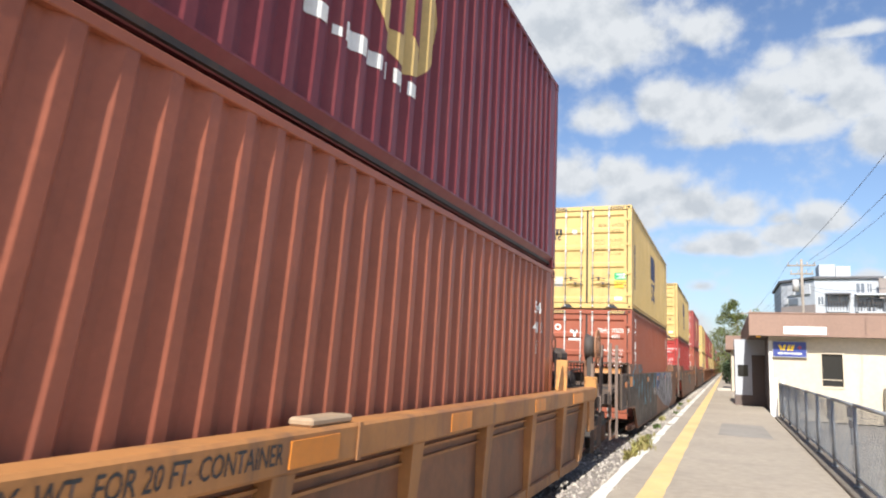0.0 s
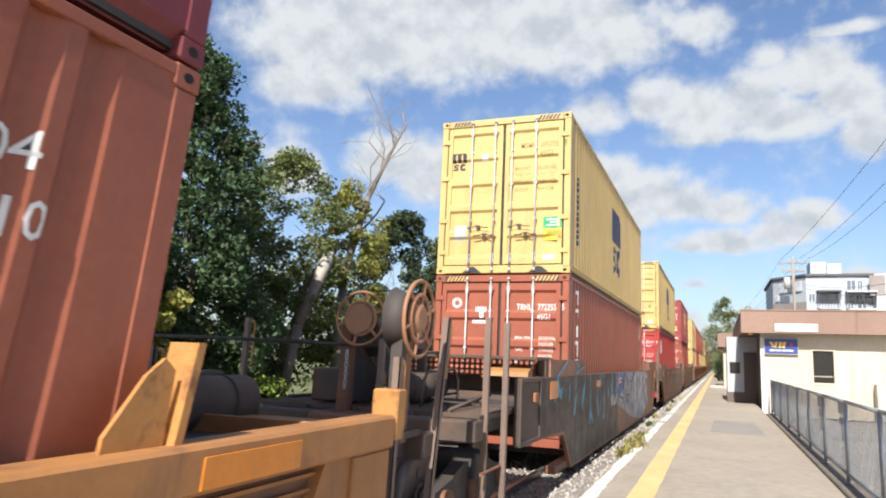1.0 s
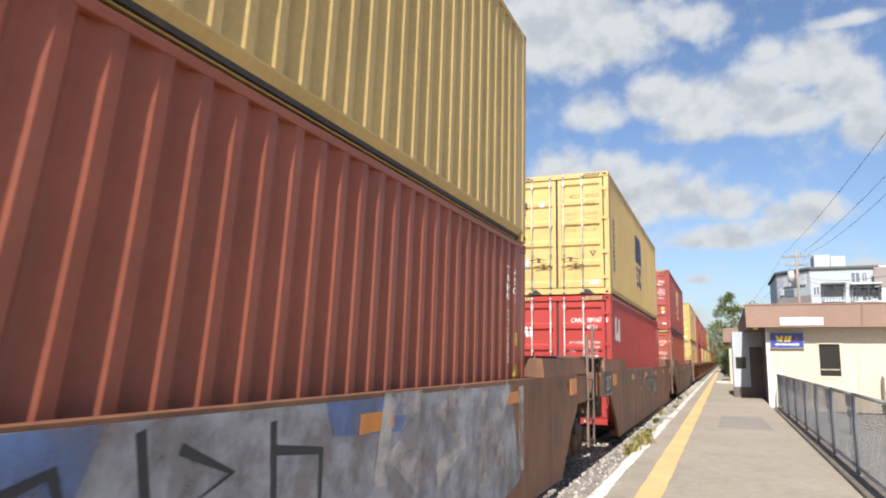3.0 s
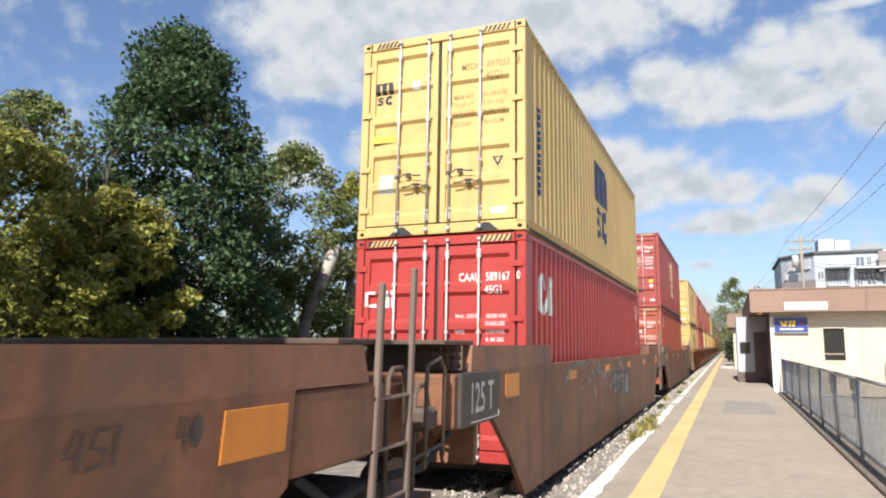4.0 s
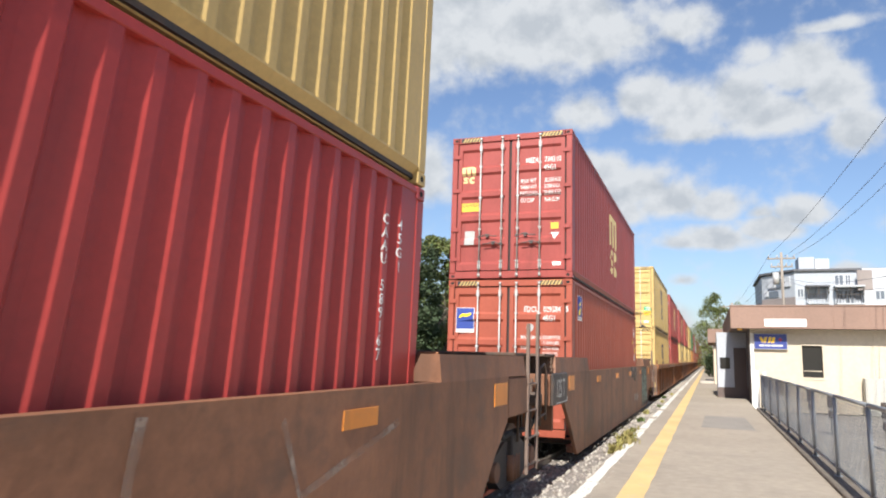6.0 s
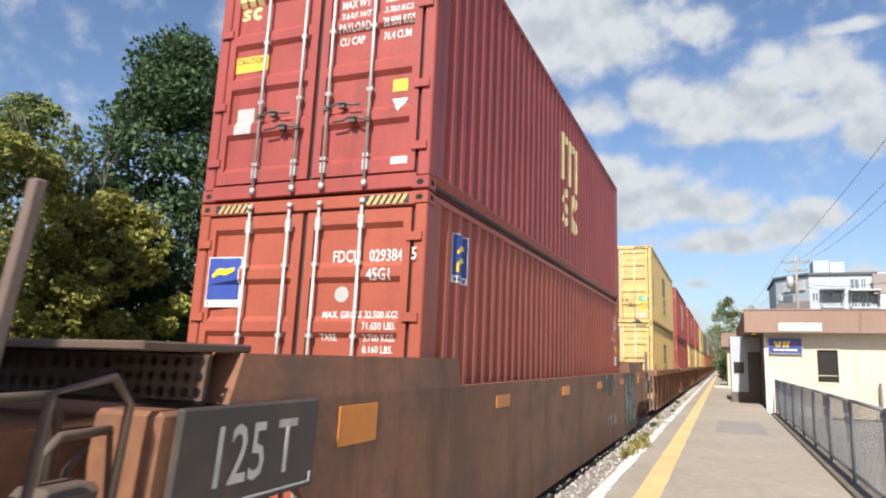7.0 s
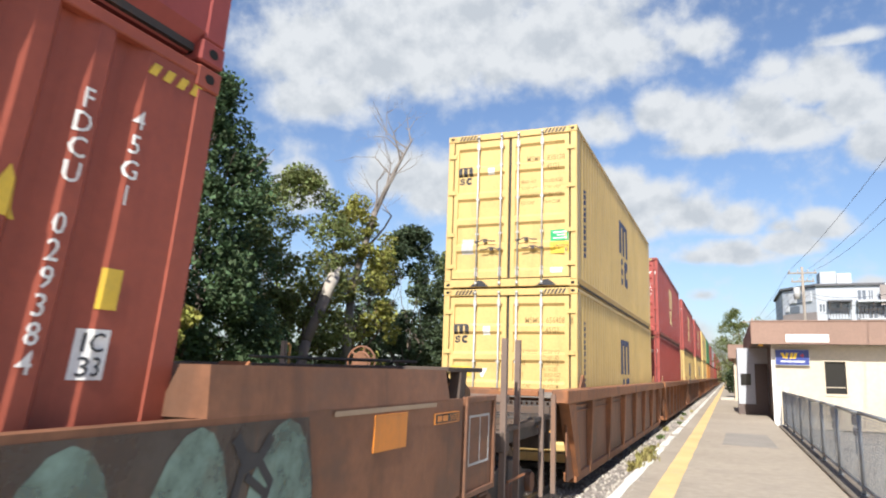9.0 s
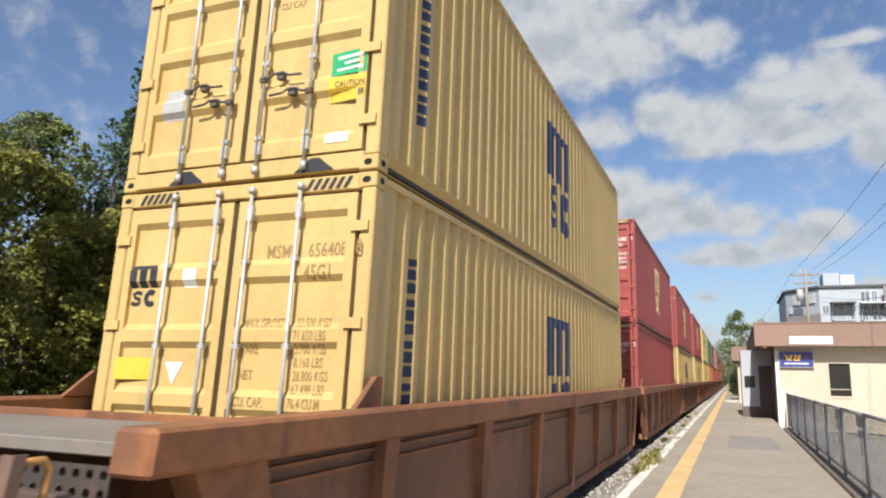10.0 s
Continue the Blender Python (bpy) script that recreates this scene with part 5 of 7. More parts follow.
# meters on the fence side of the lot
for k, (xk, yk) in enumerate(((3.0, 21.5), (3.6, 18.2), (2.9, 24.8), (3.9, 15.6))):
    s_ = thing("meter_box", "dark meter box on a thin steel post in the lot", "meter", pose(xk, yk, -0.28))
    part("post", tube(B(), (0, 0, 0), (0, 0, 1.0), 0.025, 8), M_FENCE, s_)
    part("box", bevel(box(B(), -0.07, -0.06, 0.72, 0.07, 0.06, 1.06), 0.015), M_DARK, s_)
    part("socket", bevel(box(B(), -0.055, -0.05, 0.45, 0.055, 0.05, 0.64), 0.012), M_DARK, s_)

# ---------------------------------------------------------------- second shed down the platform
sh = thing("platform_shed", "small white shed with a brown flat roof", "building")
part("wall", box(B(), 0.34, 53.5, -0.3, 3.4, 62, 2.86), M_CREAMW, sh)
part("fascia", bevel(box(B(), -0.02, 53.0, 2.86, 3.9, 62.5, 3.82), 0.01), M_FASCIA, sh)
part("door", bevel(box(B(), 0.55, 53.46, 0.0, 1.35, 53.498, 2.05), 0.006), M_WHITE, sh)
solid("concrete_step", bevel(box(B(), -0.6, 53.6, 0.0, 0.3, 54.8, 0.18), 0.02), M_CONC, "low pale concrete step beside the shed", "step")

# ---------------------------------------------------------------- apartment house in the distance
# both claddings are lightened: distance haze is put into their colour
M_AP = mat("hazed_blue_cladding", (0.4, 0.43, 0.47), 0.7, vary=0.08, scale=0.5, bump=0.05)
M_AP2 = mat("hazed_pale_cladding", (0.5, 0.52, 0.55), 0.7, vary=0.08, scale=0.5)
M_APB = mat("red_brick_cladding", (0.28, 0.24, 0.225), 0.8, vary=0.12, scale=1)
M_APW = mat("apartment_window", (0.13, 0.15, 0.18), 0.15, spec=0.7)


def facet(x0, y0, x1, y1, z0, z1, t=0.3):
    """A standing wall slab between two plan points."""
    d = Vector((x1 - x0, y1 - y0, 0)).normalized()
    n = Vector((-d.y, d.x, 0)) * t
    return prism(B(), [(x0, y0), (x1, y1), (x1 + n.x, y1 + n.y), (x0 + n.x, y0 + n.y)], 2, z0, z1)


M_APROOF = mat("dark_roof_edge", (0.1, 0.1, 0.11), 0.7)
ap = thing("apartment_building", "pale grey apartment building with balconies beyond the station", "building")
part("wall", box(B(), 9.8, 92, -0.5, 28, 110, 12.3), M_AP, ap)
part("corner_wall", facet(6.55, 96.5, 9.8, 92.0, -0.5, 12.2), M_AP, ap)
part("flank_wall", facet(6.55, 110, 6.55, 96.5, -0.5, 12.2), M_AP, ap)
part("roof", prism(B(), [(6.3, 96.4), (9.7, 91.7), (28.2, 91.7), (28.2, 110.2), (6.3, 110.2)], 2, 12.3, 12.55), M_APROOF, ap)
part("brick_base", box(B(), 9.9, 91.9, -0.5, 16.2, 92.0, 8.3), M_APB, ap)
part("corner_brick", facet(6.5, 96.4, 9.75, 91.9, -0.5, 9.3, 0.08), M_APB, ap)
part("penthouse", box(B(), 10.5, 93.5, 12.55, 12.2, 97, 14.2), M_AP, ap)
part("penthouse", box(B(), 12.3, 93.8, 12.55, 13.8, 97, 14.0), M_AP2, ap)
part("wing", box(B(), 16.6, 90.8, -0.5, 28, 92, 12.4), M_AP2, ap)
part("wing_brick", box(B(), 16.1, 91.0, 9.9, 17.6, 91.02 - 0.25, 12.2), M_APB, ap)


def flat_window(x0, x1, z0, z1, y=92.0):
    w = part("window", box(B(), x0, y - 0.03, z0, x1, y + 0.04, z1), M_APW, ap)
    f = B()
    box(f, x0 - 0.08, y - 0.07, z1, x1 + 0.08, y - 0.001, z1 + 0.1)
    box(f, x0 - 0.08, y - 0.07, z0 - 0.1, x1 + 0.08, y - 0.001, z0)
    for k in range(3):
        x = x0 + (x1 - x0) * k / 2
        box(f, x - 0.04, y - 0.07, z0, x + 0.04, y - 0.031, z1)
    part("frame", f, M_AP2, w)


for x0, x1, z0, z1 in ((14.0, 14.9, 10.65, 11.75), (15.1, 15.6, 10.65, 11.75), (10.05, 10.7, 9.3, 10.2), (14.0, 14.6, 8.4, 9.9), (15.0, 15.9, 8.4, 9.9)):
    flat_window(x0, x1, z0, z1)
flat_window(17.8, 18.7, 8.9, 9.8, 90.8)
flat_window(19.6, 21.0, 8.9, 11.3, 90.8)
for x0, y0, x1, y1, z0, z1 in ((7.25, 95.4, 7.95, 94.4, 10.6, 11.75), (8.7, 93.4, 9.4, 92.45, 10.6, 11.8), (6.85, 95.95, 7.2, 95.45, 9.6, 10.4)):
    part("bay_window", facet(x0, y0, x1, y1, z0, z1, -0.12), M_AP2, ap, "white window bay")
part("corner_pane", facet(8.0, 94.4, 8.6, 93.55, 10.5, 11.6, -0.05), M_APW, ap)
part("corner_pane", facet(7.3, 95.35, 8.2, 94.1, 9.4, 10.2, -0.05), M_APW, ap)
for x0, x1, z, m_ in ((10.95, 13.2, 9.35, M_AP), (13.9, 16.7, 9.3, M_AP2)):
    b_ = part("balcony", box(B(), x0, 90.6, z - 1.0, x1, 91.88, z - 0.85), m_, ap)
    part("canopy", box(B(), x0 - 0.1, 90.5, z + 1.0, x1 + 0.1, 91.98, z + 1.18), M_APROOF if m_ is M_AP else M_AP2, b_)
    # flat dark panel: a recess's shade put into colour under the canopy
    part("recess", box(B(), x0 + 0.15, 91.93, z - 0.3, x1 - 0.15, 91.98, z + 0.95), M_APW, b_)
    g = B()
    box(g, x0, 90.6, z + 0.1, x1, 90.65, z + 0.17)
    k = x0
    while k < x1:
        box(g, k, 90.61, z - 0.85, k + 0.05, 90.64, z + 0.1)
        k += 0.3
    part("railing", g, M_DARK, b_)
    for x in (x0, (x0 + x1) / 2, x1 - 0.1):
        part("canopy_post", box(B(), x, 90.6, z + 0.17, x + 0.1, 90.7, z + 1.0), M_DARK, b_)

# ---------------------------------------------------------------- poles and wires
M_POLE = mat("grey_pole_wood", (0.3, 0.26, 0.22), 0.9, vary=0.2, scale=2, bump=0.2)
pl = thing("utility_pole", "weathered wooden utility pole with cross-arms and insulators", "utility pole")
PX, PY, PZ = 5.55, 60.0, 10.1
part("pole", tube(B(), (PX, PY, -0.5), (PX, PY, PZ), 0.14, 10, 0.1), M_POLE, pl)
for z, w in ((9.55, 1.0), (8.9, 0.8)):
    part("cross_arm", bevel(box(B(), PX - w, PY - 0.1, z, PX + w, PY + 0.02, z + 0.12), 0.01), M_POLE, pl)
    for x in (-0.9, -0.3, 0.4, 0.9):
        part("insulator", tube(B(), (PX + x * w, PY - 0.04, z + 0.12), (PX + x * w, PY - 0.04, z + 0.34), 0.045, 8), M_GREYST, pl)
part("transformer", tube(B(), (PX - 0.45, PY - 0.1, 7.6), (PX - 0.45, PY - 0.1, 8.5), 0.24, 12), M_GREYST, pl)
for xk, yk, zk in ((2.6, 84, 8.0), (3.1, 84.5, 7.4), (1.7, 120, 8.6)):
    p2 = thing("utility_pole", "thin distant utility pole with one cross-arm", "utility pole")
    part("pole", tube(B(), (xk, yk, -0.5), (xk, yk, zk), 0.14, 8, 0.1), M_POLE, p2)
    part("cross_arm", box(B(), xk - 1.0, yk - 0.1, zk - 0.5, xk + 1.0, yk, zk - 0.36), M_POLE, p2)


M_WIRE = mat("weathered_cable", (0.12, 0.12, 0.13), 0.7)


def wire(p, q, sag, name="overhead_wire"):
    bm = B()
    pts = []
    for i in range(13):
        t = i / 12
        v = Vector(p).lerp(Vector(q), t)
        v.z -= sag * 4 * t * (1 - t)
        pts.append(v)
    pipe(bm, pts, 0.011, 5)
    solid(name, bm, M_WIRE, "thin black overhead wire on poles", "wire")


for k, (dx, zz, sag) in enumerate(((-0.9, 9.85, 0.5), (0.3, 9.85, 0.7), (0.9, 9.85, 0.9), (0.0, 8.2, 1.0), (0.3, 7.9, 1.1))):
    wire((PX + dx, PY, zz), (6.2 + dx * 0.8 + (0.4 if k > 2 else 0), 10.0, zz - 0.6 if k < 3 else zz - 4.0), sag)
    wire((PX + dx, PY, zz), (1.7 + dx * 0.4, 120, 8.3), 1.0)

# ---------------------------------------------------------------- trees beyond the track
M_BARK = mat("grey_brown_bark", (0.16, 0.125, 0.1), 0.95, vary=0.25, scale=4, bump=0.6, bump_scale=12)
M_DEADW = mat("bare_dead_wood", (0.2, 0.17, 0.145), 0.9, vary=0.2, scale=4, bump=0.4)
LEAF = {
    "maple": mat("dark_maple_leaf", (0.085, 0.13, 0.062), 0.6, vary=0.2, island=0.4, spec=0.18, trans=0.3),
    "olive": mat("olive_leaf", (0.29, 0.28, 0.075), 0.6, vary=0.25, island=0.4, spec=0.18, trans=0.35),
    "mixed": mat("mixed_green_leaf", (0.2, 0.225, 0.085), 0.6, vary=0.25, island=0.45, spec=0.18, trans=0.35),
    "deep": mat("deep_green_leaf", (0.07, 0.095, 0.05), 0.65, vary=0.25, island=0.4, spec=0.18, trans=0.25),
    # sunlight on scrub and grass is put into this brighter green
    "lime": mat("sunlit_tone_leaf", (0.22, 0.29, 0.06), 0.6, vary=0.25, island=0.4, spec=0.18, trans=0.4),
}


def limb(bm, p, d, ln, r, depth, rr, tips):
    steps = 4
    for i in range(steps):
        q = p + d * (ln / steps)
        tube(bm, p, q, r, 7 if r > 0.05 else 4, r * 0.86)
        p, r = q, r * 0.86
        d = (d + Vector((rr.gauss(0, 0.09), rr.gauss(0, 0.09), rr.gauss(0.03, 0.06)))).normalized()
    tips.append(p)
    if depth:
        for _ in range(rr.choice((2, 3))):
            dd = (d + Vector((rr.gauss(0, 0.55), rr.gauss(0, 0.55), rr.gauss(0.1, 0.3)))).normalized()
            limb(bm, p, dd, ln * rr.uniform(0.55, 0.8), r * 0.7, depth - 1, rr, tips)


def leaf_mass(bm, clumps, per, size, rr):
    """Folded leaves, thick towards each clump's skin, drooping a little."""
    for c, rad in clumps:
        for _ in range(per):
            v = Vector((rr.gauss(0, 1), rr.gauss(0, 1), rr.gauss(0, 1))).normalized()
            k = rad * (0.45 + 0.6 * rr.random() ** 0.6)
            p = Vector(c) + Vector((v.x * k, v.y * k, v.z * k * 0.75))
            s = size * rr.uniform(0.6, 1.3)
            ax = Vector((rr.gauss(0, 1), rr.gauss(0, 1), rr.gauss(-0.5, 0.6))).normalized()
            sd = ax.cross(Vector((rr.gauss(0, 0.6), rr.gauss(0, 0.6), 1))).normalized()
            up = ax.cross(sd)
            a, b = p - ax * s * 0.6, p + ax * s * 0.6
            l, r = p + sd * s * 0.42 + up * s * 0.15, p - sd * s * 0.42 + up * s * 0.15
            vs = [bm.verts.new(q) for q in (a, l, b, r)]
            bm.faces.new((vs[0], vs[1], vs[2])), bm.faces.new((vs[0], vs[2], vs[3]))


def tree(name, x, y, h, w, kind, seed, label, trunk_h=0.3, shape_f=None, n_clumps=70, per=150, size=0.15, stretch=1.0, cr=1.2):
    rr = random.Random(seed)
    t = thing(name, label, "tree")
    wood, tips = B(), []
    base = Vector((x, y, -0.6))
    th = h * trunk_h
    tube(wood, base, base + Vector((0, 0, th)), 0.03 * h * 0.6, 10, 0.022 * h * 0.6)
    top = base + Vector((0, 0, th))
    for k in range(6):
        a = k * 1.05 + rr.random()
        limb(wood, top, Vector((math.cos(a) * 0.5, math.sin(a) * 0.5, 1)).normalized(), h * 0.24, 0.012 * h * 0.6, 2, rr, tips)
    limb(wood, top, Vector((0, 0, 1)), h * 0.3, 0.016 * h * 0.6, 2, rr, tips)
    part("trunk", wood, M_BARK, t)
    cl = []
    f = shape_f or (lambda u: math.sin(math.pi * min(1, (u * 0.9 + 0.1))) ** 0.6)
    for _ in range(n_clumps):
        u = rr.random() ** 0.85
        z = h * (trunk_h * 0.75 + (1 - trunk_h * 0.75) * u)
        a = rr.uniform(0, 2 * math.pi)
        rad = w * 0.5 * f(u) * rr.uniform(0.55, 1.0)
        cl.append(((x + math.cos(a) * rad * stretch, y + math.sin(a) * rad * stretch, z - 0.6), rr.uniform(0.22, 0.5) * w / 5.0 * cr))
    crown = B()
    leaf_mass(crown, cl, per, size, rr)
    part("crown", crown, LEAF[kind], t)
    return t


def maple_f(u):
    return (0.85 + 0.25 * u) * (1 - u) ** 0.58 + 0.05


tree("maple_tree", -14.0, 14.9, 10.8, 6.9, "maple", 11, "tall dark green maple with a dense pointed crown", 0.14, maple_f, 260, 190, 0.135)
tree("roadside_tree", -13.2, 9.2, 6.3, 5.2, "olive", 21, "olive green tree with yellowing leaves", 0.14, None, 240, 150, 0.1, 1.0, 0.85)
tree("roadside_tree", -12.6, 11.6, 5.6, 3.6, "olive", 22, "low olive green tree with yellowing leaves", 0.12, None, 120, 150, 0.12)
tree("roadside_tree", -14.5, 10.8, 7.8, 4.2, "mixed", 23, "slim green tree with thin upper twigs", 0.2, None, 80, 130, 0.12)
tree("roadside_tree", -11.5, 5.9, 8.9, 3.0, "olive", 29, "tall thin olive tree at the wood's end", 0.2, None, 60, 150, 0.14)
tree("roadside_tree", -14.6, 21.6, 9.3, 5.2, "mixed", 24, "loose green and yellowish tree with an open crown", 0.2, None, 130, 110, 0.13)
tree("roadside_tree", -13.6, 24.2, 8.8, 4.2, "olive", 25, "yellowish tree with ragged crown beside a dead limb", 0.22, None, 100, 110, 0.13)
tree("roadside_tree", -14.4, 19.0, 6.6, 4.0, "mixed", 26, "small green tree below the maple", 0.15, None, 100, 130, 0.13)
tree("roadside_tree", -14.5, 31.5, 9.0, 5.4, "deep", 27, "dark green tree with a rounded crown", 0.15, None, 150, 140, 0.15)
tree("roadside_tree", -14.5, 37, 8.6, 5.5, "mixed", 28, "green tree further along the track", 0.15, None, 90, 120, 0.18)
tree("roadside_tree", -13.2, 4.2, 6.8, 5.0, "mixed", 30, "green tree beside the track", 0.15, None, 60, 110, 0.16)
for k in range(9):
    tree("roadside_tree", -15 - (k % 3) * 2.2, 43 + k * 8.0, 8 + (k * 37 % 5) * 0.6, 6.5, ("deep", "mixed", "olive")[k % 3], 40 + k, "green tree in the row along the track", 0.15, None, 60, 70, 0.24)

# dead tree: leaning bare limbs and a broken pale stem
dd = thing("dead_tree", "bare leaning dead tree with fine grey twigs", "tree")
wood, tips, rr = B(), [], random.Random(77)
p = Vector((-13.0, 22.9, -0.6))
pts = [Vector((-13.0, 22.6, -0.6)), Vector((-13.0, 23.0, 4.5)), Vector((-13.0, 24.6, 7.8)), Vector((-13.0, 26.2, 9.9)), Vector((-13.0, 28.0, 12.0))]
rad = [0.2, 0.16, 0.12, 0.08, 0.03]
for i in range(4):
    tube(wood, pts[i], pts[i + 1], rad[i], 8, rad[i + 1])
part("trunk", wood, M_DEADW, dd)
wood = B()
for i, t_ in ((2, 0.0), (2, 0.3), (2, 0.6), (2, 0.9), (3, 0.1), (3, 0.3), (3, 0.5), (3, 0.7), (3, 0.9), (1, 0.6), (1, 0.85)):
    q = pts[i].lerp(pts[i + 1], t_)
    limb(wood, q, Vector((rr.gauss(0, 0.4), rr.uniform(-0.3, 1.0), rr.uniform(0.4, 1.0))).normalized(), 1.3, 0.045, 3, rr, tips)
    part("limb", wood, M_DEADW, dd)
    wood = B()
limb(wood, pts[1].lerp(pts[2], 0.5), Vector((0, 0.8, 0.5)).normalized(), 3.0, 0.06, 2, rr, tips)
part("limb", wood, M_DEADW, dd)
sn = thing("broken_stem", "pale broken leaning tree stem with torn bark", "tree")
g = B()
tube(g, (-12.6, 18.6, -0.6), (-12.6, 19.5, 2.4), 0.17, 10, 0.16)
tube(g, (-12.6, 19.5, 2.4), (-12.6, 20.5, 3.9), 0.16, 10, 0.2)
part("stem", g, M_BARK, sn)
g = B()
tube(g, (-12.6, 20.5, 3.9), (-12.6, 21.0, 4.7), 0.2, 9, 0.22)
tube(g, (-12.6, 21.0, 4.7), (-12.55, 21.35, 5.1), 0.2, 6, 0.03)
tube(g, (-12.7, 20.9, 4.65), (-12.75, 21.05, 5.0), 0.09, 5, 0.02)
part("torn_top", g, mat("torn_pale_wood", (0.45, 0.4, 0.34), 0.9, vary=0.25, scale=4, bump=0.5), sn, "pale torn wood")
# bare twigs over the olive tree
tw = thing("dead_twigs", "bare grey twigs above an olive tree", "tree")
wood, tips, rr = B(), [], random.Random(5)
for k in range(4):
    limb(wood, Vector((-12.8, 10.6 + 0.25 * k, 4.0)), Vector((rr.gauss(0, 0.2), rr.gauss(0.1, 0.3), 1)).normalized(), 1.2, 0.03, 2, rr, tips)
tube(wood, (-12.8, 11.0, -0.6), (-12.8, 11.0, 4.1), 0.1, 8, 0.05)
part("branch", wood, M_DEADW, tw)

# undergrowth: one mass of scrub that closes the wood, shade in its leaf colour, and a strip before it in a brightened,
# sunlit leaf colour
rr = random.Random(61)
cl = []
for k in range(560):
    yk = -6 + 130 * rr.random() ** 1.3
    cl.append(((-16.2 + rr.uniform(-2.4, 1.6), yk, rr.uniform(-0.2, 4.4)), rr.uniform(0.6, 1.2)))
g = B()
leaf_mass(g, cl, 60, 0.3, rr)
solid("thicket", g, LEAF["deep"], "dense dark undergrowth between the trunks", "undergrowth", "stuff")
cl = [((-11.4 + rr.gauss(0, 0.7), 4 + 60 * rr.random() ** 1.4, rr.uniform(-0.5, 0.9)), rr.uniform(0.25, 0.6)) for k in range(260)]
g = B()
leaf_mass(g, cl, 50, 0.1, rr)
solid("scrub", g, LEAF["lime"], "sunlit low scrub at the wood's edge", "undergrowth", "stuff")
g = B()
for _ in range(9000):
    x, yk = rr.uniform(-10.8, -6.4), 1 + 50 * rr.random() ** 1.4
    h_ = rr.uniform(0.1, 0.32)
    a = rr.uniform(0, 6.28)
    w_ = 0.012 + yk * 0.0006
    v = [g.verts.new(q) for q in ((x - w_ * math.cos(a), yk - w_ * math.sin(a), -0.5), (x + w_ * math.cos(a), yk + w_ * math.sin(a), -0.5), (x + rr.gauss(0, 0.08), yk + rr.gauss(0, 0.08), -0.5 + h_))]
    g.faces.new(v)
solid("grass", g, LEAF["lime"], "rough green grass beyond the track", "grass", "stuff")
# far trees at the end of the line and behind the station
for k, (x, y_, h_, w_, kd) in enumerate(((-0.2, 150, 9.5, 9, "mixed"), (-4.5, 190, 9, 12, "deep"), (4.0, 108, 10.0, 4.6, "mixed"), (0.9, 106, 11.4, 4.6, "mixed"), (9, 200, 9, 14, "deep"), (-14, 230, 9, 16, "deep"), (1.2, 78, 3.2, 3.0, "deep"))):
    tree("distant_tree", x, y_, h_, w_, kd, 90 + k, "distant green tree near the line", 0.2, None, 90, 60, 0.2, 1.0, 2.2)


# ---------------------------------------------------------------- the train
def mark_stack(c, y, z, ink, s=1.0, cut=None):
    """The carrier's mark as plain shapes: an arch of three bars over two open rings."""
    w, h = 1.45, 0.78
    polys = []
    for k in range(3):
        a = k * (w / 2 - 0.17)
        polys.append([(a, 0), (a + 0.34, 0), (a + 0.34, h - 0.1), (a, h - 0.1)])
    polys.append([(0, h - 0.1), (w, h - 0.1), (w - 0.12, h + 0.04), (0, h + 0.04)])
    lo = []
    for cx, gap in ((0.34, 0), (1.08, 1)):
        R0, R1 = 0.33, 0.17
        if not gap:
            lo += stroke([(cx + 0.24, -0.24), (cx + 0.08, -0.17), (cx - 0.16, -0.2), (cx - 0.2, -0.32), (cx - 0.02, -0.42), (cx + 0.18, -0.5), (cx + 0.2, -0.62), (cx, -0.68), (cx - 0.24, -0.62)], 0.15)
            continue
        a0, a1 = (0.7, 5.6) if gap else (0.5, 6.1)
        pts = [(cx + (R0 + R1) / 2 * math.cos(a0 + (a1 - a0) * i / 12), -0.42 + (R0 + R1) / 2 * math.sin(a0 + (a1 - a0) * i / 12)) for i in range(13)]
        lo += stroke(pts, 0.22)
    if cut == "low":
        lo = []
    bm = shape(*polys, *lo)
    for v in bm.verts:
        v.co *= s
    part("mark", on_side(bm, y, z), ink, c, "large dark carrier mark" if ink is M_NAVY else "large cream carrier mark")


def door_mark(c, ink):
    polys = [[(k * 0.105, 0), (k * 0.105 + 0.075, 0), (k * 0.105 + 0.075, 0.15), (k * 0.105, 0.15)] for k in range(3)]
    polys.append([(0, 0.15), (0.28, 0.15), (0.25, 0.185), (0, 0.185)])
    polys += stroke([(0.12, -0.05), (0.07, -0.035), (0.03, -0.05), (0.05, -0.08), (0.1, -0.095), (0.1, -0.125), (0.06, -0.135), (0.015, -0.12)], 0.032)
    for cx in (0.21,):
        pts = [(cx + 0.045 * math.cos(0.7 + 4.9 * i / 10), -0.085 + 0.05 * math.sin(0.7 + 4.9 * i / 10)) for i in range(11)]
        polys += stroke(pts, 0.045)
    part("door_mark", on_door(shape(*polys), -1.0, 2.09, -0.004), ink, c)


def spec_block(c, rows, x, z, ink, size=0.055, pitch=0.1):
    for i, (a, b) in enumerate(rows):
        if a:
            part("lettering", on_door(letters(a, size, squeeze=0.8 if size < 0.065 else 0.66), x, z - i * pitch, -0.004), ink, c)
        if b:
            part("lettering", on_door(letters(b, size, squeeze=0.8 if size < 0.065 else 0.6), x + (0.42 if size < 0.065 else 0.47), z - i * pitch, -0.004), ink, c)


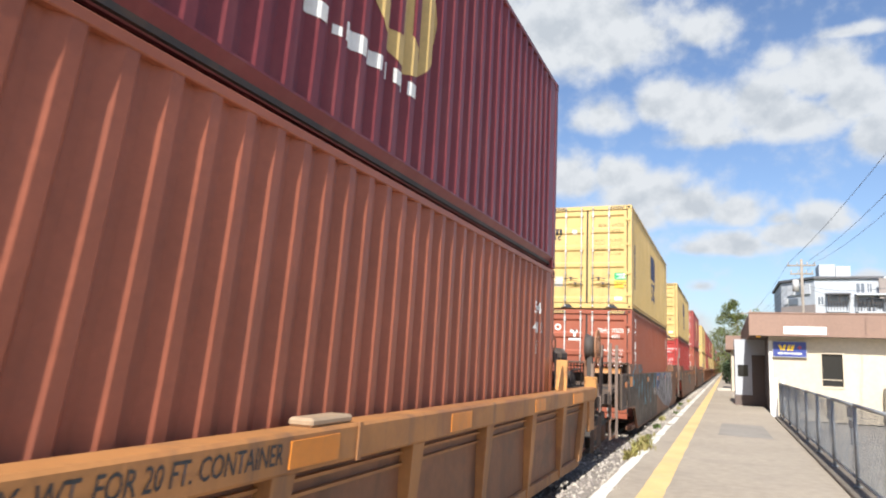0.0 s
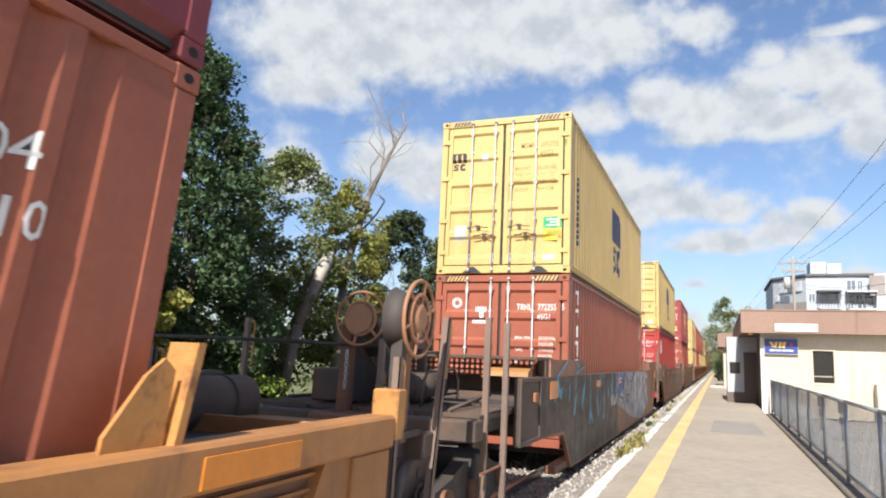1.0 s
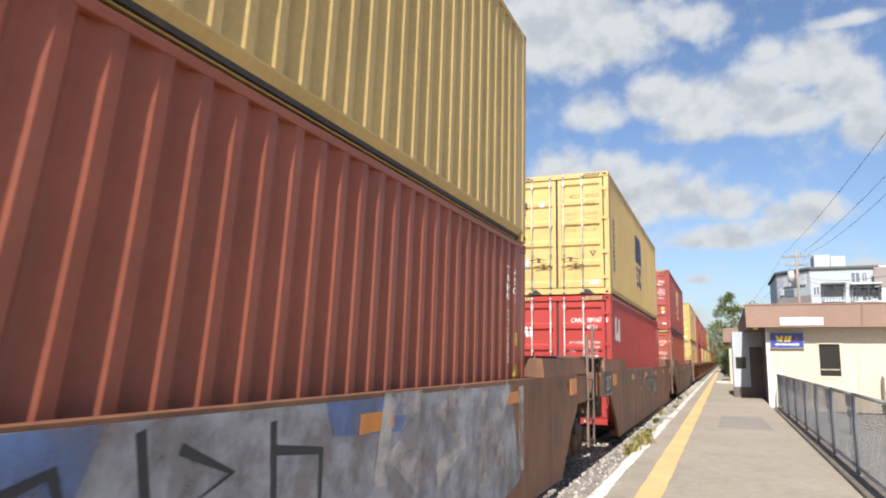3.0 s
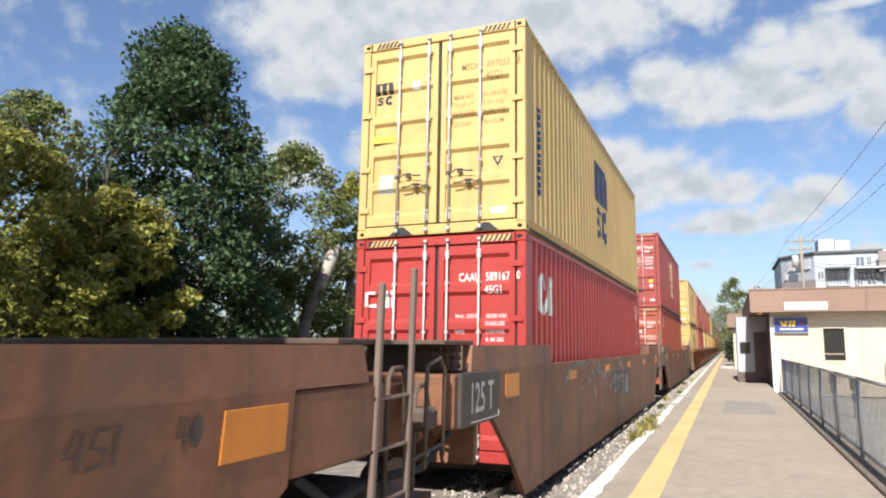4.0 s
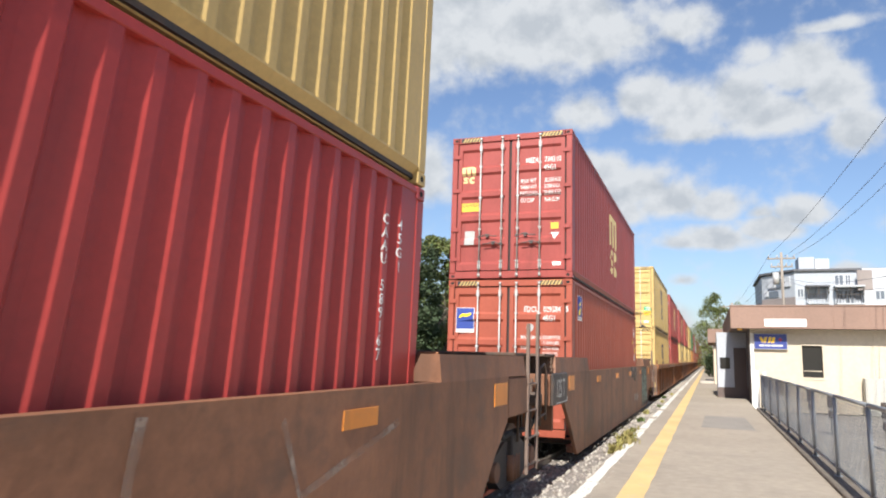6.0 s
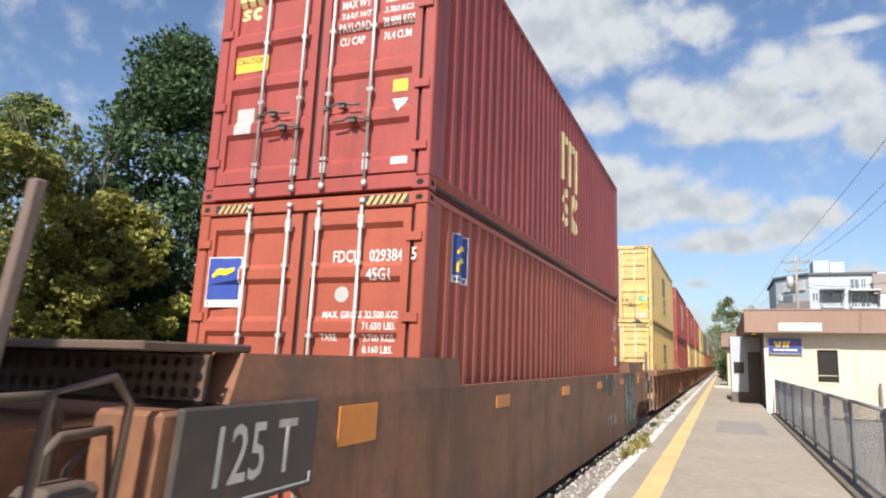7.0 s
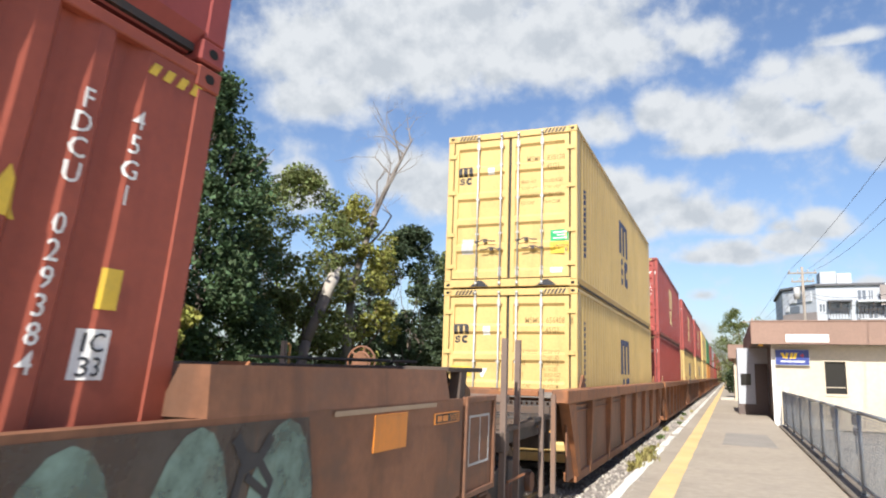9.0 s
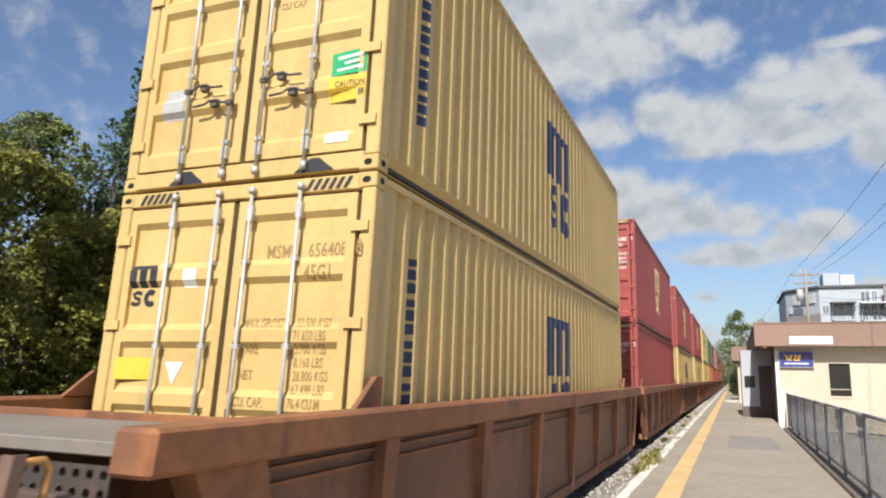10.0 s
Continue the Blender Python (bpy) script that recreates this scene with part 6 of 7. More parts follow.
def number(c, owner, digits, check, ink, code="45G1", z=2.28):
    part("lettering", on_door(letters(owner, 0.105, squeeze=0.72), 0.3, z, -0.004), ink, c)
    part("lettering", on_door(letters(digits, 0.105, squeeze=0.72), 0.67, z, -0.004), ink, c)
    if check:
        part("lettering", on_door(letters(check, 0.105, squeeze=0.72), 1.1, z, -0.024), ink, c)
    part("lettering", on_door(letters(code, 0.105, squeeze=0.72), 0.67, z - 0.17, -0.004), ink, c)


def side_number(c, body, ink, y=11.45, z=2.45):
    part("lettering", on_side(column(body, 0.085, 0.105), y, z), ink, c)
    part("lettering", on_side(column("45G1", 0.085, 0.115), y + 0.28, z), ink, c)


SPEC1 = [("MAX. GROSS", "32.500 KGS."), ("", "71.650 LBS."), ("TARE", "3.700 KGS."), ("", "8.160 LBS."), ("NET", "28.800 KGS."), ("", "63.490 LBS."), ("CU. CAP.", "76.4 CU.M"), ("", "2.700 CU.FT")]
SPEC2 = [("MAX WT", "32.500 KGS"), ("TARE WT", "3.700 KGS"), ("PAYLOAD", "28.800 KGS"), ("CU CAP", "76.4 CUM")]


def yellow_top(c, owner, num, chk, green, caution, tri):
    ink = M_BLACKP
    stack_stripes(c, "yellow")
    door_mark(c, ink)
    number(c, owner, num, chk, M_INK)
    spec_block(c, SPEC2, 0.2, 1.88, M_INK, 0.06, 0.13)
    part("sticker", on_door(bars([(-0.9, 0.62, 0.22, 0.28)]), 0, 0, -0.004), M_GREYST, c)
    part("sticker", on_door(bars([(0.75, 0.24, 0.2, 0.09)]), 0, 0, -0.005), M_WHITE, c)
    part("sticker", on_door(bars([(-0.42, 2.1, 0.12, 0.12)]), 0, 0, -0.005), M_WHITE, c)
    if green:
        st_ = part("sticker", on_door(bars([(0.74, 0.8, 0.33, 0.2)]), 0, 0, -0.004), M_GREEN, c, "green sticker with white writing")
        part("writing", on_door(bars([(0.77, 0.94, 0.27, 0.025), (0.8, 0.89, 0.21, 0.022), (0.77, 0.84, 0.27, 0.022)]), 0, 0, -0.007), M_WHITE, st_)
        yb = part("sticker", on_door(bars([(0.74, 0.58, 0.33, 0.2)]), 0, 0, -0.004), M_YSIGN, c, "yellow warning sticker")
        part("lettering", on_door(letters("CAUTION", 0.05, squeeze=0.8), 0.8, 0.69, -0.007), M_BLACKP, yb)
        part("lettering", on_door(letters("HIGH TRAILER", 0.05, squeeze=0.66), 0.755, 0.61, -0.007), M_BLACKP, yb)
    if caution:
        cb = part("sticker", on_door(bars([(-1.03, 1.37, 0.36, 0.1)]), 0, 0, -0.004), M_YSIGN, c, "yellow warning sticker")
        part("lettering", on_door(letters("CAUTION", 0.06, squeeze=0.85), -1.01, 1.4, -0.007), M_BLACKP, cb)
    if tri:
        part("warning_triangle", on_door(shape([(0.75, 1.02), (0.83, 0.88), (0.91, 1.02)]), 0, 0, -0.004), M_BLACKP, c)
        part("triangle_core", on_door(shape([(0.79, 1.0), (0.83, 0.93), (0.87, 1.0)]), 0, 0, -0.007), PAINT["yellow"], c)
    # fork-lift warning wedges on the sill
    for x in (-0.72, 0.5):
        part("sill_wedge", on_door(shape([(x, 0.02), (x + 0.36, 0.02), (x + 0.22, 0.13), (x + 0.14, 0.13)]), 0, 0, -0.008), M_BLACKP, c)
    for k in range(12):
        part("side_writing", on_side(bars([(0, -k * 0.11, 0.09, 0.085 if k % 3 else 0.06)]), 0.76, 1.82), M_NAVY, c)


M_GUIDE = mat("chipped_yellow_paint", (0.44, 0.21, 0.06), 0.6, vary=0.2, stain=RUST, stain_amt=0.85, scale=5)
M_PALEST = mat("pale_tan_paint", (0.36, 0.26, 0.17), 0.6, vary=0.1)
M_SPRAYSHADE = mat("charcoal_spray_and_shade", (0.07, 0.058, 0.048), 0.65, vary=0.35, stain=(0.17, 0.1, 0.06), stain_amt=0.7, streak=True, thin=0.3)
M_INK = mat("faded_brown_ink", (0.27, 0.18, 0.065), 0.6)
Y_OFF = {"A": 0.0, "B": 21.34, "C": 40.96, "D": 60.50, "E": 81.92}
Y_CAR = dict(Y_OFF)

# A: faded yellow car
ya = Y_CAR["A"]
car_a = ribbed_well(ya, "ttx_yellow", "faded yellow well car with ribbed sides and rust streaks", 1.19, -2.1, 14.05, ribs=[11.7 - 1.66 * k for k in range(8)], chord=0.21, guides=False)
cA1 = place_container("oxide", ya - 0.15, Z_LOW - 0.12, "rust-red corrugated container in a yellow well car")
cA2 = place_container("maroon", ya - 0.15, Z_UP - 0.12, "dark maroon container with a yellow round mark, stacked on another")
txt = "MAX. WT. FOR 20 FT. CONTAINER"
part("lettering", on_plate(letters(txt, 0.1, "RIGHT", 0.72), 1.504, 5.0, 1.045), M_BLACKP, car_a, "black stencilled lettering")
for yk in (5.06, 7.3, 9.98):
    reflector(car_a, yk, 1.01, 0.48, 0.14, 1.503)
reflector(car_a, 12.15, 1.0, 0.75, 0.14, 1.503)
# the cover's sunlit white is put into its pale paint
part("chord_cover", bevel(box(B(), 1.3, 5.3, 1.19, 1.46, 5.75, 1.24), 0.015), M_PALEST, car_a)
part("chord_strap", bevel(box(B(), 1.5, 5.75, 0.975, 1.512, 5.8, 1.195), 0.003), CAR["ttx_yellow"], car_a)
for s in (1, -1):
    g = B()
    prism(g, [(11.7, 1.19), (12.02, 1.19), (12.02, 1.5), (11.95, 1.55), (11.86, 1.48), (11.7, 1.25)], 0, min(s * 1.36, s * 1.38), max(s * 1.36, s * 1.38))
    prism(g, [(12.04, 1.19), (12.09, 1.19), (12.14, 1.62), (12.09, 1.62)], 0, min(s * 1.26, s * 1.42), max(s * 1.26, s * 1.42))
    part("container_guide", g, M_GUIDE, car_a)
part("end_cap", bevel(box(B(), 1.3, 14.06, 1.02, 1.5, 14.2, 1.36), 0.012), M_GUIDE, car_a)
part("end_post", bevel(box(B(), 1.44, 13.55, 0.5, 1.48, 14.03, 0.975), 0.01), CAR["ttx_yellow"], car_a)
end_platform(car_a, 12.5, 1, CAR["rust_brown"], tall=False, wheel=(1.46, 2.0, 1.87, 0, 0.285), ln=2.5, cap=False, posts=((1.42, 2.72, 2.27, -0.15), (1.42, 1.75, 1.93, 0.0), (-1.4, 2.4, 1.95, 0.0)))
truck(car_a, 13.8)
part("mark", on_side(shape(disc(0, 0, 0.62, 0.72, 24)), 6.75, 1.62), PAINT["yellow"], cA2, "large round yellow mark")
part("mark_core", on_side(shape([(-0.3, -0.45), (-0.12, -0.45), (-0.12, 0.45), (-0.3, 0.45)], [(0.08, -0.35), (0.3, -0.5), (0.3, 0.3), (0.08, 0.45)]), 6.75, 1.62), PAINT["maroon"], cA2)
for v in cA2.children:
    if v.name.startswith("mark_core"):
        v.location.x = 0.003
part("line_of_writing", on_side(bars([(0.0, 0, 0.28, 0.12), (0.34, 0, 0.07, 0.07), (0.46, 0, 0.3, 0.14), (0.82, 0, 0.2, 0.12), (1.08, 0, 0.1, 0.14), (1.24, 0, 0.22, 0.12), (1.52, 0, 0.18, 0.12)]), 5.3, 0.74), M_WHITE, cA2)
part("lettering", on_side(letters("504", 0.15), 11.12, 2.2), M_WHITE, cA1)
part("lettering", on_side(letters("4110", 0.15), 11.1, 1.94), M_WHITE, cA1)
part("sticker", on_side(bars([(0, 0, 0.09, 0.03), (0, 0.05, 0.09, 0.03), (0, 0.1, 0.09, 0.03), (0, 0.15, 0.09, 0.02)]), 11.19, 1.66), M_WHITE, cA1)

# B: dark car with blue graffiti
yb_ = Y_CAR["B"]


def cap_gear(car, y, d, material):
    """Thin cap plate over a punched bulkhead, on leaning side columns with a slanted bracket."""
    def bx(x0, a, z0, x1, b, z1, w=0.006):
        return bevel(box(B(), x0, min(y + d * a, y + d * b), z0, x1, max(y + d * a, y + d * b), z1), w)
    part("cap_plate", bx(-1.42, -0.25, 1.585, 1.43, 0.62, 1.625), M_GRIME, car)
    for s in (1, -1):
        q = [(y + d * 0.0, 1.3), (y + d * 0.12, 1.3), (y + d * 0.17, 1.585), (y + d * 0.03, 1.585)]
        part("column", prism(B(), q, 0, min(s * 1.34, s * 1.44), max(s * 1.34, s * 1.44)), M_GRIME, car)
    part("end_sheet", bx(-1.34, 0.0, 1.0, 1.34, 0.03, 1.36), M_GRIME, car)
    lattice(car, -1.34, 1.34, y + d * 0.33, 1.37, 1.58, M_GRIME, 0.075, 0.022)
    w = [(y + d * 0.36, 1.37), (y + d * 0.62, 1.37), (y + d * 0.6, 1.43), (y + d * 0.4, 1.51)]
    part("slanted_bracket", prism(B(), w, 0, 0.75, 1.32), CAR["ttx_yellow"], car)


def out_front(wheel):
    def f(car, m):
        end_platform(car, -2.75, -1, m, True, wheel, 2.6, (0.25, 1.23, 0.62), cap=False, hood=True)
        cap_gear(car, -2.44, -1, m)
        truck(car, -4.3)
    return f


def out_rear(car, m):
    end_platform(car, 15.2, 1, m, False, None, 1.05, (0.16, 0.96, 0.55), cap=False, posts=(), frame_lines=True, tank=False)
    cap_gear(car, 15.28, 1, m)
    truck(car, 15.1)


def in_front(car, m):
    inner_end(car, -2.1, -1, m, True)


def in_rear(car, m):
    inner_end(car, 14.3, 1, m, False)
    truck(car, 15.9)


car_b = smooth_well(yb_, "rust_brown", "dark well car sprayed with blue graffiti", out_front((0.04, 2.43, 1.96, 1, 0.28)), in_rear, ends=((-2.42, 0.28), (12.16, 15.05)), span=(-3.0, 14.25))
cB1 = place_container("brown", yb_, Z_LOW, "brown container with white column lettering in a well car")
cB2 = place_container("yellow", yb_, Z_UP, "yellow container with dark mark stacked on a brown one")
yellow_top(cB2, "MSMU", "695735", "7", True, False, False)
mark_stack(cB2, 5.4, 1.45, M_NAVY)
number(cB1, "TRHU", "772255", "5", M_WHITE)
stack_stripes(cB1, "brown")
spec_block(cB1, SPEC1, 0.28, 1.78, M_WHITE, 0.05, 0.1)
part("door_mark", on_door(shape(disc(-0.8, 2.4, 0.09)), 0, 0, -0.004), M_WHITE, cB1)
part("door_mark", on_door(shape(disc(-0.8, 2.4, 0.05)), 0, 0, -0.007), PAINT["brown"], cB1)
part("door_mark", on_door(bars([(-0.5, 2.04, 0.32, 0.06), (-0.36, 2.13, 0.07, 0.2), (-0.45, 2.25, 0.2, 0.08)]), 0, 0, -0.005), M_WHITE, cB1)
part("mark", on_side(bars([(0, -0.0, 0.3, 0.07), (0.12, -0.18, 0.07, 0.18), (0.0, -0.5, 0.07, 0.24), (0.07, -0.32, 0.2, 0.06), (0.2, -0.4, 0.07, 0.08), (0.1, -0.76, 0.08, 0.2), (0, -0.9, 0.3, 0.07), (0.12, -1.1, 0.07, 0.2),
                           (0.0, -1.4, 0.07, 0.22), (0.22, -1.4, 0.07, 0.22), (0.07, -1.4, 0.15, 0.05), (0.07, -1.2, 0.15, 0.05)]), 0.72, 2.62), M_WHITE, cB1, "white column of block shapes")
side_number(cB1, "TRHU 772255", M_WHITE)
part("sticker", on_side(bars([(0, 0, 0.1, 0.16)]), 11.72, 1.6), M_YSIGN, cB1)
part("sticker", on_side(shape([(0, 0), (0.18, 0), (0.09, 0.17)]), 11.68, 1.24), M_YSIGN, cB1)
side_tag = 1.478


def spray(car, groups, material, dx=0.0):
    """Each sprayed stroke or field as its own thin part on the car's side."""
    for polys in groups:
        part("graffiti", on_plate(shape(*polys), side_tag + dx, 0, 0), material, car)


S = stroke
# ahead of y -2 the field is shade put into the colour
spray(car_b, [[[(-2.97, 0.64), (-2.97, 1.36), (4.1, 1.36), (4.3, 0.06), (-0.9, 0.06), (-1.55, 0.6)]]], M_SPRAYSHADE, dx=-0.004)
spray(car_b, [S([(-2.18, 1.03), (-2.17, 1.16), (-2.11, 1.19), (-1.89, 1.15), (-1.73, 1.1)], [0.08, 0.09, 0.1, 0.12, 0.12]),
             S([(-2.07, 1.36), (-2.0, 1.3), (-1.91, 1.18)], [0.13, 0.12, 0.1]),
             S([(-1.82, 1.11), (-1.71, 1.17), (-1.65, 1.23)], [0.12, 0.08, 0.02]),
             S([(-1.16, 1.24), (-1.16, 1.12), (-1.18, 1.0)], [0.05, 0.07, 0.07]),
             S([(-0.63, 1.35), (-0.64, 1.19), (-0.78, 1.16), (-0.79, 0.98)], 0.025),
             S([(-0.52, 1.13), (-0.67, 0.98), (-0.79, 0.78)], [0.02, 0.09, 0.1]),
             S([(0.12, 1.36), (0.14, 1.22), (0.0, 1.05), (-0.15, 0.86)], [0.05, 0.09, 0.16, 0.16]),
             S([(0.65, 1.36), (0.68, 1.07), (0.65, 0.77), (0.62, 0.53)], [0.05, 0.07, 0.13, 0.1]),
             S([(0.71, 0.72), (1.0, 0.52)], [0.12, 0.05]),
             S([(1.55, 1.36), (1.63, 1.25)], 0.06),
             S([(1.53, 1.1), (1.41, 0.89), (1.57, 0.61)], [0.05, 0.16, 0.05]),
             S([(2.24, 1.36), (2.27, 0.96), (2.2, 0.52)], [0.04, 0.06, 0.16]),
             S([(3.46, 1.36), (3.38, 0.84)], [0.03, 0.08]),
             S([(3.38, 1.36), (3.36, 1.19), (3.28, 1.09), (3.24, 0.85)], [0.12, 0.1, 0.14, 0.16]),
             S([(4.02, 1.36), (3.99, 0.98), (3.72, 0.99)], [0.04, 0.03, 0.03]),
             S([(2.9, 1.09), (2.8, 0.92)], [0.02, 0.14])], M_CYAN)
spray(car_b, [[[(4.15, 1.35), (5.5, 1.35), (5.4, 1.0), (4.5, 0.85), (4.15, 0.8)]], [[(7.0, 1.34), (8.2, 1.34), (8.0, 1.1), (7.1, 1.15)]]], M_BLUESP, dx=-0.001)
spray(car_b, [[[(4.12, 1.36), (7.37, 1.34), (10.66, 1.33), (11.07, 0.33), (9.2, 0.05), (6.93, 0.24), (4.11, 0.7)]]], M_GREYSP, dx=-0.003)
spray(car_b, [S([(4.96, 1.35), (5.0, 1.05), (4.51, 1.01), (4.51, 0.68)], 0.05),
             S([(4.55, 1.19), (4.88, 1.18), (4.89, 1.03), (4.58, 1.04)], 0.04),
             S([(5.06, 1.13), (5.32, 1.21), (5.47, 0.9), (5.14, 0.89), (5.15, 0.67)], 0.05),
             S([(5.67, 1.31), (5.81, 0.86), (6.21, 0.47)], 0.05),
             S([(5.9, 1.22), (6.25, 1.08), (5.91, 0.95), (6.38, 0.59)], 0.05),
             S([(6.52, 1.28), (6.62, 0.73), (7.03, 0.68), (6.99, 1.09), (6.56, 1.14)], 0.05),
             S([(4.52, 0.84), (5.27, 0.76), (5.41, 0.54)], 0.05),
             S([(5.69, 0.83), (6.53, 0.79)], 0.05)], M_BLACKP, dx=0.001)
spray(car_b, [S([(7.73, 0.79), (7.79, 1.29), (8.29, 1.28), (8.2, 1.05), (7.87, 1.0), (8.36, 0.74)], 0.2),
             S([(9.25, 1.29), (8.68, 1.2), (9.23, 0.88), (8.67, 0.71)], 0.2),
             S([(9.81, 1.31), (9.77, 0.46)], 0.2),
             S([(10.57, 1.29), (10.03, 0.95), (10.69, 0.37)], 0.2),
             S([(11.04, 1.3), (11.07, 0.41)], 0.2)], M_PALE, dx=0.002)
tag = letters("JUST\nFUN2", 0.085)
part("graffiti", on_plate(tag, side_tag + 0.003, 1.74, 1.27), M_CYAN, car_b, "hand-sprayed tag JUST FUN2 in blue")
part("lettering", on_plate(bars([(0.2 * k, 0, 0.13, 0.22) for k in range(5)]), side_tag + 0.004, 3.15, 0.7), M_PALE, car_b)

spray(car_b, [S([(-2.0, 1.37), (-1.75, 1.45), (-1.3, 1.58)], .04), S([(-0.75, 1.58), (-0.45, 1.5), (-0.6, 1.38)], .05), S([(-0.6, 1.4), (0.1, 1.5)], .03)], M_CYAN, dx=-0.004)

# C: brown car with pale scrawls
yc = Y_CAR["C"]
car_c = smooth_well(yc, "rust_brown", "rusty brown well car with pale graffiti scrawls", in_front, in_rear)
cC1 = place_container("red", yc, Z_LOW, "bright red container with white block mark in a well car")
cC2 = place_container("yellow", yc, Z_UP, "yellow container with dark mark stacked on a red one")
yellow_top(cC2, "MSDU", "897033", "0", False, True, True)
mark_stack(cC2, 5.4, 1.45, M_NAVY)
number(cC1, "CAAU", "589167", "0", M_WHITE)
stack_stripes(cC1, "red")
spec_block(cC1, SPEC1, 0.26, 1.8, M_WHITE, 0.05, 0.1)
part("door_mark", on_door(shape(*S([(-0.9, 2.15), (-1.03, 2.15), (-1.03, 1.98), (-0.9, 1.98)], .05), [(-0.89, 1.95), (-0.83, 1.95), (-0.76, 2.06), (-0.76, 1.95), (-0.705, 1.95), (-0.705, 2.18), (-0.77, 2.18)], [(-0.67, 1.95), (-0.62, 1.95), (-0.62, 2.18), (-0.67, 2.18)]), 0, 0, -0.005), M_WHITE, cC1)
part("mark", on_side(shape(*S([(1.06, 2.22), (1.05, 2.38), (0.86, 2.38), (0.8, 2.28), (0.8, 1.98), (0.88, 1.92), (1.0, 1.92)], .11), [(1.0, 1.87), (1.1, 1.87), (1.37, 2.3), (1.42, 2.42), (1.3, 2.42)], [(1.33, 1.87), (1.44, 1.87), (1.44, 2.42), (1.33, 2.36)], [(1.16, 1.98), (1.33, 1.98), (1.33, 2.1), (1.22, 2.1)], [(1.5, 1.87), (1.62, 1.87), (1.62, 2.42), (1.5, 2.42)]), 0, 0), M_STENCIL, cC1, "large greyish white block mark")
side_number(cC1, "CAAU 589167", M_WHITE)
spray(car_c, [S([(1.04, 1.06), (1.19, 1.19), (1.46, 1.29), (1.89, 1.36)], [0.1, 0.12, 0.08, 0.05]),
             S([(1.89, 1.36), (2.41, 1.3), (2.7, 1.36)], 0.05)], M_TEAL)
spray(car_c, [S([(2.16, 1.32), (2.01, 1.11), (1.9, 0.91)], 0.03),
             S([(2.7, 1.36), (2.82, 1.12), (2.27, 0.98), (1.9, 0.91)], 0.04),
             S([(2.81, 1.27), (3.18, 1.15), (3.45, 0.73)], 0.06),
             S([(3.44, 1.13), (3.89, 1.31), (4.11, 1.04)], 0.09),
             S([(4.34, 0.55), (4.34, 1.09), (5.04, 1.11), (5.01, 0.63)], 0.12),
             S([(2.49, 1.06), (3.11, 1.02), (3.47, 0.73)], 0.05),
             S([(8.86, 1.33), (8.84, 0.89), (9.5, 0.53)], 0.06),
             S([(9.85, 1.24), (10.08, 0.83), (11.31, 1.12)], 0.05)], M_PALE2)
spray(car_c, [[[(5.08, 1.12), (7.64, 1.11), (7.71, 0.49), (5.02, 0.79)]]], M_BLACKP, dx=-0.002)
spray(car_c, [[[(5.26, 1.02), (5.51, 1.01), (5.67, 0.68), (5.41, 0.72), (5.42, 0.95), (5.32, 0.94), (5.25, 0.86), (5.20, 0.87)]]], M_PALE, dx=0.002)
spray(car_c, [[[(6.97, 1.00), (7.15, 1.01), (7.23, 0.93), (7.29, 1.01), (7.49, 1.01), (7.34, 0.83), (7.47, 0.55), (7.21, 0.56), (7.15, 0.69), (7.07, 0.58), (6.91, 0.59), (7.03, 0.82)]]], M_PALE, dx=0.002)
spray(car_c, [[[(6.25, 1.02), (6.62, 1.02), (6.66, 0.95), (6.45, 0.95), (6.40, 0.93)]]], M_PALE, dx=0.002)
spray(car_c, [[[(3.49, 1.21), (3.93, 1.22), (3.95, 1.11), (3.48, 1.12)]]], M_PALE2, dx=0.002)
spray(car_c, [S([(3.02, 1.26), (3.11, 1.23), (3.20, 1.17), (3.30, 1.09)], 0.05)], M_TEAL, dx=0.003)
spray(car_c, [S([(3.69, 1.34), (3.89, 1.35), (4.14, 1.10), (3.86, 1.01), (3.84, 0.99)], 0.03)], M_TEAL, dx=0.003)
spray(car_c, [S([(3.28, 1.14), (3.48, 1.26), (3.69, 1.34)], 0.03)], M_PALE2, dx=0.003)
spray(car_c, [S([(3.33, 1.08), (3.53, 1.09), (4.07, 1.08)], 0.03)], M_PALE2, dx=0.003)
spray(car_c, [S([(3.89, 1.35), (3.77, 1.24), (3.48, 1.18)], 0.03)], M_PALE2, dx=0.003)
spray(car_c, [S([(4.20, 0.96), (4.20, 1.05), (4.32, 1.15), (4.42, 1.20)], 0.03)], M_PALE, dx=0.004)
spray(car_c, [S([(4.20, 0.96), (4.41, 0.99), (4.60, 1.08)], 0.03)], M_PALE, dx=0.004)
spray(car_c, [S([(4.48, 0.88), (4.54, 1.02), (4.73, 1.14), (4.92, 1.18), (5.07, 1.09), (5.07, 0.95), (5.02, 0.82)], 0.035)], M_PALE, dx=0.004)
spray(car_c, [S([(5.54, 1.36), (5.47, 1.22), (5.46, 1.07), (5.61, 1.00)], 0.06)], M_PALE, dx=0.004)
spray(car_c, [S([(5.54, 1.36), (5.81, 1.36), (6.05, 1.36), (6.17, 1.18), (6.18, 0.97)], 0.05)], M_PALE, dx=0.004)
spray(car_c, [S([(6.16, 1.22), (6.35, 1.27), (6.58, 1.18), (6.70, 1.06), (6.67, 0.90), (6.76, 0.64)], 0.05)], M_PALE, dx=0.004)
spray(car_c, [S([(5.66, 0.97), (5.88, 0.99), (6.07, 0.95), (6.21, 0.82), (6.24, 0.60)], 0.09)], M_PALE2, dx=0.003)
spray(car_c, [S([(5.81, 0.76), (5.94, 0.81), (6.11, 0.71), (6.03, 0.63)], 0.05)], M_PALE, dx=0.004)
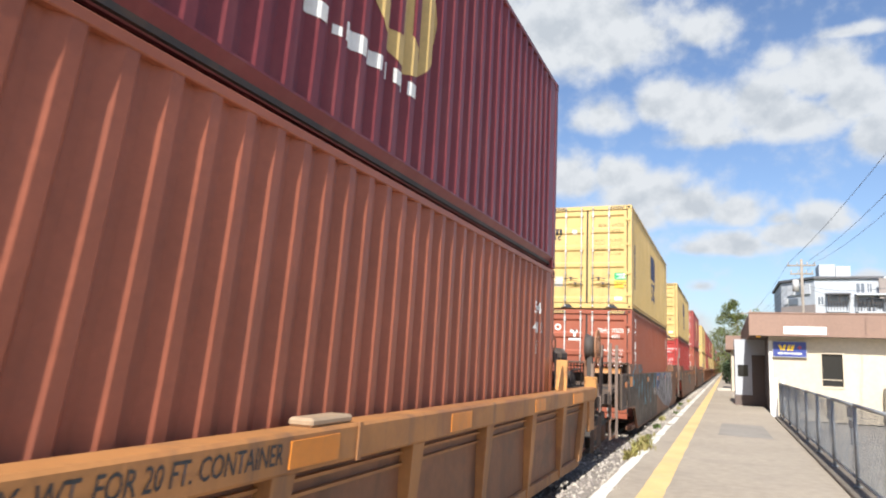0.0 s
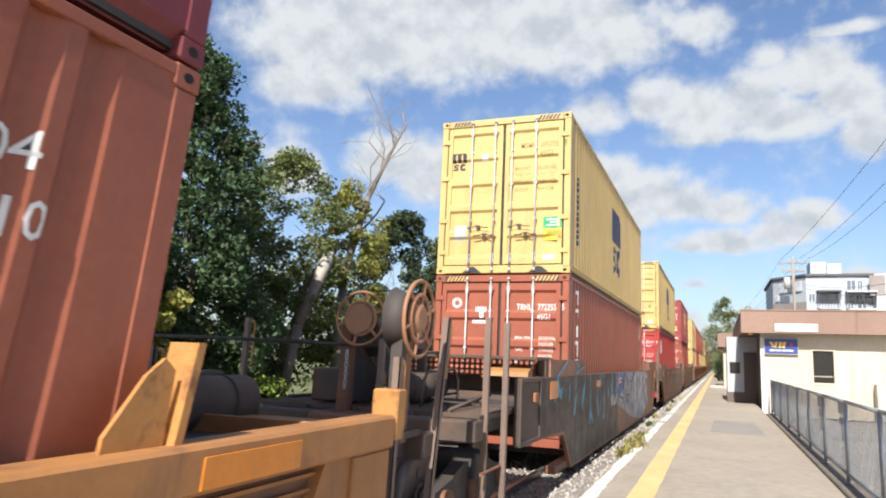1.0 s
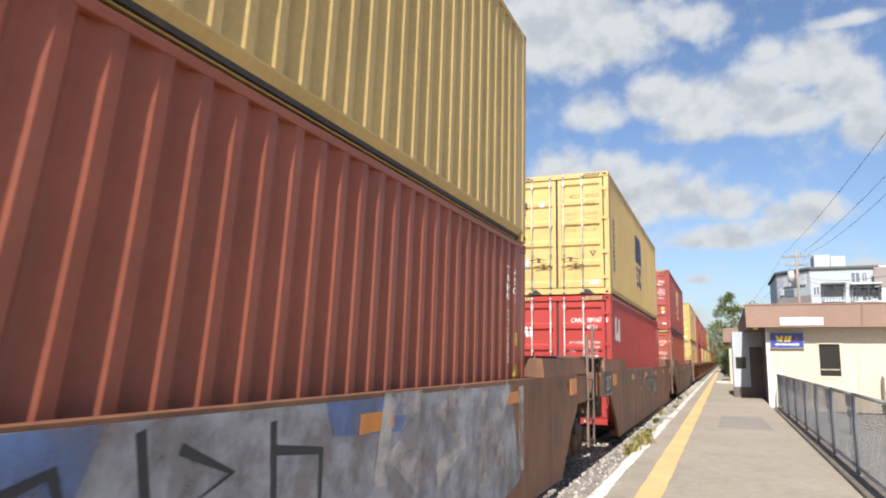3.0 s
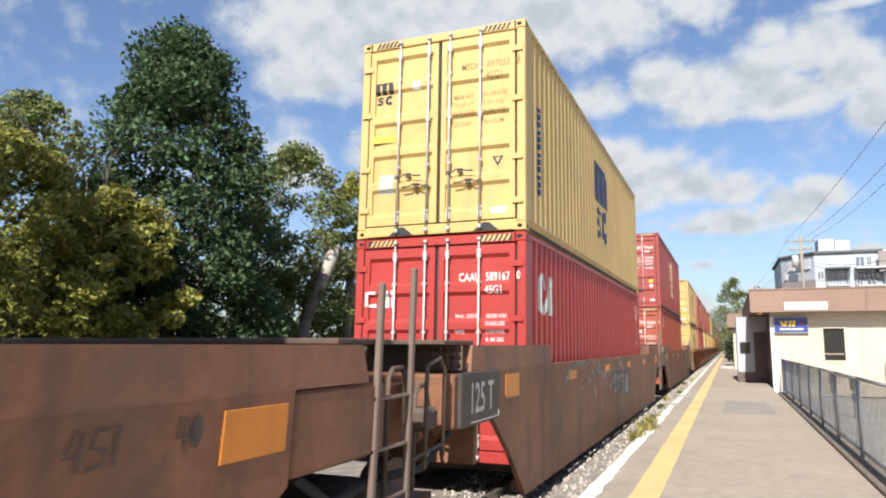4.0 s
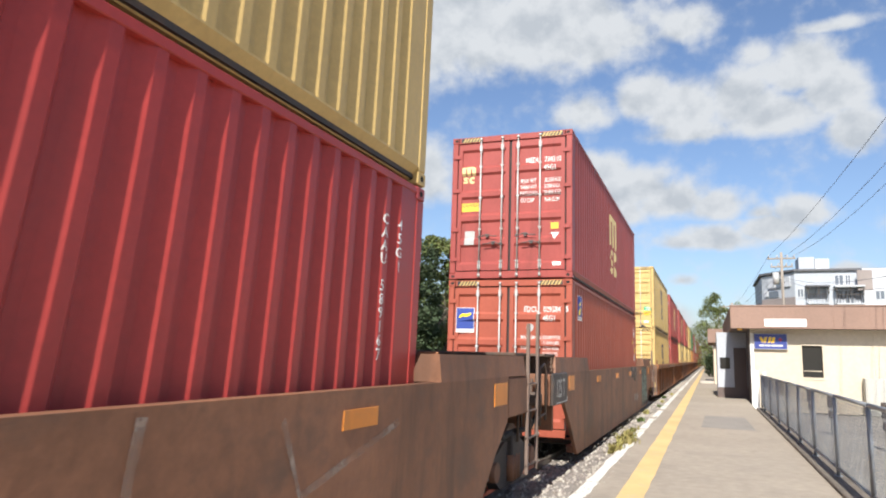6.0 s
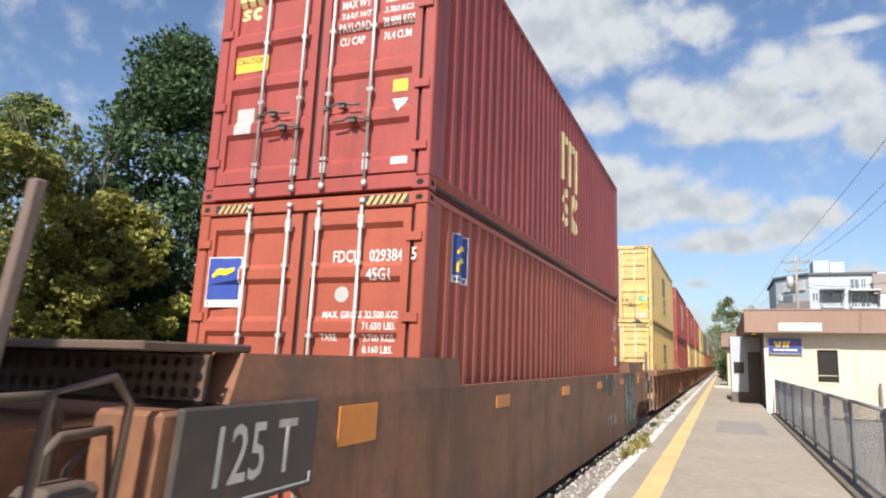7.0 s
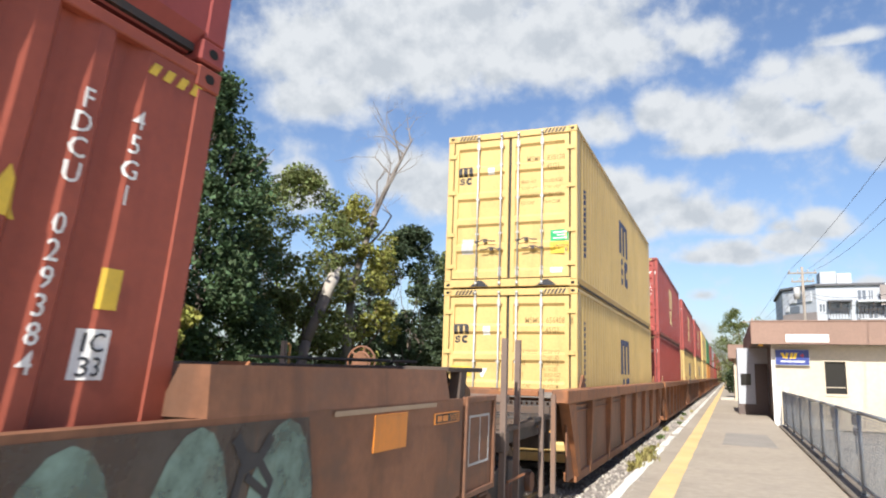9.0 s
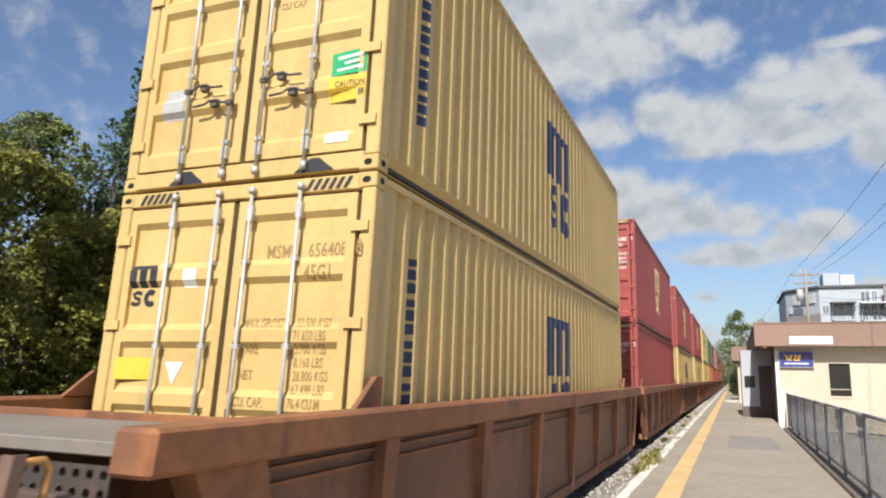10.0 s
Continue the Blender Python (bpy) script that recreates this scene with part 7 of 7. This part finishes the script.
spray(car_c, [S([(6.41, 0.85), (6.55, 0.88), (6.65, 0.79), (6.66, 0.66), (6.51, 0.65), (6.41, 0.74), (6.41, 0.85)], 0.045)], M_PALE, dx=0.004)
spray(car_c, [S([(5.69, 1.12), (5.88, 1.17), (6.12, 1.21)], 0.03)], M_PALE, dx=0.004)
spray(car_c, [S([(6.69, 0.92), (6.88, 0.97), (6.97, 0.75), (6.85, 0.63)], 0.04)], M_PALE, dx=0.004)

# D: brown car, dull red boxes
yd = Y_CAR["D"]
car_d = smooth_well(yd, "rust_brown", "rusty brown well car with teal graffiti ovals at one end", in_front, out_rear, ends=((-2.7, 0.35), (12.16, 15.0)), span=(-2.05, 15.3))
cD1 = place_container("florens", yd, Z_LOW, "red-brown container with a blue and yellow flag panel")
cD2 = place_container("mscred", yd, Z_UP, "dull maroon container with a cream mark, stacked on another")
mark_stack(cD2, 5.6, 1.5, M_CREAM)
stack_stripes(cD2, "mscred")
door_mark(cD2, M_CREAM)
number(cD2, "MEDU", "734210", "", M_WHITE)
spec_block(cD2, SPEC2, 0.2, 1.88, M_WHITE, 0.08, 0.13)
cb = part("sticker", on_door(bars([(-1.0, 1.36, 0.4, 0.17)]), 0, 0, -0.004), M_YSIGN, cD2, "yellow warning sticker")
part("lettering", on_door(letters("CAUTION", 0.06, squeeze=0.9), -0.99, 1.45, -0.007), M_BLACKP, cb)
part("sticker", on_door(bars([(-0.92, 0.68, 0.2, 0.28)]), 0, 0, -0.004), M_GREYST, cD2)
part("sticker", on_door(bars([(0.8, 0.95, 0.15, 0.12)]), 0, 0, -0.004), M_YSIGN, cD2)
part("warning_triangle", on_door(shape([(0.8, 0.88), (0.88, 0.74), (0.96, 0.88)]), 0, 0, -0.004), M_WHITE, cD2)
part("sticker", on_door(bars([(0.84, 0.24, 0.16, 0.07)]), 0, 0, -0.005), M_WHITE, cD2)
number(cD1, "FDCU", "029384", "5", M_WHITE)
stack_stripes(cD1, "florens")
spec_block(cD1, SPEC1, 0.24, 1.78, M_WHITE, 0.06, 0.1)
part("door_mark", on_door(shape(disc(0.42, 1.99, 0.07)), 0, 0, -0.004), M_GREYST, cD1)
M_FLAG = mat("flag_blue", (0.03, 0.06, 0.27), 0.45)
M_FLAGY = mat("flag_yellow", (0.85, 0.62, 0.02), 0.45)


def flag(lay, c):
    def wave(z0):
        return S([(0.05, z0), (0.12, z0 + 0.05), (0.2, z0 + 0.04), (0.29, z0 + 0.07)], [.03, .06, .06, .04])
    part("flag_border", lay(bars([(-0.01, -0.07, 0.36, 0.48)])), M_WHITE, c)
    a = part("flag_panel", lay(bars([(0, 0, 0.34, 0.4)])), M_FLAG, c, "blue panel with yellow waves")
    b = part("flag_wave", lay(shape(*wave(0.22), *wave(0.1), *S([(0.06, 0.03), (0.07, 0.12)], .04))), M_FLAGY, c)
    d = part("line_of_writing", lay(bars([(0.02 + 0.045 * k, -0.055, 0.03, 0.04) for k in range(7)])), M_FLAG, c)
    return a, b, d


for ob, k in zip(flag(lambda bm: on_side(bm, 0.78, 2.24), cD1), (0.003, 0.006, 0.003)):
    ob.location.x = k
for ob, k in zip(flag(lambda bm: on_door(bm, -1.03, 1.95, -0.004), cD1), (-0.003, -0.006, -0.003)):
    ob.location.y = k
side_number(cD1, "FDCU 029384", M_WHITE)
part("sticker", on_side(bars([(0, 0, 0.1, 0.17)]), 11.7, 1.66), M_YSIGN, cD1)
ic = part("sticker", on_side(bars([(0, 0, 0.14, 0.2)]), 11.66, 1.38), M_WHITE, cD1)
for word, zk in (("IC", 1.49), ("33", 1.395)):
    ob = part("lettering", on_side(letters(word, 0.075, bold=0.004), 11.675, zk), M_BLACKP, ic)
    ob.location.x = 0.004
part("rear_stripes", on_side(shape(*[[(k * 0.09, 0), (k * 0.09 + 0.05, 0), (k * 0.09 + 0.08, 0.06), (k * 0.09 + 0.03, 0.06)] for k in range(4)]), 11.72, 2.72), M_YSIGN, cD1)
part("sticker", on_side(shape([(0, 0), (0.2, 0), (0.1, 0.19)]), 11.1, 1.95), M_YSIGN, cD1)
spray(car_d, [[[(7.81, 1.36), (8.36, 1.36), (8.37, 1.03), (7.82, 1.11)]],
             [[(8.54, 1.36), (9.39, 1.36), (9.48, 1.1), (8.94, 0.94), (8.43, 1.02), (8.48, 1.23)]]], M_SPRAYSHADE, dx=-0.003)
spray(car_d, [S([(7.99, 1.27), (8.12, 1.15), (8.01, 1.11)], 0.2),
             S([(7.95, 1.36), (8.12, 1.36)], 0.08),
             S([(8.46, 1.36), (8.41, 1.21), (8.38, 1.02)], [0.25, 0.12, 0.05]),
             S([(8.45, 1.02), (8.7, 1.1), (8.99, 0.97)], 0.12),
             S([(9.09, 0.91), (9.17, 0.96)], 0.1),
             S([(9.46, 1.36), (9.51, 1.1), (9.32, 0.96)], [0.12, 0.1, 0.2])], M_PALE2)
spray(car_d, [[[(11.1, 0.1), (13.15, 0.1), (13.05, 1.0), (12.95, 1.34), (11.2, 1.34)]]], M_SPRAYSHADE, dx=-0.003)
spray(car_b, [S([(12.96, 1.31), (12.92, 1.22), (12.99, 1.22)], .016), S([(12.98, 1.3), (12.98, 1.17)], .016), S([(13.09, 1.3), (13.03, 1.3), (13.03, 1.24), (13.09, 1.23), (13.08, 1.18), (13.02, 1.17)], .016), S([(13.13, 1.31), (13.13, 1.17)], .018), S([(13.45, 1.31), (13.43, 1.23), (13.5, 1.23)], .016), S([(13.48, 1.3), (13.48, 1.17)], .016), [disc(13.54, 1.24, 0.035, 0.065)]], M_SPRAYSHADE, dx=0.002)
part("panel_frame", on_plate(shape(*S([(9.0, 1.2), (9.25, 1.2), (9.25, 1.08), (9.0, 1.08), (9.0, 1.2)], .008), *S([(9.02, 1.16), (9.23, 1.16)], .008), *S([(9.02, 1.12), (9.23, 1.12)], .008)), side_tag + 0.003, 0, 0), M_PALE2, car_d)
spray(car_d, [[disc(11.5, 0.72, 0.27, 0.6)], [disc(12.12, 0.74, 0.27, 0.6)], [disc(12.76, 0.74, 0.3, 0.6)]], M_TEAL)
spray(car_d, [S([(12.36, 1.28), (12.44, 1.18), (12.55, 1.17), (12.63, 1.27)], 0.06),
             S([(12.4, 1.01), (12.43, 1.13), (12.55, 1.16), (12.66, 1.05), (12.62, 0.97)], 0.05),
             S([(12.47, 1.1), (12.62, 1.01)], 0.04)], M_BLACKP, dx=0.003)
part("lettering", on_plate(bars([(0.2 * k, 0, 0.13, 0.2) for k in range(6)]), side_tag + 0.004, 8.6, 0.38), M_PALE, car_d)

sgn = part("small_plate", bevel(box(B(), 1.472, 14.68, 1.19, 1.478, 15.2, 1.275), 0.002), M_REFL, car_d, "small orange plate with dark lettering")
part("plate_field", box(B(), 1.478, 14.7, 1.2, 1.48, 15.18, 1.265), M_SPRAYSHADE, sgn)
part("lettering", on_plate(letters("SHOES", 0.046), 1.483, 14.98, 1.21), M_REFL, sgn)
part("line_of_writing", on_plate(bars([(0, 0, 0.09, 0.044), (0.11, 0, 0.11, 0.044)]), 1.483, 14.72, 1.21), M_REFL, sgn)
part("chalk_line", on_plate(bars([(0, 0, 1.5, 0.03)]), side_tag + 0.003, 13.2, 1.325), M_PALEST, car_d)

# E: ribbed rust-red car with two yellow boxes
ye = Y_CAR["E"]
car_e = ribbed_well(ye, "rust_red", "rust-red ribbed well car carrying two yellow containers", 1.37, -2.1, 13.3, ribs=[-0.0 + 1.95 * k for k in range(7)])
end_platform(car_e, -2.3, -1, CAR["rust_red"], True, None, 2.5, cap=False, tank=False,
             posts=((1.4, 2.54, 1.94, 0.0), (1.36, 1.87, 1.95, 0.0), (1.34, 0.65, 1.4, 0.0), (1.42, 0.32, 1.32, 0.0), (-1.4, 2.4, 1.9, 0.0)))
brake_wheel(car_e, (-1.1, -3.2, 1.68), 1, 0.21, CAR["rust_brown"])
part("brake_stand", box(B(), -1.15, -3.18, 1.0, -1.05, -3.1, 1.68), CAR["rust_brown"], car_e)
part("cross_beam", bevel(box(B(), -1.4, -4.62, 1.28, 1.4, -4.54, 1.36), 0.008), M_POSTS, car_e)
part("cross_beam", bevel(box(B(), -1.3, -2.95, 1.3, 1.3, -2.85, 1.37), 0.008), CAR["rust_red"], car_e)
truck(car_e, -3.5)
truck(car_e, 13.75)
cE1 = place_container("yellow", ye, Z_LOW, "yellow container with brown lettering low in a rusty well car")
cE2 = place_container("yellow", ye, Z_UP, "yellow container with green sticker stacked on another yellow one")
yellow_top(cE2, "MSMU", "838128", "", True, False, False)
mark_stack(cE2, 5.35, 1.45, M_NAVY)
stack_stripes(cE1, "yellow")
door_mark(cE1, M_BLACKP)
number(cE1, "MSMU", "656408", "8", M_INK)
spec_block(cE1, [("MAX.GROSS", "32.500 KGS"), ("", "71.650 LBS"), ("TARE", "3.700 KGS"), ("", "8.160 LBS"), ("NET", "28.800 KGS"), ("", "63.490 LBS"), ("CU. CAP.", "76.4 CU.M"), ("", "2.700 CU.FT")], 0.16, 1.76, M_INK, 0.07, 0.095)
part("sticker", on_door(bars([(-0.45, 2.08, 0.13, 0.15)]), 0, 0, -0.005), M_WHITE, cE1)
part("warning_triangle", on_door(shape([(-0.55, 1.5), (-0.46, 1.33), (-0.37, 1.5)]), 0, 0, -0.004), M_WHITE, cE1)
yb2 = part("sticker", on_door(bars([(-1.03, 1.36, 0.36, 0.17)]), 0, 0, -0.004), M_YSIGN, cE1, "yellow warning sticker")
part("lettering", on_door(letters("CAUTION", 0.05, squeeze=0.9), -1.0, 1.46, -0.007), M_INK, yb2)
part("lettering", on_door(letters("HIGH TRAILER", 0.045, squeeze=0.8), -1.01, 1.38, -0.007), M_INK, yb2)
mark_stack(cE1, 5.35, 1.45, M_NAVY)
for k in range(12):
    part("side_writing", on_side(bars([(0, -k * 0.11, 0.09, 0.085 if k % 3 else 0.06)]), 0.74, 2.3), M_NAVY, cE1)

# the cars behind
# third stack's red box takes the duller paint: distance haze put into its colour
BACK = [("mscred", "mscred"), ("yellow", "mscred"), ("yellow", "mscred"), ("yellow", "yellow"), ("orange", "green"), ("brown", "mscred"), ("oxide", "grey"), ("red", "red"), ("mscred", "maroon"), ("yellow", "brown"),
        ("oxide", "red"), ("red", "mscred"), ("brown", "maroon"), ("grey", "red"), ("mscred", "brown")]
PITCH_B = 15.5
names_c = {"mscred": "dull maroon", "yellow": "yellow", "red": "bright red", "orange": "orange", "green": "green", "brown": "brown", "oxide": "rust-red", "grey": "grey", "maroon": "dark maroon"}
yk = ye + 15.33
for i, (lo, up) in enumerate(BACK):
    cr = ribbed_well(yk, "rust_red" if i % 3 != 1 else "rust_brown", "rusty ribbed well car far down the train", 1.37, -1.4, 13.3, far=i > 1)
    if i < 3:
        truck(cr, 13.75)
    a = place_container(lo, yk, Z_LOW, names_c[lo] + " container low in a distant well car", i < 1)
    b = place_container(up, yk, Z_UP, names_c[up] + " container stacked on a distant well car", i < 1)
    if i < 3:
        for c_, col in ((a, lo), (b, up)):
            number(c_, "MEDU", "541087", "2", M_INK if col == "yellow" else M_WHITE)
            stack_stripes(c_, col)
        mark_stack(b, 5.5, 1.5, M_CREAM)
        spec_block(b, SPEC2, 0.2, 1.88, M_WHITE, 0.08, 0.13)
    if lo == "yellow":
        mark_stack(a, 5.4, 1.45, M_NAVY)
    if up == "yellow":
        mark_stack(b, 5.4, 1.45, M_NAVY)
    yk += PITCH_B
for base in BASES.values():
    for o in [*base.children_recursive, base]:
        bpy.data.objects.remove(o)


# ---------------------------------------------------------------- motion of the train
def travel(t):
    """Metres along the track at t seconds: a freight train coming on at about 27 km/h."""
    return -1.854 - 7.6894 * t + 0.01467 * t * t - 0.000305 * t ** 3


def motions():
    times = [0.0, 0.1, 0.2] + [0.5 * k for k in range(1, 20)] + [9.8, 9.9, 10.0]
    for ob, y0, x0, z0 in TRAIN:
        walk(ob, [(t, pose(x0, y0 + travel(t), z0)) for t in times])
    spin = [k / 15 for k in range(151)]
    for ws, y0 in WHEELSETS:
        walk(ws, [(t, pose(0, y0, 0.22, -math.degrees(travel(t) - travel(0)) / 0.42)) for t in spin])


motions()
